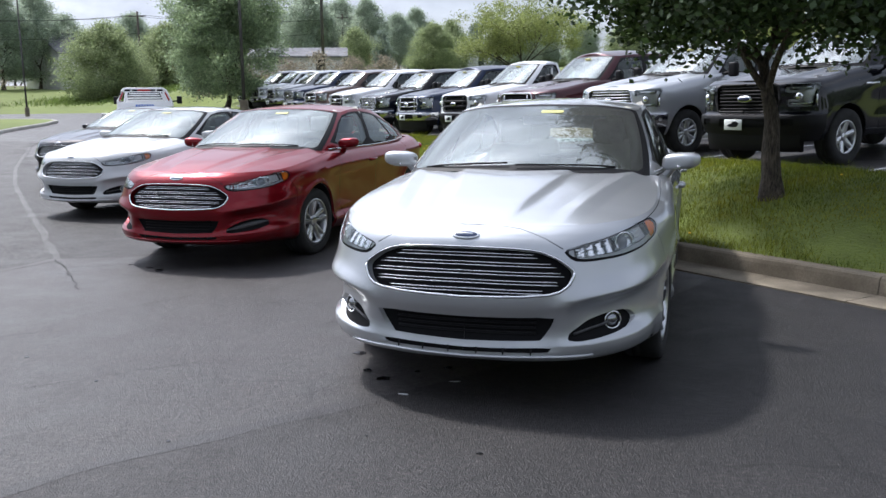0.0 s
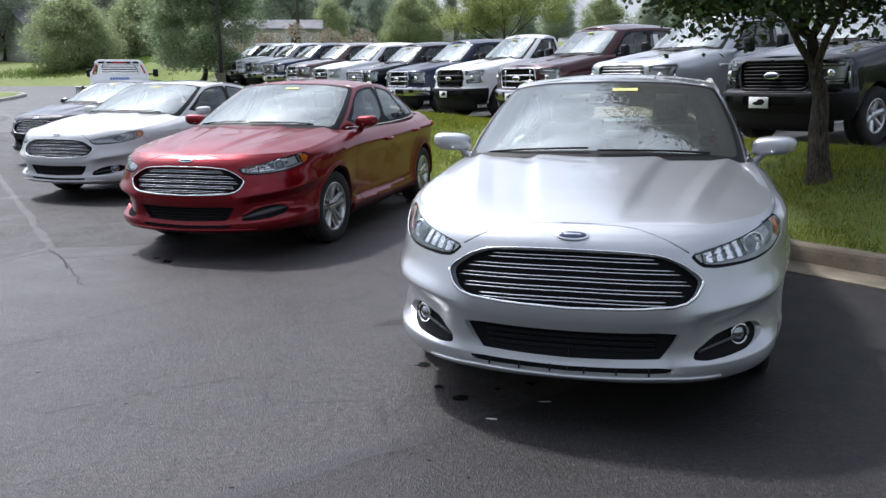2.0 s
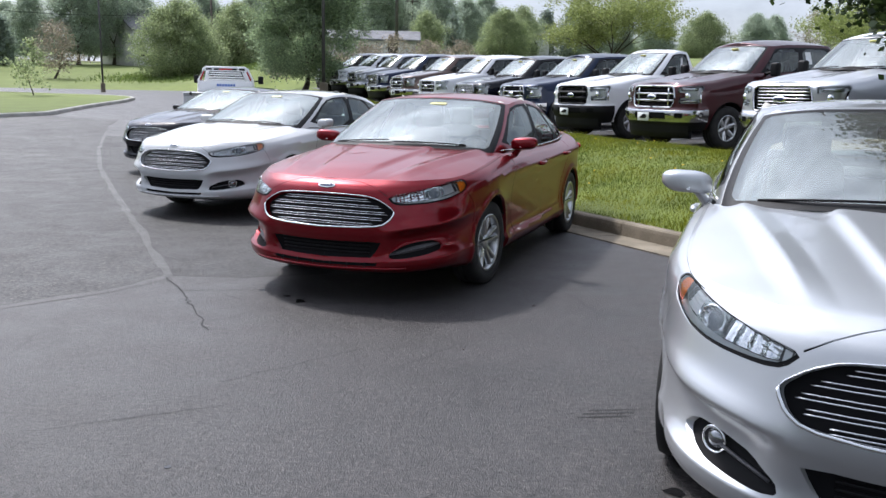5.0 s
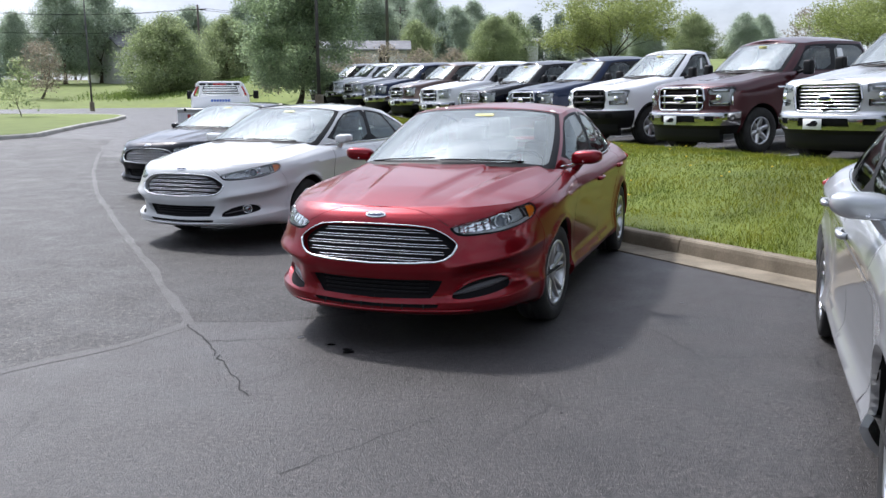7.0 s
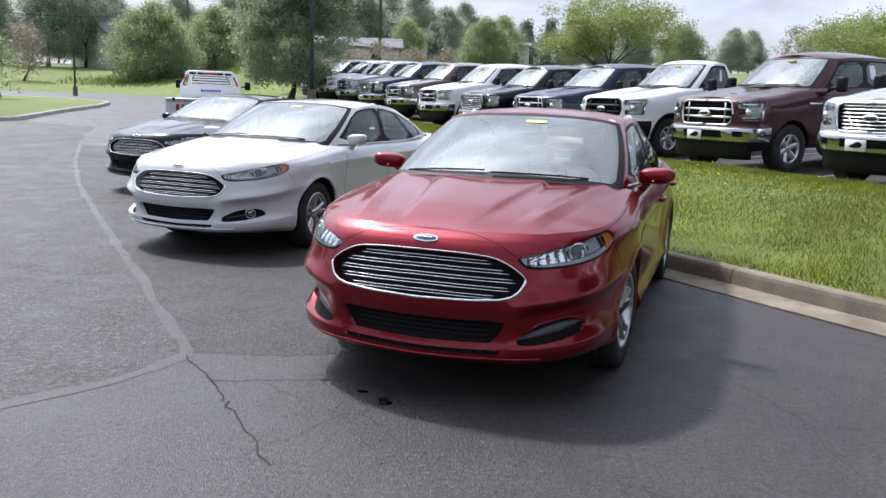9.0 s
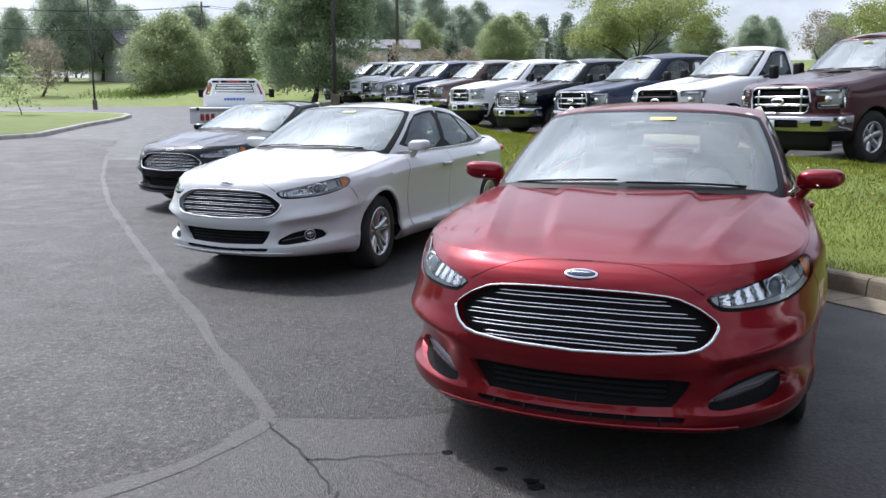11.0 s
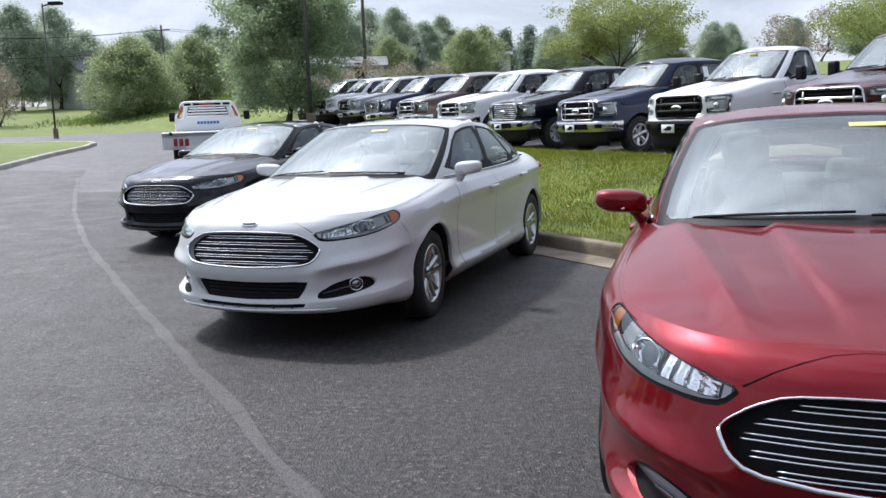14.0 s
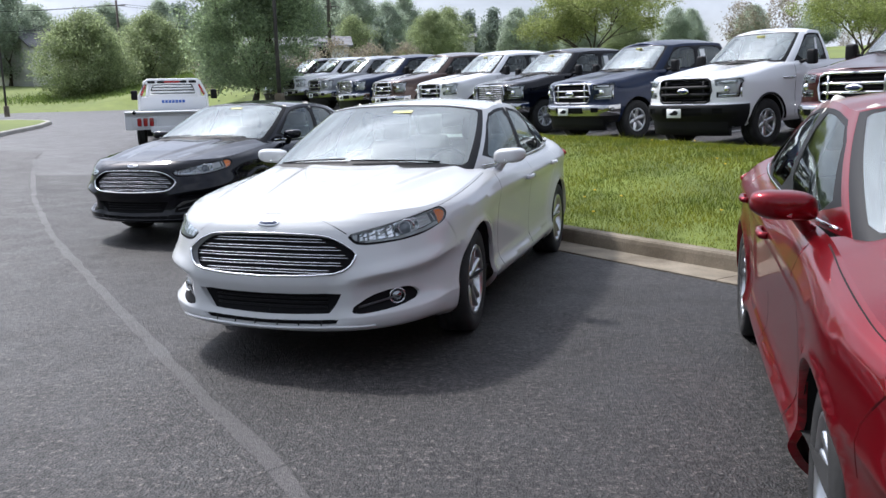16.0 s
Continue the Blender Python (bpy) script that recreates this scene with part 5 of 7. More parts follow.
        def lamp_sheet(t0, t1, f0, f1, depth, rows=13, cols=9):
            """A chromed sheet inside the lamp, at the depth that depth(a, b) gives over its unit square."""
            tt, tz = zip(*lamp_top)
            ft, fz = zip(*lamp_foot)
            pts = np.zeros((rows, cols, 3))
            for i, a in enumerate(np.linspace(0, 1, rows)):
                t = t0 + (t1 - t0) * a
                zb, zt = np.interp(t, ft, fz) + 0.007, np.interp(t, tt, tz) - 0.006
                for j, b in enumerate(np.linspace(0, 1, cols)):
                    pts[i, j] = on(t, zb + (zt - zb) * (f0 + (f1 - f0) * b), depth(a, b))
            return grid_mesh("reflector", pts, flip=s > 0)
        rng = random.Random(8)
        facet = [[rng.uniform(0.0, 0.0035) for _ in range(9)] for _ in range(9)]
        part("reflector", lamp_sheet(0.11, 0.43, 0.26, 0.97, lambda a, b: 0.014 + 0.012 * b + facet[int(a * 8)][int(b * 8)] + 0.004 * math.sin(a * 26), 25, 13), LAMP_CHROME, h)
        part("reflector", lamp_sheet(0.42, 0.66, 0.24, 0.99, lambda a, b: 0.012 + 0.060 * max(0.0, 1 - 4 * (a - 0.5) ** 2 - 4 * (b - 0.5) ** 2), 21, 15), LAMP_CHROME, h)
        part("reflector", lamp_sheet(0.66, 0.82, 0.28, 0.97, lambda a, b: 0.016 + 0.006 * abs(math.sin(b * 14.0)) + 0.010 * b, 9, 29), LAMP_GREY, h)
        part("light_strip", lamp_sheet(0.075, 0.875, 0.03, 0.22, lambda a, b: 0.004 + 0.014 * b, 17, 5), STRIP_WHITE, h)
        part("light_strip", lamp_sheet(0.055, 0.095, 0.10, 0.97, lambda a, b: 0.006 + 0.008 * a + 0.008 * b, 5, 7), STRIP_WHITE, h)
        part("light_strip", lamp_sheet(0.835, 0.865, 0.30, 0.93, lambda a, b: 0.006 + 0.008 * a + 0.012 * b, 5, 7), STRIP_WHITE, h)
        bm = bmesh.new()
        bmesh.ops.create_uvsphere(bm, u_segments=20, v_segments=12, radius=0.040)
        bmesh.ops.translate(bm, vec=on(0.54, 0.796, 0.047), verts=bm.verts)
        for f in bm.faces:
            f.smooth = True
        part("projector", bm, PROJECTOR, h)
        c = Vector(on(0.54, 0.796, 0.020))
        ring = [(c.x + 0.044 * math.cos(a) * 0.80 * s, c.y + 0.044 * math.cos(a) * 0.60, c.z + 0.040 * math.sin(a)) for a in np.linspace(0, 2 * math.pi, 25)[:-1]]
        part("projector_ring", tube_mesh("projector_ring", ring, 0.005, 6, True), CHROME, h)
        amber = p.kind == "amber"
        part("turn_signal", p.mesh("turn_signal", amber, sink=0.012, side=s), AMBER, h, "amber turn signal reflector")
        fogp = part("fog_pocket", p.mesh("fog_pocket", "fog", sink=0.03, side=s), GRILLE_BLACK, car)
        fl = [tuple(np.array(w.spot(x=x, z=z, out=-0.02)) * (s, 1, 1)) for x, z in ((0.53, 0.372), (0.59, 0.384), (0.66, 0.398), (0.72, 0.408))]
        part("pocket_slat", tube_mesh("pocket_slat", fl, 0.006, 6), SATIN, fogp)
        # door mirror
        mm = bmesh.new()
        bmesh.ops.create_uvsphere(mm, u_segments=28, v_segments=16, radius=1.0)
        for v in mm.verts:
            x, y, z = v.co
            k = 1 - 0.04 * max(0, -x) - 0.32 * max(0, x) ** 1.8
            v.co = (0.120 * math.copysign(abs(x) ** 0.52, x), (0.085 if y < 0 else 0.03) * math.copysign(abs(y) ** 0.75, y) * k, (0.060 if z > 0 else 0.048) * math.copysign(abs(z) ** 0.5, z) * k + 0.014 * x)
        bmesh.ops.rotate(mm, cent=(0, 0, 0), matrix=Euler((0, 0, radians(-12))).to_matrix(), verts=mm.verts)
        bmesh.ops.translate(mm, vec=(0.955, 1.80, 1.075), verts=mm.verts)
        if s < 0:
            bmesh.ops.scale(mm, vec=(-1, 1, 1), verts=mm.verts)
            bmesh.ops.reverse_faces(mm, faces=mm.faces[:])
        for f in mm.faces:
            f.smooth = True
        mir = part("door_mirror", mm, paint_mat, car, painted=True)
        arm = [(s * 0.835, 1.84, 0.965), (s * 0.865, 1.83, 0.990), (s * 0.892, 1.82, 1.025), (s * 0.915, 1.81, 1.050)]
        part("mirror_arm", tube_mesh("mirror_arm", arm, [0.050, 0.040, 0.036, 0.040], 12, squash=0.6), paint_mat, mir, painted=True)
        ind = [(s * 1.045, 1.765, 1.068), (s * 1.00, 1.737, 1.058), (s * 0.93, 1.722, 1.050)]
        part("indicator", tube_mesh("indicator", ind, 0.008, 6), LAMP_CHROME, mir)
        part("mirror_glass", soft_box((0.17, 0.004, 0.075), (s * 0.95, 1.829, 1.078), 0.0015, 1), MIRROR, mir)
        # tail lamp
        tl = [tuple(np.array(w.spot(y=y, z=z, out=0.004)) * (s, 1, 1)) for y, z in ((4.35, 0.93), (4.55, 0.92), (4.72, 0.90))]
        part("tail_lamp", tube_mesh("tail_lamp", tl, [0.02, 0.045, 0.05], 10, squash=1.0), RED_LENS, car)
        for hy in HUBS:
            lm = lathe_mesh("arch_liner", [(0.40, -0.30), (0.40, 0.02), (SEDAN_ARCH + 0.004, 0.05)], 32)
            for v in lm.vertices:
                yy, zz = v.co.y + hy, max(0.36, v.co.z + HZ)
                v.co = (min(v.co.x + 0.86, w.spot(y=yy, z=zz)[0] - 0.012) * s, yy, zz)
            part("arch_liner", lm, UNDER, car)
            wheel("wheel", WR, 0.222, 0.225, 5, steer(s * 0.80, hy, HZ, s, -4 if hy < 2 else 0), car)
    # inside
    part("underbody", soft_box((1.30, 3.7, 0.14), (0, 2.65, 0.27), 0.05, 2), UNDER, car)
    part("engine_bay", soft_box((1.30, 1.15, 0.40), (0, 0.95, 0.50), 0.1, 2, (0.8, 0.7)), UNDER, car)
    dash = soft_box((1.40, 0.62, 0.16), (0, 1.78, 0.90), 0.05, 3, (0.92, 0.8))
    part("dashboard", dash, DASH, car)
    st = [(0.37 + 0.18 * math.cos(a), 2.12 + 0.06 * math.sin(a), 0.93 + 0.17 * math.sin(a)) for a in np.linspace(0, 2 * math.pi, 25)[:-1]]
    part("steering_wheel", tube_mesh("steering_wheel", st, 0.015, 8, True), DASH, car)
    for x in (-0.37, 0.37):
        seat(car, x, 2.45, 0.50, 2.72, SEAT)
        seat(car, x, 3.35, 0.55, 3.62, SEAT)
    part("parcel_shelf", soft_box((1.2, 0.5, 0.05), (0, 3.95, 1.0), 0.02, 1), DASH, car)
    part("door_card", soft_box((0.05, 1.9, 0.55), (0.80, 2.6, 0.68), 0.02, 1), DASH, car)
    part("door_card", soft_box((0.05, 1.9, 0.55), (-0.80, 2.6, 0.68), 0.02, 1), DASH, car)
    for s in (1, -1):
        a = surface(np.linspace(1.0, 1.0, 12), np.linspace(0.05, 0.97, 12))
        a[:, 0] = (a[:, 0] - 0.085) * s
        a[:, 1] += 0.06
        part("pillar_trim", tube_mesh("pillar_trim", a, 0.045, 8), TRIM_LIGHT, car)
        b = surface(np.linspace(2.0, 2.0, 8), np.linspace(0.0, 1.0, 8))
        b[:, 0] = (b[:, 0] - 0.05) * s
        part("pillar_trim", tube_mesh("pillar_trim", b, 0.045, 8), TRIM_LIGHT, car)
    rm = surface(np.array([0.0]), np.array([0.80]))[0]
    part("inner_mirror", soft_box((0.24, 0.03, 0.065), (0, rm[1] + 0.10, rm[2] - 0.045), 0.012, 2), BLACK_TRIM, car)
    # wipers and cowl
    for x0, x1 in ((-0.62, -0.05), (0.0, 0.58)):
        line = []
        for t in np.linspace(0, 1, 8):
            u = np.interp(abs(x0 + (x1 - x0) * t), (0, 0.40, 0.70), (0, 0.5, 0.9))
            q = surface(np.array([u]), np.array([0.05 + 0.02 * t]))[0]
            line.append((x0 + (x1 - x0) * t, q[1] - 0.012, q[2] + 0.012))
        part("wiper", tube_mesh("wiper", line, 0.006, 6), BLACK_TRIM, car)
    # dated sheet behind the windscreen
    q0 = surface(np.array([0.20]), np.array([0.86]))[0]
    q1 = surface(np.array([0.20]), np.array([0.80]))[0]
    d = (q1 - q0) / np.linalg.norm(q1 - q0)
    v = [(x, q0[1] + d[1] * t * 0.05 - 0.002, q0[2] + d[2] * t * 0.05 + 0.003) for t in (0, 1) for x in (0.02, 0.17)]
    part("windscreen_tag", mesh_of("windscreen_tag", v + [(a, b + 0.002, c - 0.002) for a, b, c in v], [(0, 1, 3, 2), (4, 6, 7, 5), (0, 4, 5, 1), (2, 3, 7, 6), (0, 2, 6, 4), (1, 5, 7, 3)], shade=False), YELLOW_TAG, car)
    return car, w, p, surface


def repaint(car, old, fresh):
    for o in car.children_recursive:
        for s in o.material_slots:
            if s.link == "OBJECT" and s.material == old:
                s.material = fresh


def fog_lamps(car):
    for s in (1, -1):
        q = np.array(SW.spot(x=0.712, z=0.412, out=-0.014))
        n = np.array([0.62, -0.78, 0.0])
        t = np.array([0.78, 0.62, 0.0])
        ring = [tuple((q + t * 0.044 * math.cos(a) + np.array([0, 0, 0.042 * math.sin(a)])) * (s, 1, 1)) for a in np.linspace(0, 2 * math.pi, 33)[:-1]]
        lamp = part("fog_lamp", tube_mesh("fog_lamp", ring, 0.005, 8, True), CHROME, car)
        bm = bmesh.new()
        bmesh.ops.create_uvsphere(bm, u_segments=20, v_segments=12, radius=0.04)
        bmesh.ops.translate(bm, vec=tuple((q - n * 0.03) * (s, 1, 1)), verts=bm.verts)
        for f in bm.faces:
            f.smooth = True
        part("fog_reflector", bm, FOG_BOWL, lamp)


def pocket_insert(car):
    """The blank grey blade that fills a pocket without a fog lamp."""
    for s in (1, -1):
        rows = []
        for x, z, half in ((0.50, 0.368, 0.006), (0.56, 0.380, 0.013), (0.63, 0.396, 0.017), (0.70, 0.412, 0.019), (0.76, 0.424, 0.014), (0.795, 0.428, 0.005)):
            rows.append([tuple(np.array(SW.spot(x=x, z=z + half * k, out=-0.016 - 0.012 * abs(k))) * (s, 1, 1)) for k in (-1.0, -0.4, 0.4, 1.0)])
        part("pocket_blade", grid_mesh("pocket_blade", np.array(rows), flip=s > 0), SATIN, car, "satin grey blade")


SEDAN_SIZE = 1.035
sedan, SW, SP, SG = make_sedan("sedan", PAINT_RED)
SEDANS = [((0.419, 4.452), 13.4, PAINT_SILVER, "silver sedan with chrome grille parked on asphalt"),
          ((-2.441, 8.069), 13.7, PAINT_RED, "ruby red sedan with chrome grille parked on asphalt"),
          ((-5.308, 11.648), 16.9, PAINT_WHITE, "pearl white sedan with fog lamps parked on asphalt"),
          ((-7.83, 16.03), 17.9, PAINT_BLACK, "black sedan parked behind the white sedan")]
cars = []
for i, ((x, y), turn, pm, label) in enumerate(SEDANS):
    m = pose(x, y, land(x, y + 1.5), 0, 0, -turn) @ Matrix.Scale(SEDAN_SIZE, 4)
    c = sedan if i == 1 else copy_thing(sedan, m)
    if i != 1:
        repaint(c, PAINT_RED, pm)
    if i in (0, 2):
        fog_lamps(c)
    if i == 2:      # its front wheels are turned
        for o in c.children:
            if o.name.startswith("wheel") and o.matrix_basis.translation.y < 2:
                q = o.matrix_basis.translation
                o.matrix_basis = steer(q.x, q.y, q.z, 1 if q.x > 0 else -1, 4)
    cars.append(tagged(c, label, "car", "sedans parked along the kerb"))
pocket_insert(sedan)
sedan.matrix_basis = pose(-2.441, 8.069, 0.0, 0, 0, -13.7) @ Matrix.Scale(SEDAN_SIZE, 4)

# ---------------------------------------------------------------- pickups on the upper lot
PICKUP_U = (0, 0.5, 0.9, 1.0, 1.5, 2.0, 2.5, 3.0, 3.4, 3.6, 4.0)


def pickup_wall():
    w = Wall(0.99, 5.89, 0.55, 0.25, 2.9, 4.0, 0.985)
    w.station(0.0, (0.38, 0.53, 0.63, 0.745, 0.775, 1.09, 1.180, 1.218), (0.14, 0.05, 0.0, 0.01, 0.075, 0.085, 0.12, 0.20))
    w.station(0.10, (0.38, 0.53, 0.63, 0.745, 0.775, 1.09, 1.180, 1.218), (0.14, 0.05, 0.0, 0.01, 0.065, 0.075, 0.11, 0.19))
    w.station(0.35, (0.38, 0.53, 0.63, 0.745, 0.775, 1.09, 1.190, 1.235), (0.12, 0.04, 0.0, 0.005, 0.03, 0.045, 0.09, 0.16))
    w.station(0.70, (0.40, 0.48, 0.60, 0.72, 0.85, 1.08, 1.21, 1.26), (0.07, 0.03, 0.01, 0.0, 0.0, 0.02, 0.07, 0.14))
    w.station(1.20, (0.40, 0.48, 0.60, 0.72, 0.88, 1.10, 1.27, 1.33), (0.07, 0.03, 0.01, 0.0, 0.0, 0.015, 0.06, 0.12))
    w.station(1.85, (0.40, 0.48, 0.62, 0.78, 0.92, 1.14, 1.31, 1.385), (0.07, 0.03, 0.012, 0.02, 0.02, 0.0, 0.03, 0.09))
    w.station(3.20, (0.40, 0.48, 0.62, 0.78, 0.92, 1.16, 1.31, 1.385), (0.07, 0.03, 0.012, 0.02, 0.02, 0.0, 0.02, 0.06))
    w.station(4.60, (0.42, 0.50, 0.62, 0.78, 0.92, 1.16, 1.32, 1.40), (0.07, 0.03, 0.01, 0.0, 0.0, 0.0, 0.015, 0.04))
    w.station(5.70, (0.50, 0.56, 0.66, 0.78, 0.92, 1.16, 1.32, 1.40), (0.07, 0.03, 0.01, 0.0, 0.0, 0.0, 0.015, 0.04))
    w.station(5.89, (0.50, 0.56, 0.66, 0.78, 0.92, 1.16, 1.32, 1.40), (0.07, 0.03, 0.01, 0.0, 0.0, 0.0, 0.015, 0.04))
    w.finish()
    return w


def pickup_greenhouse(cab):
    yl = np.array((1.45, 1.50, 1.68, 1.80, 2.40, 2.95, 3.50, 4.00, 4.12, 4.14, 4.16))
    yt = np.array((2.20, 2.22, 2.31, 2.39, 2.72, 3.08, 3.50, 3.90, 4.02, 4.04, 4.05))
    k = (cab - 1.8) / (4.16 - 1.8)
    yl = np.where(yl > 1.8, 1.8 + (yl - 1.8) * k, yl)
    yt = np.where(yt > 2.39, 2.39 + (yt - 2.39) * (cab - 0.1 - 2.39) / (4.05 - 2.39), yt)
    low = spline(PICKUP_U, np.stack([(0, 0.45, 0.79, 0.86, 0.925, 0.93, 0.927, 0.92, 0.88, 0.80, 0), yl, (1.405, 1.395, 1.385, 1.383, 1.385, 1.385, 1.385, 1.385, 1.39, 1.39, 1.39)], 1))
    top = spline(PICKUP_U, np.stack([(0, 0.40, 0.67, 0.71, 0.735, 0.74, 0.735, 0.725, 0.69, 0.62, 0), yt, (1.915, 1.91, 1.89, 1.885, 1.91, 1.915, 1.91, 1.895, 1.885, 1.885, 1.89)], 1))

    def surface(u, w):
        w = np.asarray(w, float)
        a, b = low(u), top(u)
        q = a + (b - a) * w[:, None]
        bulge = 4 * w * (1 - w)
        front = np.exp(-(np.asarray(u) / 0.75) ** 4)
        back = np.exp(-((4 - np.asarray(u)) / 0.6) ** 4)
        q[:, 0] += bulge * 0.02 * (1 - front) * (1 - back)
        q[:, 1] += bulge * -0.03 * front
        return q
    return low, top, surface


def make_pickup(name, paint_mat, style, cab=4.16):
    """style: chrome (two-bar grille), bars (many bright bars), work (black plastic face), dark (painted face, black bars)."""
    car = empty(name)
    w = pickup_wall()
    bright = {"chrome": PICKUP_CHROME, "bars": PICKUP_CHROME, "work": BLACK_TRIM, "dark": BLACK_TRIM}[style]
    bump_m = {"chrome": PICKUP_CHROME, "bars": PICKUP_CHROME, "work": BLACK_TRIM, "dark": BLACK_TRIM}[style]
    p = Patch(w.at, 0.0, w.uend, 0.0, 1.0, 0.07, 0.06)
    HUBS, HZ, WR = (1.04, 4.70), 0.40, 0.40
    grille = [(0.0, 1.172), (0.46, 1.172), (0.525, 1.130), (0.555, 0.975), (0.515, 0.815), (0.455, 0.790), (0.0, 0.790)]
    gu = w.front(grille)
    p.add("grille", gu, 0.03)
    ua, ub = float(w.ux(0.615)), float(w.uy(0.40))
    lamp = []
    for t, z in ((-0.02, 1.150), (0.0, 1.168), (0.5, 1.178), (1.06, 1.182), (1.08, 1.13), (0.95, 1.03), (0.90, 0.90), (0.84, 0.862), (0.08, 0.862), (0.05, 0.885), (0.05, 0.955), (0.30, 0.965), (0.34, 1.00), (0.30, 1.050), (0.0, 1.058)):
        u = ua + (ub - ua) * t
        lamp.append((u, w.vz(u, z)))
    p.add("lamp", lamp, 0.03)
    ubump = float(w.uy(0.52))
    zb = 0.752
    p.add("bumper", [(0.0, w.vz(0.0, 0.53))] + [(u, w.vz(u, 0.53)) for u in np.linspace(0.1, ubump, 8)] + [(u, w.vz(u, zb)) for u in np.linspace(ubump, 0.0, 10)], 0.05)
    p.add("insert", w.front([(0.0, 0.70), (0.40, 0.70), (0.42, 0.575), (0.0, 0.575)]), 0.05)
    p.add("fog", w.front([(0.60, 0.695), (0.76, 0.695), (0.76, 0.60), (0.60, 0.60)]), 0.05)
    p.add("valance", [(0.0, 0.0)] + [(u, 0.0) for u in np.linspace(0.1, ubump, 6)] + [(u, w.vz(u, 0.53)) for u in np.linspace(ubump, 0, 8)], 0.05)
    for hy in HUBS:
        p.add("arch", arch_poly(w, hy, HZ, 0.475), 0.03)
    ends = [1.78, 2.86, 3.92] if cab > 4 else [1.78, cab - 0.08]
    seams = [w.side([(y, 1.33), (y, 1.0), (y + 0.02, 0.50)]) for y in ends] + [w.side([(ends[0], 0.49), (ends[-1], 0.49)]), w.side([(cab + 0.04, 1.36), (cab + 0.04, 0.45)])]
    for s in seams:
        p.add("gap", ribbon(dense(s, 0.08, False), 0.009), 0.08)
    p.cut()
    cy_, cz_ = p.pos[p.tri].mean(1)[:, 1], p.pos[p.tri].mean(1)[:, 2]
    shell = p.kind == "shell"
    high = cz_ > 0.49
    door = [shell & high & (cy_ > a) & (cy_ < b) for a, b in zip(ends, ends[1:])]
    bed = shell & (cy_ > cab + 0.04)
    rest = shell & ~bed
    for d in door:
        rest &= ~d
    part("cab_body", p.mesh("cab_body", rest, thick=0.03), paint_mat, car, painted=True)
    part("cargo_bed", p.mesh("cargo_bed", bed, thick=0.03), paint_mat, car, painted=True)
    part("shut_line", p.mesh("shut_line", "gap", sink=0.006), GAP, car)
    for s in (1, -1):
        for k, d in enumerate(door):
            ob = part("door", p.mesh("door", d, side=s), paint_mat, car, painted=True)
            hy = ends[k + 1] - 0.18
            a = [tuple(np.array(w.spot(y=hy + dy, z=1.16, out=o)) * (s, 1, 1)) for dy, o in ((-0.10, 0.0), (-0.08, 0.04), (0.08, 0.04), (0.10, 0.0))]
            part("handle", tube_mesh("handle", a, 0.017, 6), bright if style != "work" else BLACK_TRIM, ob)
    u_cowl = float(w.uy(1.72))
    crown = spline((0.0, 0.2, 0.5, 1.0, 1.5, 2.2), (1.20, 1.235, 1.285, 1.345, 1.395, 1.42))

    def ridge(x, y):
        return 0.022 * np.exp(-((x - 0.52) / 0.09) ** 2) * np.clip((y - 0.25) / 0.4, 0, 1) - 0.012 * np.exp(-(x / 0.25) ** 4) * np.clip((y - 0.3) / 0.4, 0, 1)
    pts = top_patch(w, 0.0, u_cowl, crown, -0.26, 3.2, ridge, 44, 23)
    part("bonnet", grid_mesh("bonnet", pts), paint_mat, car, painted=True)
    deck = top_patch(w, w.uend, float(w.uy(cab)), spline((2.9, 4.1, 5.0, 5.89), (1.39, 1.39, 1.40, 1.40)), 0.0, 4, None, 12, 5)
    part("bed_cover", grid_mesh("bed_cover", deck, flip=True), BLACK_TRIM, car)
    low, top, surface = pickup_greenhouse(cab)
    g = Patch(surface, 0.0, 4.0, 0.0, 1.0, 0.10, 0.12)
    g.add("frit", [(0, 0.0), (0.93, 0.0), (0.91, 0.98), (0, 0.985)], 0.08)
    g.add("windscreen", [(0, 0.07), (0.83, 0.07), (0.86, 0.12), (0.85, 0.92), (0.80, 0.95), (0, 0.95)], 0.06)
    if cab > 4:
        g.add("side_trim", [(1.08, 0.02), (1.10, 0.90), (3.02, 0.90), (3.08, 0.02)], 0.08)
        g.add("window_a", rounded([(1.13, 0.05), (1.14, 0.84), (1.92, 0.86), (1.93, 0.05)], 1), 0.06)
        g.add("window_b", rounded([(2.05, 0.05), (2.05, 0.86), (2.92, 0.84), (2.98, 0.05)], 1), 0.06)
    else:
        g.add("side_trim", [(1.08, 0.02), (1.10, 0.90), (2.72, 0.90), (2.78, 0.02)], 0.08)
        g.add("window_a", rounded([(1.13, 0.05), (1.14, 0.84), (2.62, 0.85), (2.68, 0.05)], 1), 0.06)
    g.add("rear_glass", [(3.62, 0.08), (3.62, 0.85), (4.0, 0.86), (4.0, 0.08)], 0.08)
    g.cut()
    part("cab_frame", g.mesh("cab_frame", "shell", thick=0.02), paint_mat, car, painted=True)
    part("windscreen_border", g.mesh("windscreen_border", "frit", sink=0.001), BLACK_TRIM, car)
    part("windscreen", g.mesh("windscreen", "windscreen", sink=0.002), SCREEN, car)
    part("rear_window", g.mesh("rear_window", "rear_glass", sink=0.002), GLASS_DARK, car)
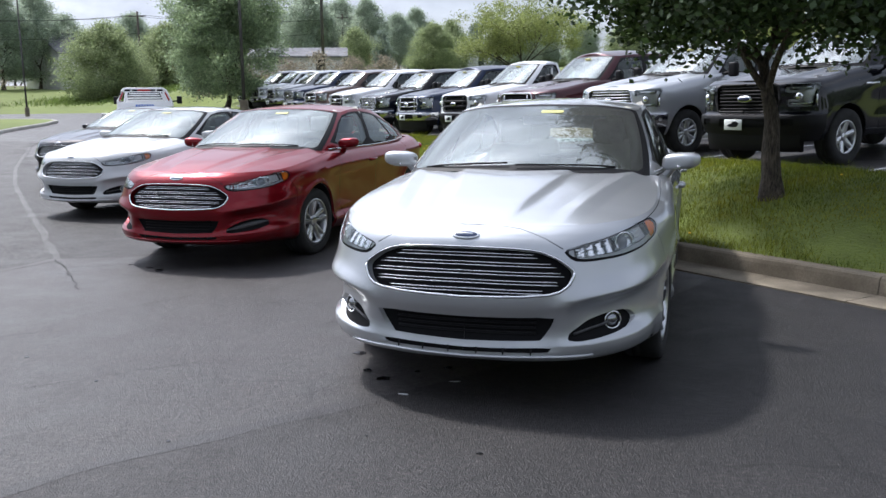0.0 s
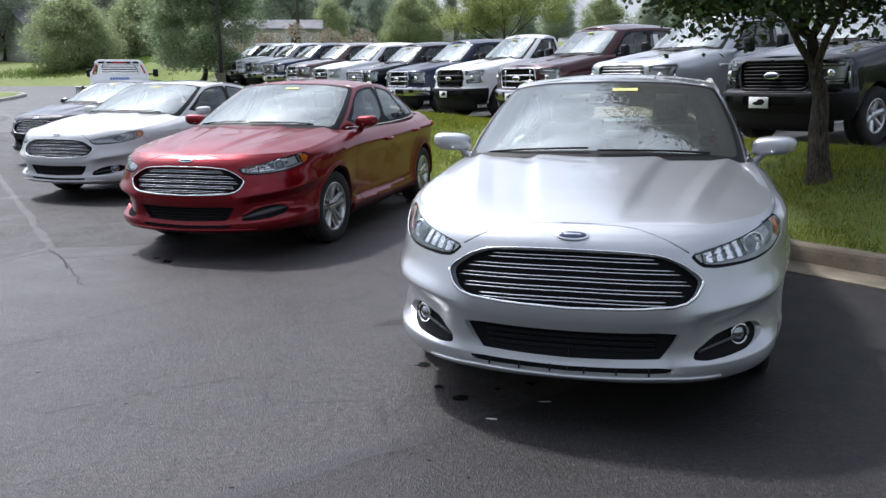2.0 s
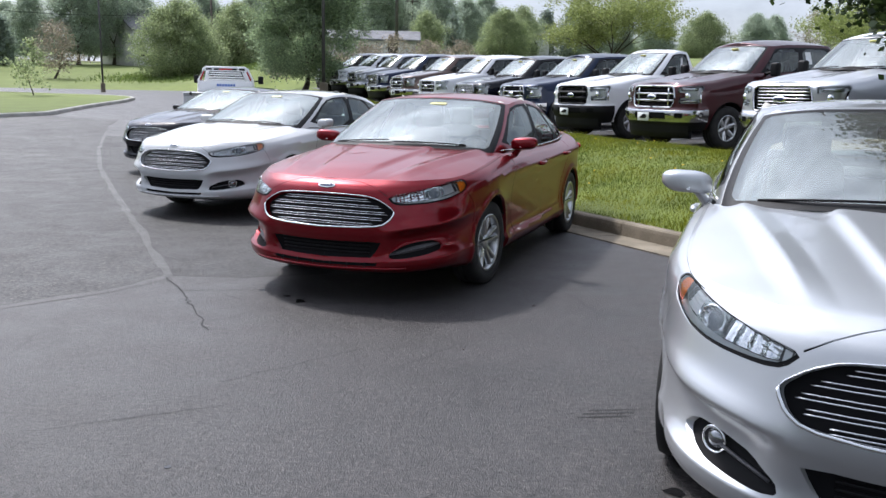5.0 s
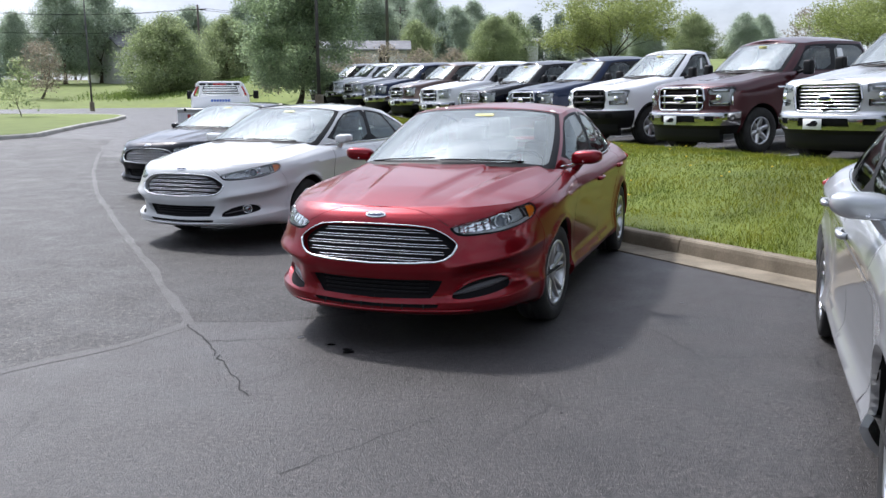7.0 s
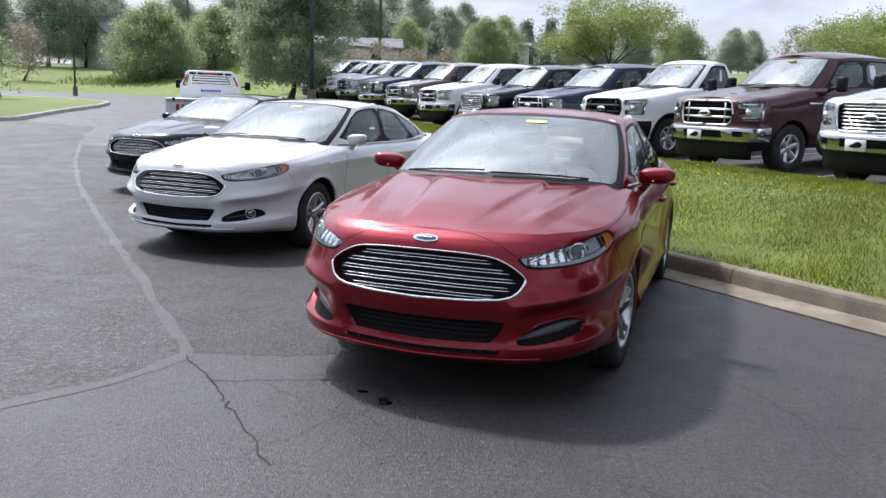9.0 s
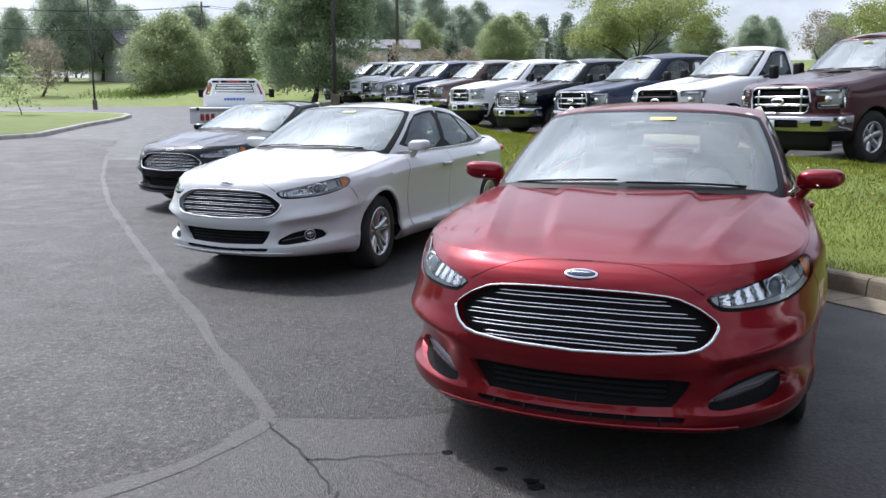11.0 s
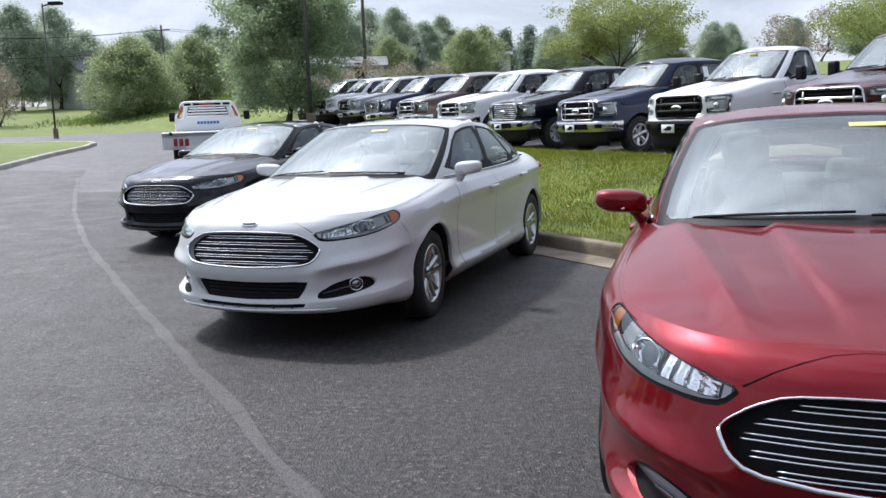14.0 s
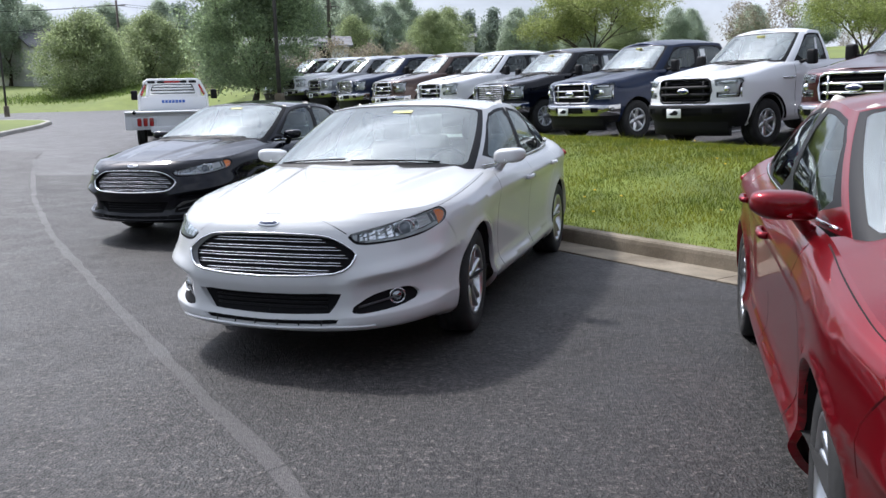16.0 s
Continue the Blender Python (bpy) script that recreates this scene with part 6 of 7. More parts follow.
    for s in (1, -1):
        part("window_trim", g.mesh("window_trim", "side_trim", sink=0.001, side=s), BLACK_TRIM, car)
        part("side_window", g.mesh("side_window", "window_a", sink=0.004, side=s), GLASS, car)
        if cab > 4:
            part("side_window", g.mesh("side_window", "window_b", sink=0.004, side=s), GLASS_DARK, car)
    dome = spline((2.0, 2.5, 3.0, 3.6, 4.2), (1.935, 2.01, 2.03, 2.015, 1.93)) if cab > 4 else spline((2.0, 2.4, 2.7, 3.0), (1.93, 1.985, 1.985, 1.92))
    part("roof", grid_mesh("roof", roof_points(top, dome, 34, 8, (2.20, cab - 0.11))), paint_mat, car, painted=True)
    # face
    gr = part("grille", p.mesh("grille", "grille", sink=0.06), GRILLE_BLACK, car)
    outline = dense([gu[0], gu[1], gu[2], gu[3], gu[4], gu[5], gu[6]], 0.05, False)
    ring = w.at(np.array([t[0] for t in outline]), np.array([t[1] for t in outline]))
    ring = np.concatenate([ring, (ring * np.array([-1, 1, 1]))[::-1]])
    part("grille_frame", tube_mesh("grille_frame", ring, 0.019, 8, True), bright, gr)

    def across(z, half, r, out, material, nm="grille_bar"):
        ln = []
        for x in np.linspace(-half, half, 15):
            t = w.spot(x=abs(x), z=z, out=out)
            ln.append((math.copysign(t[0], x), t[1], t[2]))
        part(nm, tube_mesh(nm, ln, r, 8), material, gr)
    if style in ("chrome", "work"):
        for z in (1.035, 0.915):
            across(z, 0.525, 0.022 if style == "chrome" else 0.034, -0.02, bright)
        for s in (1, -1):
            ln = [tuple(np.array(w.spot(x=0.40, z=z, out=-0.015)) * (s, 1, 1)) for z in (0.80, 0.90, 1.04, 1.14)]
            part("grille_post", tube_mesh("grille_post", ln, 0.022, 8), bright, gr)
        for z in (0.84, 0.975, 1.10):
            across(z, 0.51, 0.008, -0.045, BLACK_TRIM)
    else:
        for z in (0.835, 0.885, 0.935, 0.985, 1.035, 1.085, 1.13):
            across(z, 0.50, 0.013, -0.02, bright)
    t = w.spot(x=0.0, z=0.975)
    for nm, sc, mt, dy in (("badge", (0.125, 0.03, 0.052), CHROME, 0.0), ("badge_face", (0.108, 0.03, 0.040), BADGE_BLUE, -0.006)):
        bm = bmesh.new()
        bmesh.ops.create_uvsphere(bm, u_segments=28, v_segments=12, radius=1.0)
        bmesh.ops.scale(bm, vec=sc, verts=bm.verts)
        bmesh.ops.translate(bm, vec=(0, t[1] - 0.025 + dy, t[2]), verts=bm.verts)
        for f in bm.faces:
            f.smooth = True
        if nm == "badge":
            bd = part(nm, bm, mt, gr)
        else:
            part(nm, bm, mt, bd)
    bp = part("bumper", p.mesh("bumper", "bumper", thick=0.03), bump_m, car)
    part("bumper_insert", p.mesh("bumper_insert", "insert", sink=0.02), GRILLE_BLACK, bp)
    dam = np.zeros((31, 5, 3))
    for i, x in enumerate(np.linspace(-0.84, 0.84, 31)):
        a = w.spot(x=abs(x), z=0.52, out=-0.03)
        for j, (dy, z) in enumerate(((0.0, 0.52), (0.02, 0.36), (0.05, 0.235), (0.10, 0.235), (0.10, 0.52))):
            dam[i, j] = (math.copysign(a[0], x), a[1] + dy, z)
    part("air_dam", grid_mesh("air_dam", dam, flip=True), BLACK_TRIM, car)
    part("valance", p.mesh("valance", "valance", sink=0.005, thick=0.02), BLACK_TRIM, car)
    for s in (1, -1):
        fo = part("fog_lamp", p.mesh("fog_lamp", "fog", sink=0.025, side=s), GRILLE_BLACK, bp)
        h = part("headlight", p.mesh("headlight", "lamp", sink=0.07, side=s), LAMP_GREY, car)
        part("lamp_cover", p.mesh("lamp_cover", "lamp", sink=0.003, side=s), GLASS_CLEAR, h)
        for z, tall in ((1.115, 0.07), (0.905, 0.055)):
            ln = []
            for k in np.linspace(0.12, 0.84, 7):
                u = ua + (ub - ua) * k
                a = w.at(np.array([u]), np.array([w.vz(u, z)]))[0]
                nn = np.array([np.interp(u, w.u, w.nx), np.interp(u, w.u, w.ny), 0])
                ln.append(tuple((a - nn * 0.04) * (s, 1, 1)))
            part("light_bar", tube_mesh("light_bar", ln, tall / 2, 8), LAMP_CHROME, h)
        bm = bmesh.new()
        bmesh.ops.create_uvsphere(bm, u_segments=16, v_segments=10, radius=0.055)
        bmesh.ops.translate(bm, vec=tuple((w.spot(x=0.80, z=1.0) + np.array([0, 0.03, 0])) * (s, 1, 1)), verts=bm.verts)
        for f in bm.faces:
            f.smooth = True
        part("projector", bm, LAMP_CHROME, h)
        amb = [tuple(np.array(w.spot(y=0.36, z=z, out=-0.012)) * (s, 1, 1)) for z in (0.86, 0.95, 1.02)]
        part("side_marker", tube_mesh("side_marker", amb, 0.016, 6), LAMP_CHROME, h)
        mir = part("door_mirror", soft_box((0.17, 0.12, 0.25), (s * 1.15, 1.98, 1.45), 0.045, 3), BLACK_TRIM, car)
        part("mirror_arm", tube_mesh("mirror_arm", [(s * 0.90, 2.0, 1.37), (s * 1.0, 1.99, 1.385), (s * 1.10, 1.98, 1.40)], 0.03, 8), BLACK_TRIM, mir)
        part("mirror_glass", soft_box((0.14, 0.004, 0.21), (s * 1.15, 2.042, 1.45), 0.001, 1), MIRROR, mir)
        side_badge = [tuple(np.array(w.spot(y=y, z=1.13, out=0.006)) * (s, 1, 1)) for y in (1.42, 1.72)]
        part("fender_badge", tube_mesh("fender_badge", side_badge, 0.016, 6, squash=1.3), CHROME, car)
        for hy in HUBS:
            lm = lathe_mesh("arch_liner", [(0.485, -0.34), (0.485, 0.02), (0.476, 0.05)], 28)
            for v in lm.vertices:
                yy, zz = v.co.y + hy, max(0.40, v.co.z + HZ)
                v.co = (min(v.co.x + 0.92, w.spot(y=yy, z=zz)[0] - 0.012) * s, yy, zz)
            part("arch_liner", lm, UNDER, car)
            wheel("wheel", WR, 0.232, 0.265, 6, steer(s * 0.84, hy, HZ, s, 0), car, twin=style == "bars")
        if style == "work":
            for hy in HUBS:
                a = [tuple(np.array(w.spot(y=hy + 0.49 * math.cos(q_), z=max(0.45, HZ + 0.49 * math.sin(q_)), out=0.008)) * (s, 1, 1)) for q_ in np.linspace(0.1, math.pi - 0.1, 20)]
                part("arch_lip", tube_mesh("arch_lip", a, 0.02, 6), BLACK_TRIM, car)
    # plate with a dark emblem on white
    t = w.spot(x=0.12, z=0.615, out=0.012)
    plate = part("plate", soft_box((0.305, 0.012, 0.152), (-0.14, t[1], 0.615), 0.004, 1), PAPER, bp, "white dealer plate with dark emblem")
    bm = bmesh.new()
    em = [(-0.10, -0.02), (-0.06, 0.01), (-0.03, 0.015), (0.0, 0.045), (0.06, 0.05), (0.105, 0.015), (0.07, -0.03), (-0.02, -0.035)]
    vs = [bm.verts.new((x - 0.14, t[1] - 0.008, z + 0.615)) for x, z in em]
    f = bm.faces.new(vs)
    ext = bmesh.ops.extrude_face_region(bm, geom=[f])
    bmesh.ops.translate(bm, vec=(0, -0.002, 0), verts=[e for e in ext["geom"] if isinstance(e, bmesh.types.BMVert)])
    part("plate_emblem", bm, GRILLE_BLACK, plate)
    part("underbody", soft_box((1.5, 5.2, 0.2), (0, 3.0, 0.5), 0.05, 1), UNDER, car)
    part("engine_bay", soft_box((1.4, 1.2, 0.55), (0, 0.95, 0.80), 0.1, 2, (0.9, 0.7)), UNDER, car)
    part("dashboard", soft_box((1.6, 0.55, 0.18), (0, 1.98, 1.26), 0.05, 2, (0.95, 0.8)), DASH, car)
    for x in (-0.42, 0.42):
        for y in ((2.75, 3.65) if cab > 4 else (2.65,)):
            s_ = part("seat", soft_box((0.52, 0.16, 0.75), (x, y, 1.22), 0.06, 2, (0.85, 0.8)), SEAT, car)
            part("headrest", soft_box((0.27, 0.10, 0.18), (x, y + 0.05, 1.70), 0.04, 2), SEAT, s_)
    st = [(0.42 + 0.19 * math.cos(a), 2.32 + 0.07 * math.sin(a), 1.36 + 0.17 * math.sin(a)) for a in np.linspace(0, 2 * math.pi, 21)[:-1]]
    part("steering_wheel", tube_mesh("steering_wheel", st, 0.016, 6, True), DASH, car)
    for x0, x1 in ((-0.70, -0.1), (0.0, 0.62)):
        ln = []
        for k in np.linspace(0, 1, 7):
            u = np.interp(abs(x0 + (x1 - x0) * k), (0, 0.45, 0.79), (0, 0.5, 0.9))
            a = surface(np.array([u]), np.array([0.05 + 0.03 * k]))[0]
            ln.append((x0 + (x1 - x0) * k, a[1] - 0.015, a[2] + 0.012))
        part("wiper", tube_mesh("wiper", ln, 0.010, 6), BLACK_TRIM, car)
    # window sheet on the driver's side, tag on the windscreen
    uu = (2.14, 2.30) if cab > 4 else (2.10, 2.26)
    a = surface(np.array([uu[0], uu[1], uu[1], uu[0]]), np.array([0.30, 0.30, 0.74, 0.74]))
    a[:, 0] += 0.004
    b = a.copy()
    b[:, 0] -= 0.003
    part("window_sheet", mesh_of("window_sheet", np.concatenate([a, b]), [(0, 1, 2, 3), (4, 7, 6, 5), (0, 4, 5, 1), (1, 5, 6, 2), (2, 6, 7, 3), (3, 7, 4, 0)], shade=False), PAPER, car, "printed price sheet on the window")
    part("windscreen_tag", soft_box((0.16, 0.03, 0.035), (0.08, surface(np.array([0.1]), np.array([0.86]))[0][1] - 0.012, surface(np.array([0.1]), np.array([0.86]))[0][2] + 0.006), 0.004, 1), YELLOW_TAG, car)
    return car


P_MAROON = paint("maroon_paint", (0.0490, 0.0070, 0.0098), 0.04, 0.8, 0.3, 0.5, 0.006)
P_BLUE = paint("dark_blue_paint", (0.005, 0.013, 0.040), 0.04, 0.55, 0.3, 0.4, 0.006)
P_BRONZE = paint("bronze_paint", (0.075, 0.045, 0.035), 0.05, 1.0, 0.3, 0.5)
P_PLAIN_WHITE = paint("plain_white_paint", (0.80, 0.81, 0.82), 0.0, 1.0, 0.4)
P_GREY = paint("grey_paint", (0.22, 0.23, 0.24), 0.06, 1.0, 0.3, 0.6)
PICKUPS = [("dark", PAINT_BLACK, "black pickup with black grille and dealer plate"),
           ("bars", PAINT_SILVER, "silver pickup with bright barred grille"),
           ("chrome", P_MAROON, "dark maroon pickup with chrome two-bar grille"),
           ("work", P_PLAIN_WHITE, "white work pickup with black plastic grille and bumper"),
           ("chrome", P_BLUE, "dark blue pickup with chrome two-bar grille"),
           ("bars", PAINT_BLACK, "black pickup with bright barred grille"),
           ("chrome", P_PLAIN_WHITE, "white pickup with chrome grille"),
           ("chrome", P_BRONZE, "dark bronze pickup with chrome grille"),
           ("bars", P_BLUE, "dark blue pickup with barred grille"),
           ("chrome", P_GREY, "grey pickup with chrome grille"),
           ("bars", P_PLAIN_WHITE, "white pickup with barred grille"),
           ("chrome", PAINT_BLACK, "black pickup with chrome grille")]
HEAD = 54.0
STAND = [(4.12, 12.70), (2.54, 15.45), (0.97, 18.26), (-0.47, 21.38), (-1.98, 24.6)]
while len(STAND) < len(PICKUPS):
    STAND.append((STAND[-1][0] - 1.60, STAND[-1][1] + 3.0))
first = {}
pickups = []
for i, (style, pm, label) in enumerate(PICKUPS):
    x, y = STAND[i]
    bx, by = math.sin(radians(HEAD)), math.cos(radians(HEAD))
    z0, z1 = land(x + 0.95 * bx, y + 0.95 * by), land(x + 4.6 * bx, y + 4.6 * by)
    tilt = math.degrees(math.atan2(z1 - z0, 3.65))
    m = pose(x, y, z0 - 0.95 * (z1 - z0) / 3.65 + 0.006, 0, 0, -HEAD) @ pose(0, 0, 0, tilt, 0, 0)
    if style not in first:
        ob = make_pickup("pickup", pm, style, 2.95 if style == "work" else 4.16)
        ob.matrix_basis = m
        first[style] = (ob, pm)
    else:
        ob = copy_thing(first[style][0], m)
        repaint(ob, first[style][1], pm)
    pickups.append(tagged(ob, label, "pickup truck", "pickups in a row on the upper lot"))

# ---------------------------------------------------------------- trees, bushes, grass
BARK = mat("bark", (0.08, 0.065, 0.05), 0.95)
_v = node(BARK, "ShaderNodeMapping", Scale=(1.0, 1.0, 0.16))
wire(BARK, place_of(BARK), _v.inputs["Vector"])
_rib = noise_of(BARK, _v.outputs["Vector"], 55.0, 6, 0.7)
_blot = noise_of(BARK, place_of(BARK), 5.0, 4)
wire(BARK, mix_of(BARK, 0.7, ramp_of(BARK, _rib, (0.36, (0.018, 0.014, 0.011)), (0.50, (0.075, 0.060, 0.046)), (0.66, (0.150, 0.125, 0.098))), ramp_of(BARK, _blot, (0.3, (0.55, 0.55, 0.5)), (0.7, (1.15, 1.15, 1.05))), "MULTIPLY"), bsdf(BARK).inputs["Base Color"])
bump_of(BARK, _rib, 1.0, 0.030)
LEAF_DARK = leaf_mat("dark_leaves", (0.016, 0.034, 0.010), (0.042, 0.075, 0.018), 0.28)
# pear leaves: distance haze is mixed into the leaf colour
LEAF_PEAR_HAZED = leaf_mat("hazed_pear_leaves", (0.180, 0.240, 0.140), (0.310, 0.390, 0.220), 0.60)
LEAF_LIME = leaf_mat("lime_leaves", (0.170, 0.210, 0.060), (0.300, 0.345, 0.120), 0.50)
# wood, fresh and fir leaves: aerial haze painted in, paler and greyer
LEAF_FAR_HAZED = leaf_mat("hazed_wood_leaves", (0.240, 0.295, 0.225), (0.400, 0.465, 0.355), 0.60)
LEAF_FRESH_HAZED = leaf_mat("hazed_fresh_leaves", (0.185, 0.230, 0.115), (0.320, 0.375, 0.195), 0.60)
LEAF_FIR_HAZED = leaf_mat("hazed_fir_leaves", (0.160, 0.205, 0.170), (0.250, 0.300, 0.240), 0.45)
LEAF_BROWN = leaf_mat("budding_twigs", (0.19, 0.16, 0.13), (0.32, 0.28, 0.21), 0.4)


def branch_mesh(rs, height, fork, spread_, levels=3, trunk=0.14, arms=5, lean=0.0):
    """Tapered trunk with limbs that fork; returns the mesh's verts, faces and the tips."""
    verts, faces, tips = [], [], []

    def limb(p, d, length, r, level):
        n = 5
        pts, q, dd = [p], p, d
        for i in range(n):
            dd = (dd + Vector(rs.normal(0, 0.10, 3))).normalized()
            q = q + dd * length / n
            pts.append(q)
        rad = [r * (1 - 0.55 * i / n) for i in range(n + 1)]
        sides = 10 if level == 0 else (6 if level == 1 else 4)
        k = len(verts)
        for i, c in enumerate(pts):
            t = (pts[min(i + 1, n)] - pts[max(i - 1, 0)]).normalized()
            a = t.cross(Vector((0.31, 0.92, 0.2))).normalized()
            b = t.cross(a)
            flare = 1.35 if level == 0 and i == 0 else 1.0
            for j in range(sides):
                w = 2 * math.pi * j / sides
                verts.append(c + (a * math.cos(w) + b * math.sin(w)) * rad[i] * flare * (1 + 0.12 * math.sin(3 * w + i)))
        for i in range(n):
            for j in range(sides):
                faces.append((k + i * sides + j, k + i * sides + (j + 1) % sides, k + (i + 1) * sides + (j + 1) % sides, k + (i + 1) * sides + j))
        if level >= levels:
            tips.append(pts[-1])
            tips.append(pts[3])
            return
        kids = arms if level == 0 else 4
        for m in range(kids):
            w = 2 * math.pi * (m + rs.uniform(0, 0.7)) / kids
            at = pts[-1] if level == 0 and m < 3 else pts[int(rs.integers(2 if level else 4, n + 1))]
            out = Vector((math.cos(w), math.sin(w), 0))
            nd = (dd * (0.75 if level else 0.9) + out * spread_ * (1 if level == 0 else 0.9) + Vector((0, 0, 0.12))).normalized()
            limb(at, nd, length * rs.uniform(0.55, 0.75) if level else (height - fork) * rs.uniform(0.42, 0.6), rad[-1] * rs.uniform(0.6, 0.8), level + 1)
    limb(Vector((0, 0, -0.08)), Vector((lean, 0, 1)).normalized(), fork + 0.08, trunk, 0)
    return verts, faces, tips


def leaf_cloud(rs, centres, n, spread_, size, flat=0.6):
    """n leaves, each a small pointed pair of triangles, round the given places."""
    c = np.array([tuple(p) for p in centres])
    at = c[rs.integers(0, len(c), n)] + rs.normal(0, 1, (n, 3)) * np.array(spread_)
    a = rs.normal(0, 1, (n, 3))
    a[:, 2] *= flat
    a /= np.linalg.norm(a, axis=1, keepdims=True)
    b = np.cross(a, rs.normal(0, 1, (n, 3)))
    b /= np.linalg.norm(b, axis=1, keepdims=True)
    l = (size * rs.uniform(0.6, 1.35, n))[:, None]
    v = np.stack([at - a * l * 0.5, at + b * l * 0.34 + a * l * 0.05, at + a * l * 0.5, at - b * l * 0.34 + a * l * 0.05], 1).reshape(-1, 3)
    i = np.arange(n)[:, None] * 4
    return v, np.concatenate([i, i + 1, i + 2, i + 3], 1)


def quick_mesh(name, v, f, material, shade=False):
    me = bpy.data.meshes.new(name)
    v, f = np.asarray(v, np.float32), np.asarray(f, np.int32)
    k = f.shape[1]
    me.vertices.add(len(v))
    me.vertices.foreach_set("co", v.ravel())
    me.loops.add(len(f) * k)
    me.loops.foreach_set("vertex_index", f.ravel())
    me.polygons.add(len(f))
    me.polygons.foreach_set("loop_start", np.arange(len(f)) * k)
    me.materials.append(material)
    me.update(calc_edges=True)
    me.validate()
    return me


def clumps(rs, n, radius, low, high, shape):
    """Places on and inside an uneven crown of the given outline."""
    out = []
    while len(out) < n:
        z = rs.uniform(0, 1)
        r = radius * shape(z)
        w = rs.uniform(0, 2 * math.pi)
        k = math.sqrt(rs.uniform(0.12, 1.0)) * (1 + 0.16 * math.sin(3 * w + 5 * z) + 0.10 * math.sin(7 * w - 9 * z))
        out.append((r * k * math.cos(w), r * k * math.sin(w), low + (high - low) * z))
    return out


def make_tree(name, x, y, seed, height, fork, radius, low, leaf, leaves, size, shape, trunk=0.14, spread_=0.7, levels=2, puff=0.28, label="", arms=5, z=None, n_clump=90, tips_too=True):
    rs = np.random.default_rng(seed)
    tree = empty(name, pose(x, y, land(x, y) - 0.03 if z is None else z))
    v, f, tips = branch_mesh(rs, height, fork, spread_, levels, trunk, arms)
    part("trunk", quick_mesh("trunk", [tuple(q) for q in v], f, BARK), BARK, tree)
    cl = clumps(rs, n_clump, radius, low, height, shape)
    if tips_too:
        cl += [tuple(t) for t in tips if t.z > low * 0.9]
    lv, lf = leaf_cloud(rs, cl, leaves, (puff, puff, puff * 0.8), size)
    part("crown", quick_mesh("crown", lv, lf, leaf), leaf, tree)
    return tagged(tree, label, "tree")


def dome_shape(z):
    return (math.sin(math.pi * min(1, 0.14 + 0.86 * z) ** 0.85)) ** 0.7


def egg_shape(z):
    return (math.sin(math.pi * min(1.0, 0.06 + 0.94 * z) ** 0.62)) ** 0.65


def vase_shape(z):
    return 0.35 + 0.65 * math.sin(math.pi * min(1, 0.15 + 0.8 * z))


def shade_shape(z):
    return math.sqrt(max(0.0, 1 - (z - 0.42) ** 2 / 0.36))


# the shade tree on the verge
make_tree("shade_tree", 3.55, 9.50, 11, 4.7, 1.45, 2.05, 1.75, LEAF_DARK, 95000, 0.078, shade_shape, 0.118, 0.80, 3, 0.22, "leafy shade tree with a rough brown trunk on the verge", 6, n_clump=520)
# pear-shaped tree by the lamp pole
make_tree("pear_tree", -13.2, 43.4, 21, 6.4, 0.9, 2.75, 0.75, LEAF_PEAR_HAZED, 80000, 0.11, egg_shape, 0.17, 0.42, 3, 0.24, "dense dark green pear tree beside a lamp pole", 6, n_clump=330, z=1.5)
# two airy lime-green trees behind the pickups
make_tree("honey_locust", 2.2, 48.0, 31, 6.6, 1.8, 5.0, 1.4, LEAF_LIME, 36000, 0.095, vase_shape, 0.16, 0.95, 4, 0.20, "airy yellow-green honey locust behind the pickups", 6, n_clump=0)
make_tree("honey_locust", 14.6, 48.6, 32, 6.6, 1.8, 4.6, 1.4, LEAF_LIME, 32000, 0.095, vase_shape, 0.15, 0.95, 4, 0.20, "airy yellow-green honey locust behind the pickups", 6, n_clump=0)
# sapling on the island
make_tree("sapling", -25.2, 39.3, 41, 2.6, 0.7, 0.75, 0.6, LEAF_FRESH_HAZED, 900, 0.13, egg_shape, 0.035, 0.5, 2, 0.16, "young tree with thin trunk on the grass island", 4, n_clump=30)

# woods: a few kinds, each built once, then copied
KINDS = []
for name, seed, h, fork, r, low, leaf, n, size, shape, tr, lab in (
        ("woodland_tree", 51, 11.5, 2.2, 4.6, 1.2, LEAF_FAR_HAZED, 46000, 0.24, dome_shape, 0.3, "tall full green woodland tree"),
        ("woodland_tree", 52, 14.0, 3.2, 4.2, 1.8, LEAF_FAR_HAZED, 42000, 0.24, egg_shape, 0.3, "tall slender green woodland tree"),
        ("woodland_tree", 53, 8.5, 1.4, 5.2, 0.3, LEAF_FRESH_HAZED, 44000, 0.22, dome_shape, 0.28, "broad fresh green woodland tree"),
        ("fir_tree", 54, 9.0, 1.0, 2.4, 0.4, LEAF_FIR_HAZED, 7000, 0.42, lambda z: 1.02 - z, 0.2, "dark narrow conifer among the woods"),
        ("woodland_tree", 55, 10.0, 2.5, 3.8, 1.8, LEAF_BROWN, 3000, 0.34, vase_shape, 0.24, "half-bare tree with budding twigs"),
        ("woodland_tree", 56, 7.0, 1.2, 3.0, 0.4, LEAF_FRESH_HAZED, 22000, 0.20, egg_shape, 0.2, "small rounded fresh green tree")):
    KINDS.append([name, seed, h, fork, r, low, leaf, n, size, shape, tr, lab, None])


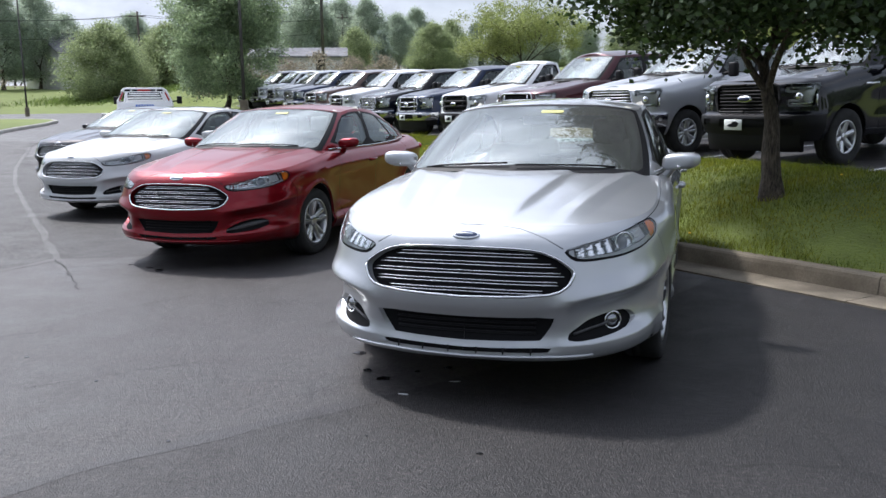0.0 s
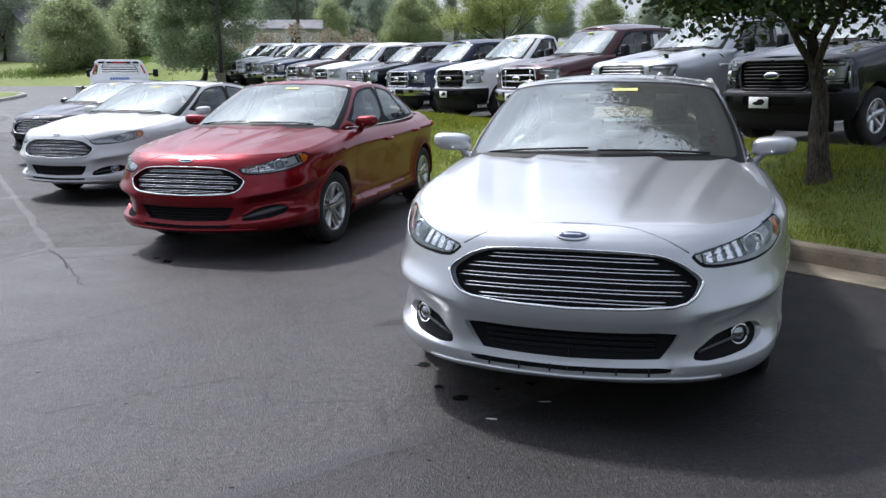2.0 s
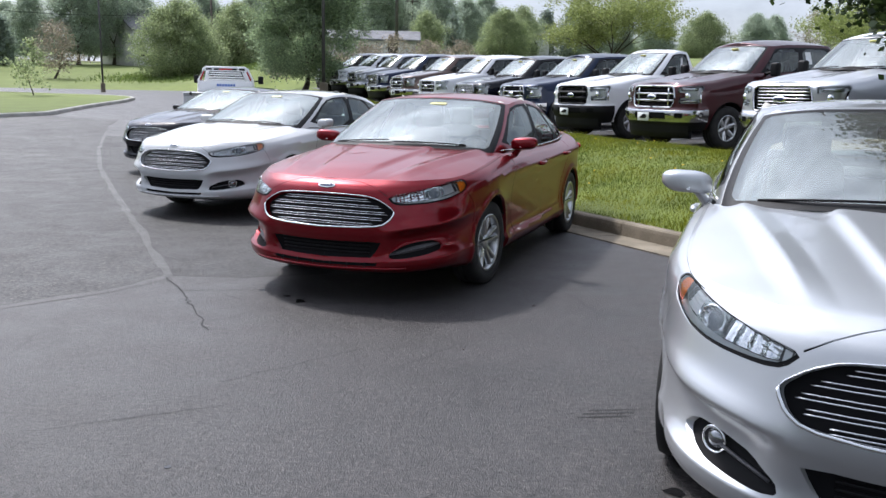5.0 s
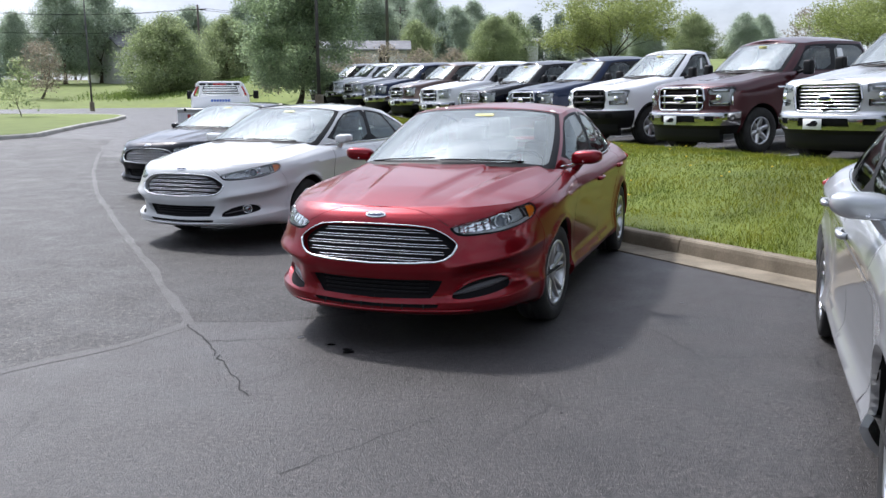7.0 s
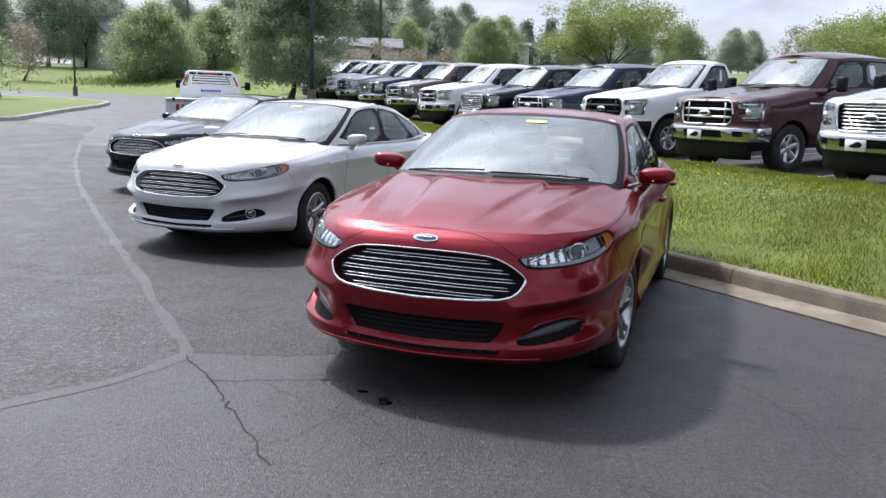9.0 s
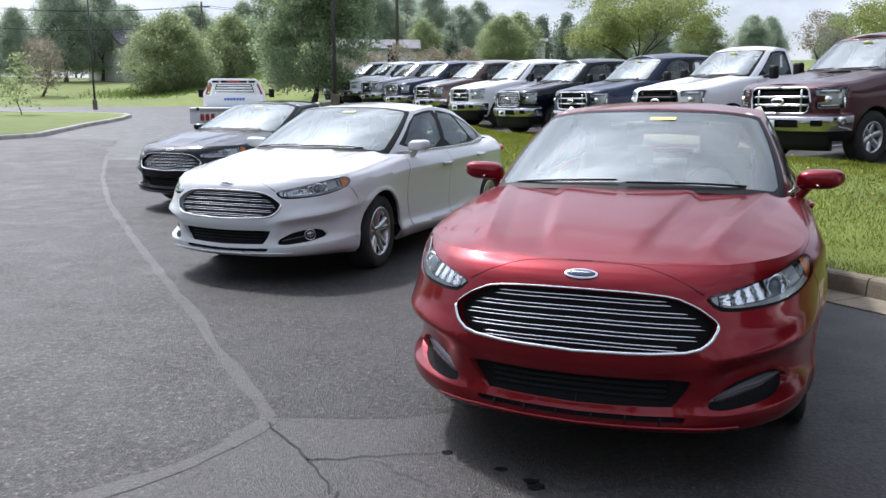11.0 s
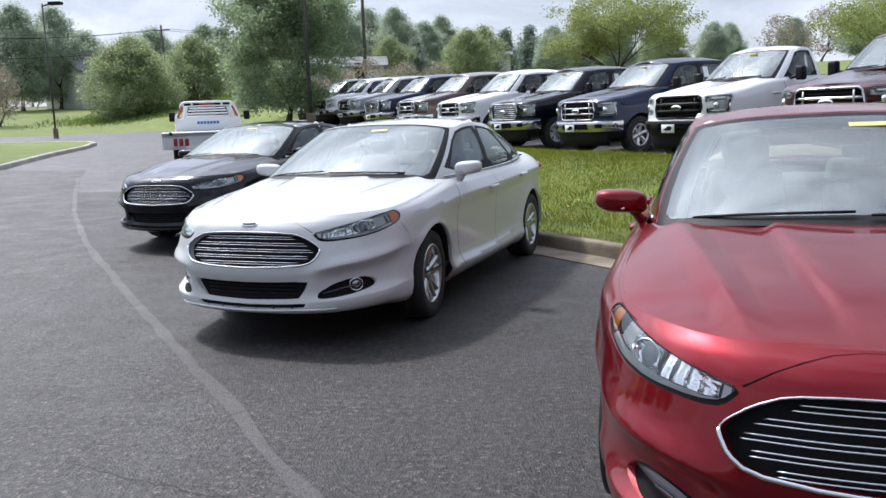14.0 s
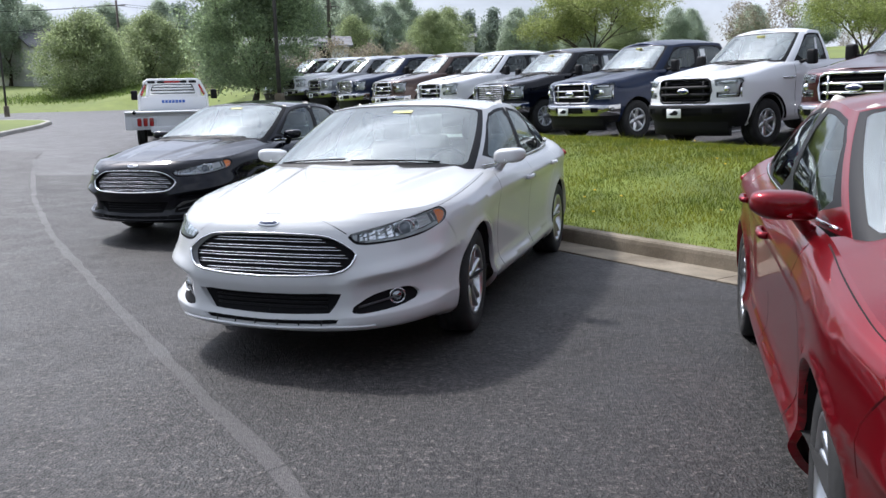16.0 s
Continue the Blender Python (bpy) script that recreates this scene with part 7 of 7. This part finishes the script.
def wood(kind, x, y, scale=1.0, turn=0.0):
    k = KINDS[kind]
    m = Matrix.Translation((x, y, land(x, y) - 0.1)) @ Matrix.Rotation(turn, 4, "Z")
    if k[12] is None:
        ob = make_tree(k[0], x, y, k[1], k[2], k[3], k[4], k[5], k[6], k[7], k[8], k[9], k[10], 0.55, 2, 0.55, k[11], 5, n_clump=330)
        k[12] = ob
    else:
        ob = copy_thing(k[12], m)
    ob.matrix_basis = m @ Matrix.Scale(scale, 4)
    tagged(ob, group="far woods")
    return ob


rw = random.Random(77)
# placed stands: bearing in degrees left of straight ahead, distance, kind, scale
STANDS = [(24.5, 100, 2, 0.95), (21.0, 108, 2, 0.92), (30.5, 128, 1, 1.05), (28.5, 132, 1, 1.0), (33.0, 126, 1, 0.72), (27.0, 136, 0, 0.95), (36.0, 110, 0, 0.52), (38.5, 96, 4, 0.8), (41.0, 104, 0, 0.45),
          (31.8, 96, 4, 0.62), (34.5, 118, 3, 0.7), (19.0, 140, 3, 1.1), (23.0, 150, 0, 1.05), (20.0, 165, 1, 0.95), (17.0, 160, 0, 1.0), (17.5, 118, 5, 0.8),
          (12.0, 150, 0, 1.15), (10.0, 158, 0, 1.1), (8.2, 150, 1, 0.95), (13.8, 165, 1, 0.9), (6.2, 165, 0, 0.95), (9.0, 115, 5, 0.85), (7.2, 118, 3, 0.65), (3.8, 130, 2, 0.8), (2.6, 140, 5, 1.1), (1.0, 170, 3, 1.0), (-0.6, 175, 3, 1.1), (-2.0, 165, 0, 0.8),
          (5.0, 185, 1, 0.95), (11.0, 190, 1, 1.0), (-3.5, 180, 0, 0.9), (-6.0, 170, 0, 0.85), (-9.0, 175, 2, 1.1), (-12.0, 180, 0, 0.75), (-15.5, 150, 4, 0.85), (-18.0, 165, 4, 0.95), (-20.0, 160, 0, 0.75), (-22.5, 150, 4, 0.8), (-25.0, 150, 0, 0.8), (-28.0, 155, 0, 0.9)]
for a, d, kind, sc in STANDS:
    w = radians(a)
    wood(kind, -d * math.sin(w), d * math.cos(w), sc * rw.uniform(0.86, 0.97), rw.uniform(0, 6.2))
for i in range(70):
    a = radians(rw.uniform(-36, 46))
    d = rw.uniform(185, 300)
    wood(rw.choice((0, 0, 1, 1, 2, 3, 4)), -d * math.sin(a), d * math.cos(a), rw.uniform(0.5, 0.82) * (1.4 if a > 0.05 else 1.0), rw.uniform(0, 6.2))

# unseen trees added round the lot behind the walk, to darken reflections
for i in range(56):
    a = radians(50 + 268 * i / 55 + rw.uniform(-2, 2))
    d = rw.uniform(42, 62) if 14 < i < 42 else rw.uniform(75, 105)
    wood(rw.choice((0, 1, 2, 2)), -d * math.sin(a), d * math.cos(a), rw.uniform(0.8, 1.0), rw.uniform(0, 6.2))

# budding shrubs at the far end of the row
for i, (x, y, sc) in enumerate(((-17.5, 62, 1.0), (-15.2, 64, 0.9), (-13.0, 66, 1.05), (-10.8, 68, 0.9), (-19.6, 60, 0.8), (-8.4, 70, 0.9))):
    rs = np.random.default_rng(90 + i)
    sh = empty("shrub", pose(x, y, land(x, y) - 0.05))
    v, f, tips = branch_mesh(rs, 2.2 * sc, 0.3, 1.1, 2, 0.05, 7)
    part("stem", quick_mesh("stem", [tuple(q) for q in v], f, BARK), BARK, sh)
    lv, lf = leaf_cloud(rs, clumps(rs, 60, 1.9 * sc, 0.3, 2.4 * sc, dome_shape), 2200, (0.25, 0.25, 0.2), 0.14)
    part("crown", quick_mesh("crown", lv, lf, LEAF_BROWN), LEAF_BROWN, sh)
    tagged(sh, "brownish budding shrub at the lot's edge", "shrub", "shrubs at the edge of the lot")

# grass blades on the verge
GRASS = leaf_mat("grass_blades", (0.084, 0.104, 0.007), (0.190, 0.212, 0.018), 0.46, 1.6)
LUSH = leaf_mat("tall_grass", (0.085, 0.130, 0.030), (0.160, 0.220, 0.055), 0.45)


def blades(name, count, place, tall, wide, material, seed, label):
    rs = np.random.default_rng(seed)
    base = np.array([place(rs) for _ in range(count)])
    zz = np.array([land(x, y) for x, y in base])
    w = rs.uniform(0, 2 * math.pi, count)
    patch = np.array([0.75 + 0.7 * noise.noise(Vector((x * 0.6, y * 0.6, 1.0))) for x, y in base])
    h = tall * rs.uniform(0.5, 1.3, count) * np.clip(patch, 0.45, 1.5)
    bend = rs.normal(0, 0.45, (count, 2)) * h[:, None]
    d = np.stack([np.cos(w), np.sin(w)], 1) * wide * rs.uniform(0.6, 1.3, count)[:, None]
    p0 = np.column_stack([base - d, zz - 0.01])
    p1 = np.column_stack([base + d, zz - 0.01])
    p2 = np.column_stack([base + bend, zz + h])
    v = np.stack([p0, p1, p2], 1).reshape(-1, 3)
    ob = new(name, quick_mesh(name, v, np.arange(count * 3).reshape(-1, 3), material))
    return tagged(ob, label, "grass", kind="stuff")


def on_verge(rs):
    while True:
        s = rs.uniform(0, 1) ** 1.15 * 36 - 2
        lo, hi = kerb_n(s) + 0.56, max(upper_n(s), kerb_n(s) + 1.6) + 0.05
        n = rs.uniform(lo, hi)
        if rs.uniform(0, 1) < (hi - lo) / 6:
            return sn(s, n)


def at_edge(rs):
    s = rs.uniform(2, 36)
    return sn(s, max(upper_n(s), kerb_n(s) + 1.6) + rs.normal(0, 0.10))


blades("grass", 260000, on_verge, 0.060, 0.0050, GRASS, 3, "thick bright green grass on the verge")
blades("grass_tufts", 16000, on_verge, 0.115, 0.0045, GRASS, 5, "longer grass tufts scattered over the verge")
blades("tall_grass", 3500, at_edge, 0.17, 0.004, GRASS, 4, "seeding grass stems along the upper lot's edge")


def in_field(rs):
    t = rs.uniform(0, 1)
    return (-46 + 26 * t + rs.normal(0, 2.0), 92 + 6 * t + rs.normal(0, 5.0))


blades("tall_grass", 26000, in_field, 0.38, 0.05, LUSH, 6, "uncut taller grass in the field")
DANDELION = mat("dandelion_yellow", (0.80, 0.52, 0.02), 0.7)
rs = np.random.default_rng(8)
for i in range(70):
    x, y = on_verge(rs)
    bm = bmesh.new()
    bmesh.ops.create_uvsphere(bm, u_segments=7, v_segments=4, radius=0.016)
    bmesh.ops.scale(bm, vec=(1, 1, 0.5), verts=bm.verts)
    if i == 0:
        head = bpy.data.meshes.new("dandelion")
        bm.to_mesh(head)
        head.materials.append(DANDELION)
    bm.free()
    ob = new("dandelion", head)
    ob.location = (x, y, land(x, y) + 0.055)
    tagged(ob, "yellow dandelion head in the grass", "flower", "dandelions on the verge")

# ---------------------------------------------------------------- poles, houses, flatbed truck
POLE = two_tone("pole_steel", (0.055, 0.05, 0.048), (0.095, 0.088, 0.082), 2.0, 20.0, 0.6, 0.1, 0.003)
WOODPOLE = two_tone("weathered_pole", (0.07, 0.055, 0.045), (0.14, 0.115, 0.095), 2.0, 30.0, 0.9, 0.4, 0.01)
BRICK = two_tone("brick_wall", (0.20, 0.075, 0.05), (0.30, 0.13, 0.09), 1.0, 9.0, 0.9, 0.2, 0.01)
SIDING = two_tone("white_siding", (0.55, 0.55, 0.53), (0.74, 0.74, 0.72), 0.7, 6.0, 0.7, 0.1, 0.01)
SHINGLE = two_tone("grey_shingles", (0.14, 0.14, 0.15), (0.24, 0.24, 0.25), 1.0, 7.0, 0.9, 0.3, 0.02)
WHITE_STEEL = paint("white_truck_steel", (0.74, 0.75, 0.76), 0.0, 0.6, 0.45)
BLUE_MARK = mat("blue_lettering_block", (0.02, 0.10, 0.42), 0.4)
STALL = mat("stall_paint", (0.62, 0.62, 0.60), 0.8)


def lamp_pole(name, x, y, height, r0, heads, label, material):
    z = land(x, y)
    p = empty(name, pose(x, y, z))
    part("pole", tube_mesh("pole", [(0, 0, 0), (0, 0, height * 0.5), (0, 0, height)], [r0, r0 * 0.85, r0 * 0.7], 12), material, p)
    part("base", lathe_mesh("base", [(0.0, 0.62), (r0 * 2.2, 0.6), (r0 * 2.4, 0.5), (r0 * 2.4, -0.1)], 16, "z"), CONCRETE, p)
    for s in heads:
        part("arm", tube_mesh("arm", [(0, 0, height - 0.15), (s * 0.5, 0, height - 0.05)], 0.05, 8), material, p)
        part("lamp_head", soft_box((0.75, 0.42, 0.18), (s * 0.8, 0, height - 0.03), 0.05, 2), BLACK_TRIM, p)
    return tagged(p, label, "lamp pole")


lamp_pole("lamp_pole", -11.6, 41.0, 10.5, 0.085, (1, -1), "dark steel lamp pole beside the pear tree", POLE)
lamp_pole("lamp_pole", -15.6, 80.5, 15.0, 0.16, (1, -1), "tall dark lamp pole beyond the row of pickups", POLE)
lamp_pole("lamp_pole", -29.8, 53.7, 7.7, 0.06, (1,), "slim dark lamp pole on the grass island", POLE)


def utility_pole(x, y, h):
    p = empty("utility_pole", pose(x, y, land(x, y)))
    part("pole", tube_mesh("pole", [(0, 0, -0.2), (0, 0, h)], [0.17, 0.12], 10), WOODPOLE, p)
    part("crossarm", soft_box((2.2, 0.12, 0.12), (0, 0, h - 0.6), 0.02, 1), WOODPOLE, p)
    return tagged(p, "weathered wooden utility pole with crossarm", "utility pole", "utility poles")


ENDS = [(-72.0, 92.0), (-45.0, 108.0), (-26.0, 150.0)]
tops = []
for x, y in ENDS:
    utility_pole(x, y, 9.5)
    tops.append((x, y, land(x, y)))
for (x0, y0, z0), (x1, y1, z1) in zip(tops, tops[1:]):
    for k, (dx, h) in enumerate(((-1.0, 9.0), (1.0, 9.0), (0.0, 6.8))):
        ln = [(x0 + (x1 - x0) * t + dx, y0 + (y1 - y0) * t, z0 + (z1 - z0) * t + h - 4 * 0.9 * t * (1 - t)) for t in np.linspace(0, 1, 24)]
        w = part("power_line", tube_mesh("power_line", ln, 0.022, 4), GRILLE_BLACK, None)
        tagged(w, "thin dark overhead power line", "cable", "power lines")


def house(x, y, turn, wide, deep, wall_h, roof_h, wall_m, label, chimney=False, porch=False):
    z = land(x, y)
    h = empty("house", pose(x, y, z, 0, 0, turn))
    part("wall", soft_box((wide, deep, wall_h + 0.6), (0, 0, wall_h / 2 - 0.3), 0.02, 1), wall_m, h)
    o = 0.45
    v = [(-wide / 2 - o, -deep / 2 - o, wall_h - 0.1), (wide / 2 + o, -deep / 2 - o, wall_h - 0.1), (wide / 2 + o, deep / 2 + o, wall_h - 0.1), (-wide / 2 - o, deep / 2 + o, wall_h - 0.1),
         (-wide / 2 - o, 0, wall_h + roof_h), (wide / 2 + o, 0, wall_h + roof_h)]
    v += [(a, b, c + 0.18) for a, b, c in v]
    f = [(0, 1, 5, 4), (2, 3, 4, 5), (6, 10, 11, 7), (8, 11, 10, 9), (0, 6, 7, 1), (2, 8, 9, 3), (0, 4, 10, 6), (4, 3, 9, 10), (1, 7, 11, 5), (5, 11, 8, 2)]
    roof = part("roof", mesh_of("roof", v, f, shade=False), SHINGLE, h)
    for s in (-1, 1):
        g = [(s * wide / 2, -deep / 2, wall_h - 0.1), (s * wide / 2, deep / 2, wall_h - 0.1), (s * wide / 2, 0, wall_h + roof_h - 0.1)]
        g += [(a - s * 0.15, b, c) for a, b, c in g]
        part("gable", mesh_of("gable", g, [(0, 1, 2), (3, 5, 4), (0, 3, 4, 1), (1, 4, 5, 2), (2, 5, 3, 0)], shade=False), wall_m, h)
    if chimney:
        part("chimney", soft_box((0.9, 0.7, 2.2), (wide * 0.3, 0.3, wall_h + roof_h), 0.02, 1), BRICK, roof)
    m = max(2, int(wide / 3.2))
    for i in range(m):
        cx = -wide / 2 + wide * (i + 0.5) / m
        if i == m // 2:
            part("door", soft_box((1.0, 0.10, 2.05), (cx, -deep / 2 - 0.03, 1.05), 0.02, 1), BLACK_TRIM, h)
            continue
        wdw = part("window", soft_box((1.3, 0.12, 1.25), (cx, -deep / 2 - 0.02, 1.6), 0.02, 1), SIDING, h)
        part("pane", soft_box((1.1, 0.06, 1.05), (cx, -deep / 2 - 0.07, 1.6), 0.01, 1), GLASS_DARK, wdw)
    return tagged(h, label, "house")


house(-54.5, 152.0, 20, 13.0, 8.0, 2.7, 1.7, BRICK, "low brick house with grey roof and chimney among trees", True)
house(-61.0, 118.5, 60, 6.0, 8.5, 4.6, 3.0, SIDING, "white gabled house half hidden by trees")
house(-24.5, 150.0, 8, 9.0, 8.0, 2.8, 1.8, BRICK, "red brick house with grey roof behind the pickups")
house(-7.0, 152.0, 0, 9.5, 8.0, 3.2, 0.7, SIDING, "white low-roofed house behind the pickups")
house(-20.5, 92.0, 10, 9.5, 7.0, 1.7, 1.0, SIDING, "grey-roofed low house behind the shrubs")
house(-84.0, 112.0, 25, 11.0, 8.0, 2.8, 1.6, SIDING, "pale low house at the edge of the field")

# stall lines on the upper lot
bx, by = math.sin(radians(HEAD)), math.cos(radians(HEAD))
for i in range(len(STAND) + 1):
    if i == 0:
        x, y = STAND[0][0] + 0.8, STAND[0][1] - 1.45
    elif i < len(STAND):
        x, y = (STAND[i - 1][0] + STAND[i][0]) / 2, (STAND[i - 1][1] + STAND[i][1]) / 2
    else:
        x, y = STAND[-1][0] - 0.8, STAND[-1][1] + 1.5
    ln = [(x - 0.1 * bx + bx * t, y - 0.1 * by + by * t) for t in (0, 5.2)]
    band("stall_line", ln, 0.10, 0.012, STALL, "white painted stall line on the upper lot", 0.1)


def flatbed(x, y, turn):
    z = land(x, y)
    t = empty("flatbed_truck", pose(x, y, z + 0.005, 0, 0, turn))
    # local: +y ahead, tail at y = 0
    deck = part("deck", soft_box((2.44, 2.75, 0.13), (0, 1.375, 0.93), 0.02, 2), WHITE_STEEL, t)
    part("tail_skirt", soft_box((2.44, 0.06, 0.42), (0, 0.05, 0.70), 0.02, 2), WHITE_STEEL, t)
    part("bumper", soft_box((1.1, 0.10, 0.16), (0, -0.03, 0.50), 0.02, 2), WHITE_STEEL, t)
    part("step", soft_box((2.42, 0.16, 0.05), (0, -0.06, 0.965), 0.015, 1), WHITE_STEEL, t)
    for s in (-1, 1):
        box = part("light_box", soft_box((0.66, 0.04, 0.30), (s * 0.70, 0.005, 0.70), 0.02, 2), WHITE_STEEL, t)
        for k in range(3):
            part("tail_lamp", soft_box((0.11, 0.03, 0.22), (s * (0.52 + 0.16 * k), -0.02, 0.70), 0.03, 3), RED_LENS, box)
        part("eye_hole", lathe_mesh("eye_hole", [(0.0, -0.005), (0.05, -0.005), (0.05, 0.0)], 16, "z"), GRILLE_BLACK, t).matrix_basis = pose(s * 0.95, -0.145, 0.955, 90)
        part("side_board", soft_box((0.05, 2.6, 0.22), (s * 1.04, 1.4, 0.86), 0.015, 1), WHITE_STEEL, t)
        for wy in (0.95,):
            wheel("wheel", 0.39, 0.22, 0.24, 6, steer(s * 0.86, wy, 0.39, s, 0), t, twin=False)
        wheel("wheel", 0.39, 0.22, 0.24, 6, steer(s * 0.86, 4.75, 0.39, s, 0), t, twin=False)
        mir = part("door_mirror", soft_box((0.20, 0.10, 0.30), (s * 1.22, 3.95, 1.48), 0.04, 2), BLACK_TRIM, t)
        part("mirror_arm", tube_mesh("mirror_arm", [(s * 0.9, 3.95, 1.42), (s * 1.15, 3.95, 1.45)], 0.03, 6), BLACK_TRIM, mir)
    # headboard: lower plate, uprights, cross bars
    part("headboard", soft_box((2.0, 0.06, 0.42), (0, 2.62, 1.20), 0.02, 1), WHITE_STEEL, t)
    rack = part("rack_frame", tube_mesh("rack_frame", [(-1.0, 2.62, 1.0), (-0.98, 2.62, 1.45), (-0.80, 2.62, 1.84), (-0.72, 2.62, 1.90), (0.72, 2.62, 1.90), (0.80, 2.62, 1.84), (0.98, 2.62, 1.45), (1.0, 2.62, 1.0)], 0.05, 8), WHITE_STEEL, t)
    part("top_board", soft_box((1.55, 0.05, 0.13), (0, 2.60, 1.84), 0.02, 2), WHITE_STEEL, rack)
    for x0, w_, m_ in ((-0.60, 0.22, GRILLE_BLACK), (-0.33, 0.20, GRILLE_BLACK), (0.33, 0.20, GRILLE_BLACK), (0.60, 0.22, GRILLE_BLACK), (0.0, 0.46, RED_LENS)):
        part("marker_lamp", soft_box((w_, 0.03, 0.07), (x0, 2.565, 1.845), 0.02, 2), m_, rack)
    for h, w_ in ((1.46, 1.35), (1.55, 1.28), (1.64, 1.2), (1.72, 1.12)):
        part("cross_bar", soft_box((w_, 0.04, 0.045), (0, 2.62, h), 0.01, 1), WHITE_STEEL, rack)
    for s in (-1, 1):
        part("red_strip", tube_mesh("red_strip", [(s * 0.92, 2.58, 1.45), (s * 0.78, 2.58, 1.76)], 0.035, 6), RED_LENS, rack)
        part("upright", tube_mesh("upright", [(s * 0.74, 2.62, 1.40), (s * 0.60, 2.62, 1.80)], 0.03, 6), WHITE_STEEL, rack)
    for k in range(7):
        part("maker_mark", soft_box((0.075, 0.012, 0.085), (-0.30 + 0.10 * k, 2.585, 1.26), 0.004, 1), BLUE_MARK, t)
    # cab ahead of the rack
    cab = soft_box((1.85, 2.1, 0.75), (0, 3.95, 1.05), 0.12, 3)
    part("cab", cab, WHITE_STEEL, t)
    top = soft_box((1.72, 1.7, 0.62), (0, 3.75, 1.62), 0.14, 3, (0.86, 0.82))
    part("cab_roof", top, WHITE_STEEL, t)
    part("rear_window", soft_box((1.3, 0.03, 0.38), (0, 2.95, 1.60), 0.01, 1), GLASS_DARK, t)
    part("bonnet", soft_box((1.75, 1.25, 0.55), (0, 5.2, 0.98), 0.14, 3), WHITE_STEEL, t)
    part("chassis", soft_box((0.9, 5.2, 0.22), (0, 2.8, 0.55), 0.03, 1), UNDER, t)
    return tagged(t, "white flatbed service truck with slatted headboard on asphalt", "truck")


flatbed(-12.3, 30.2, 17)
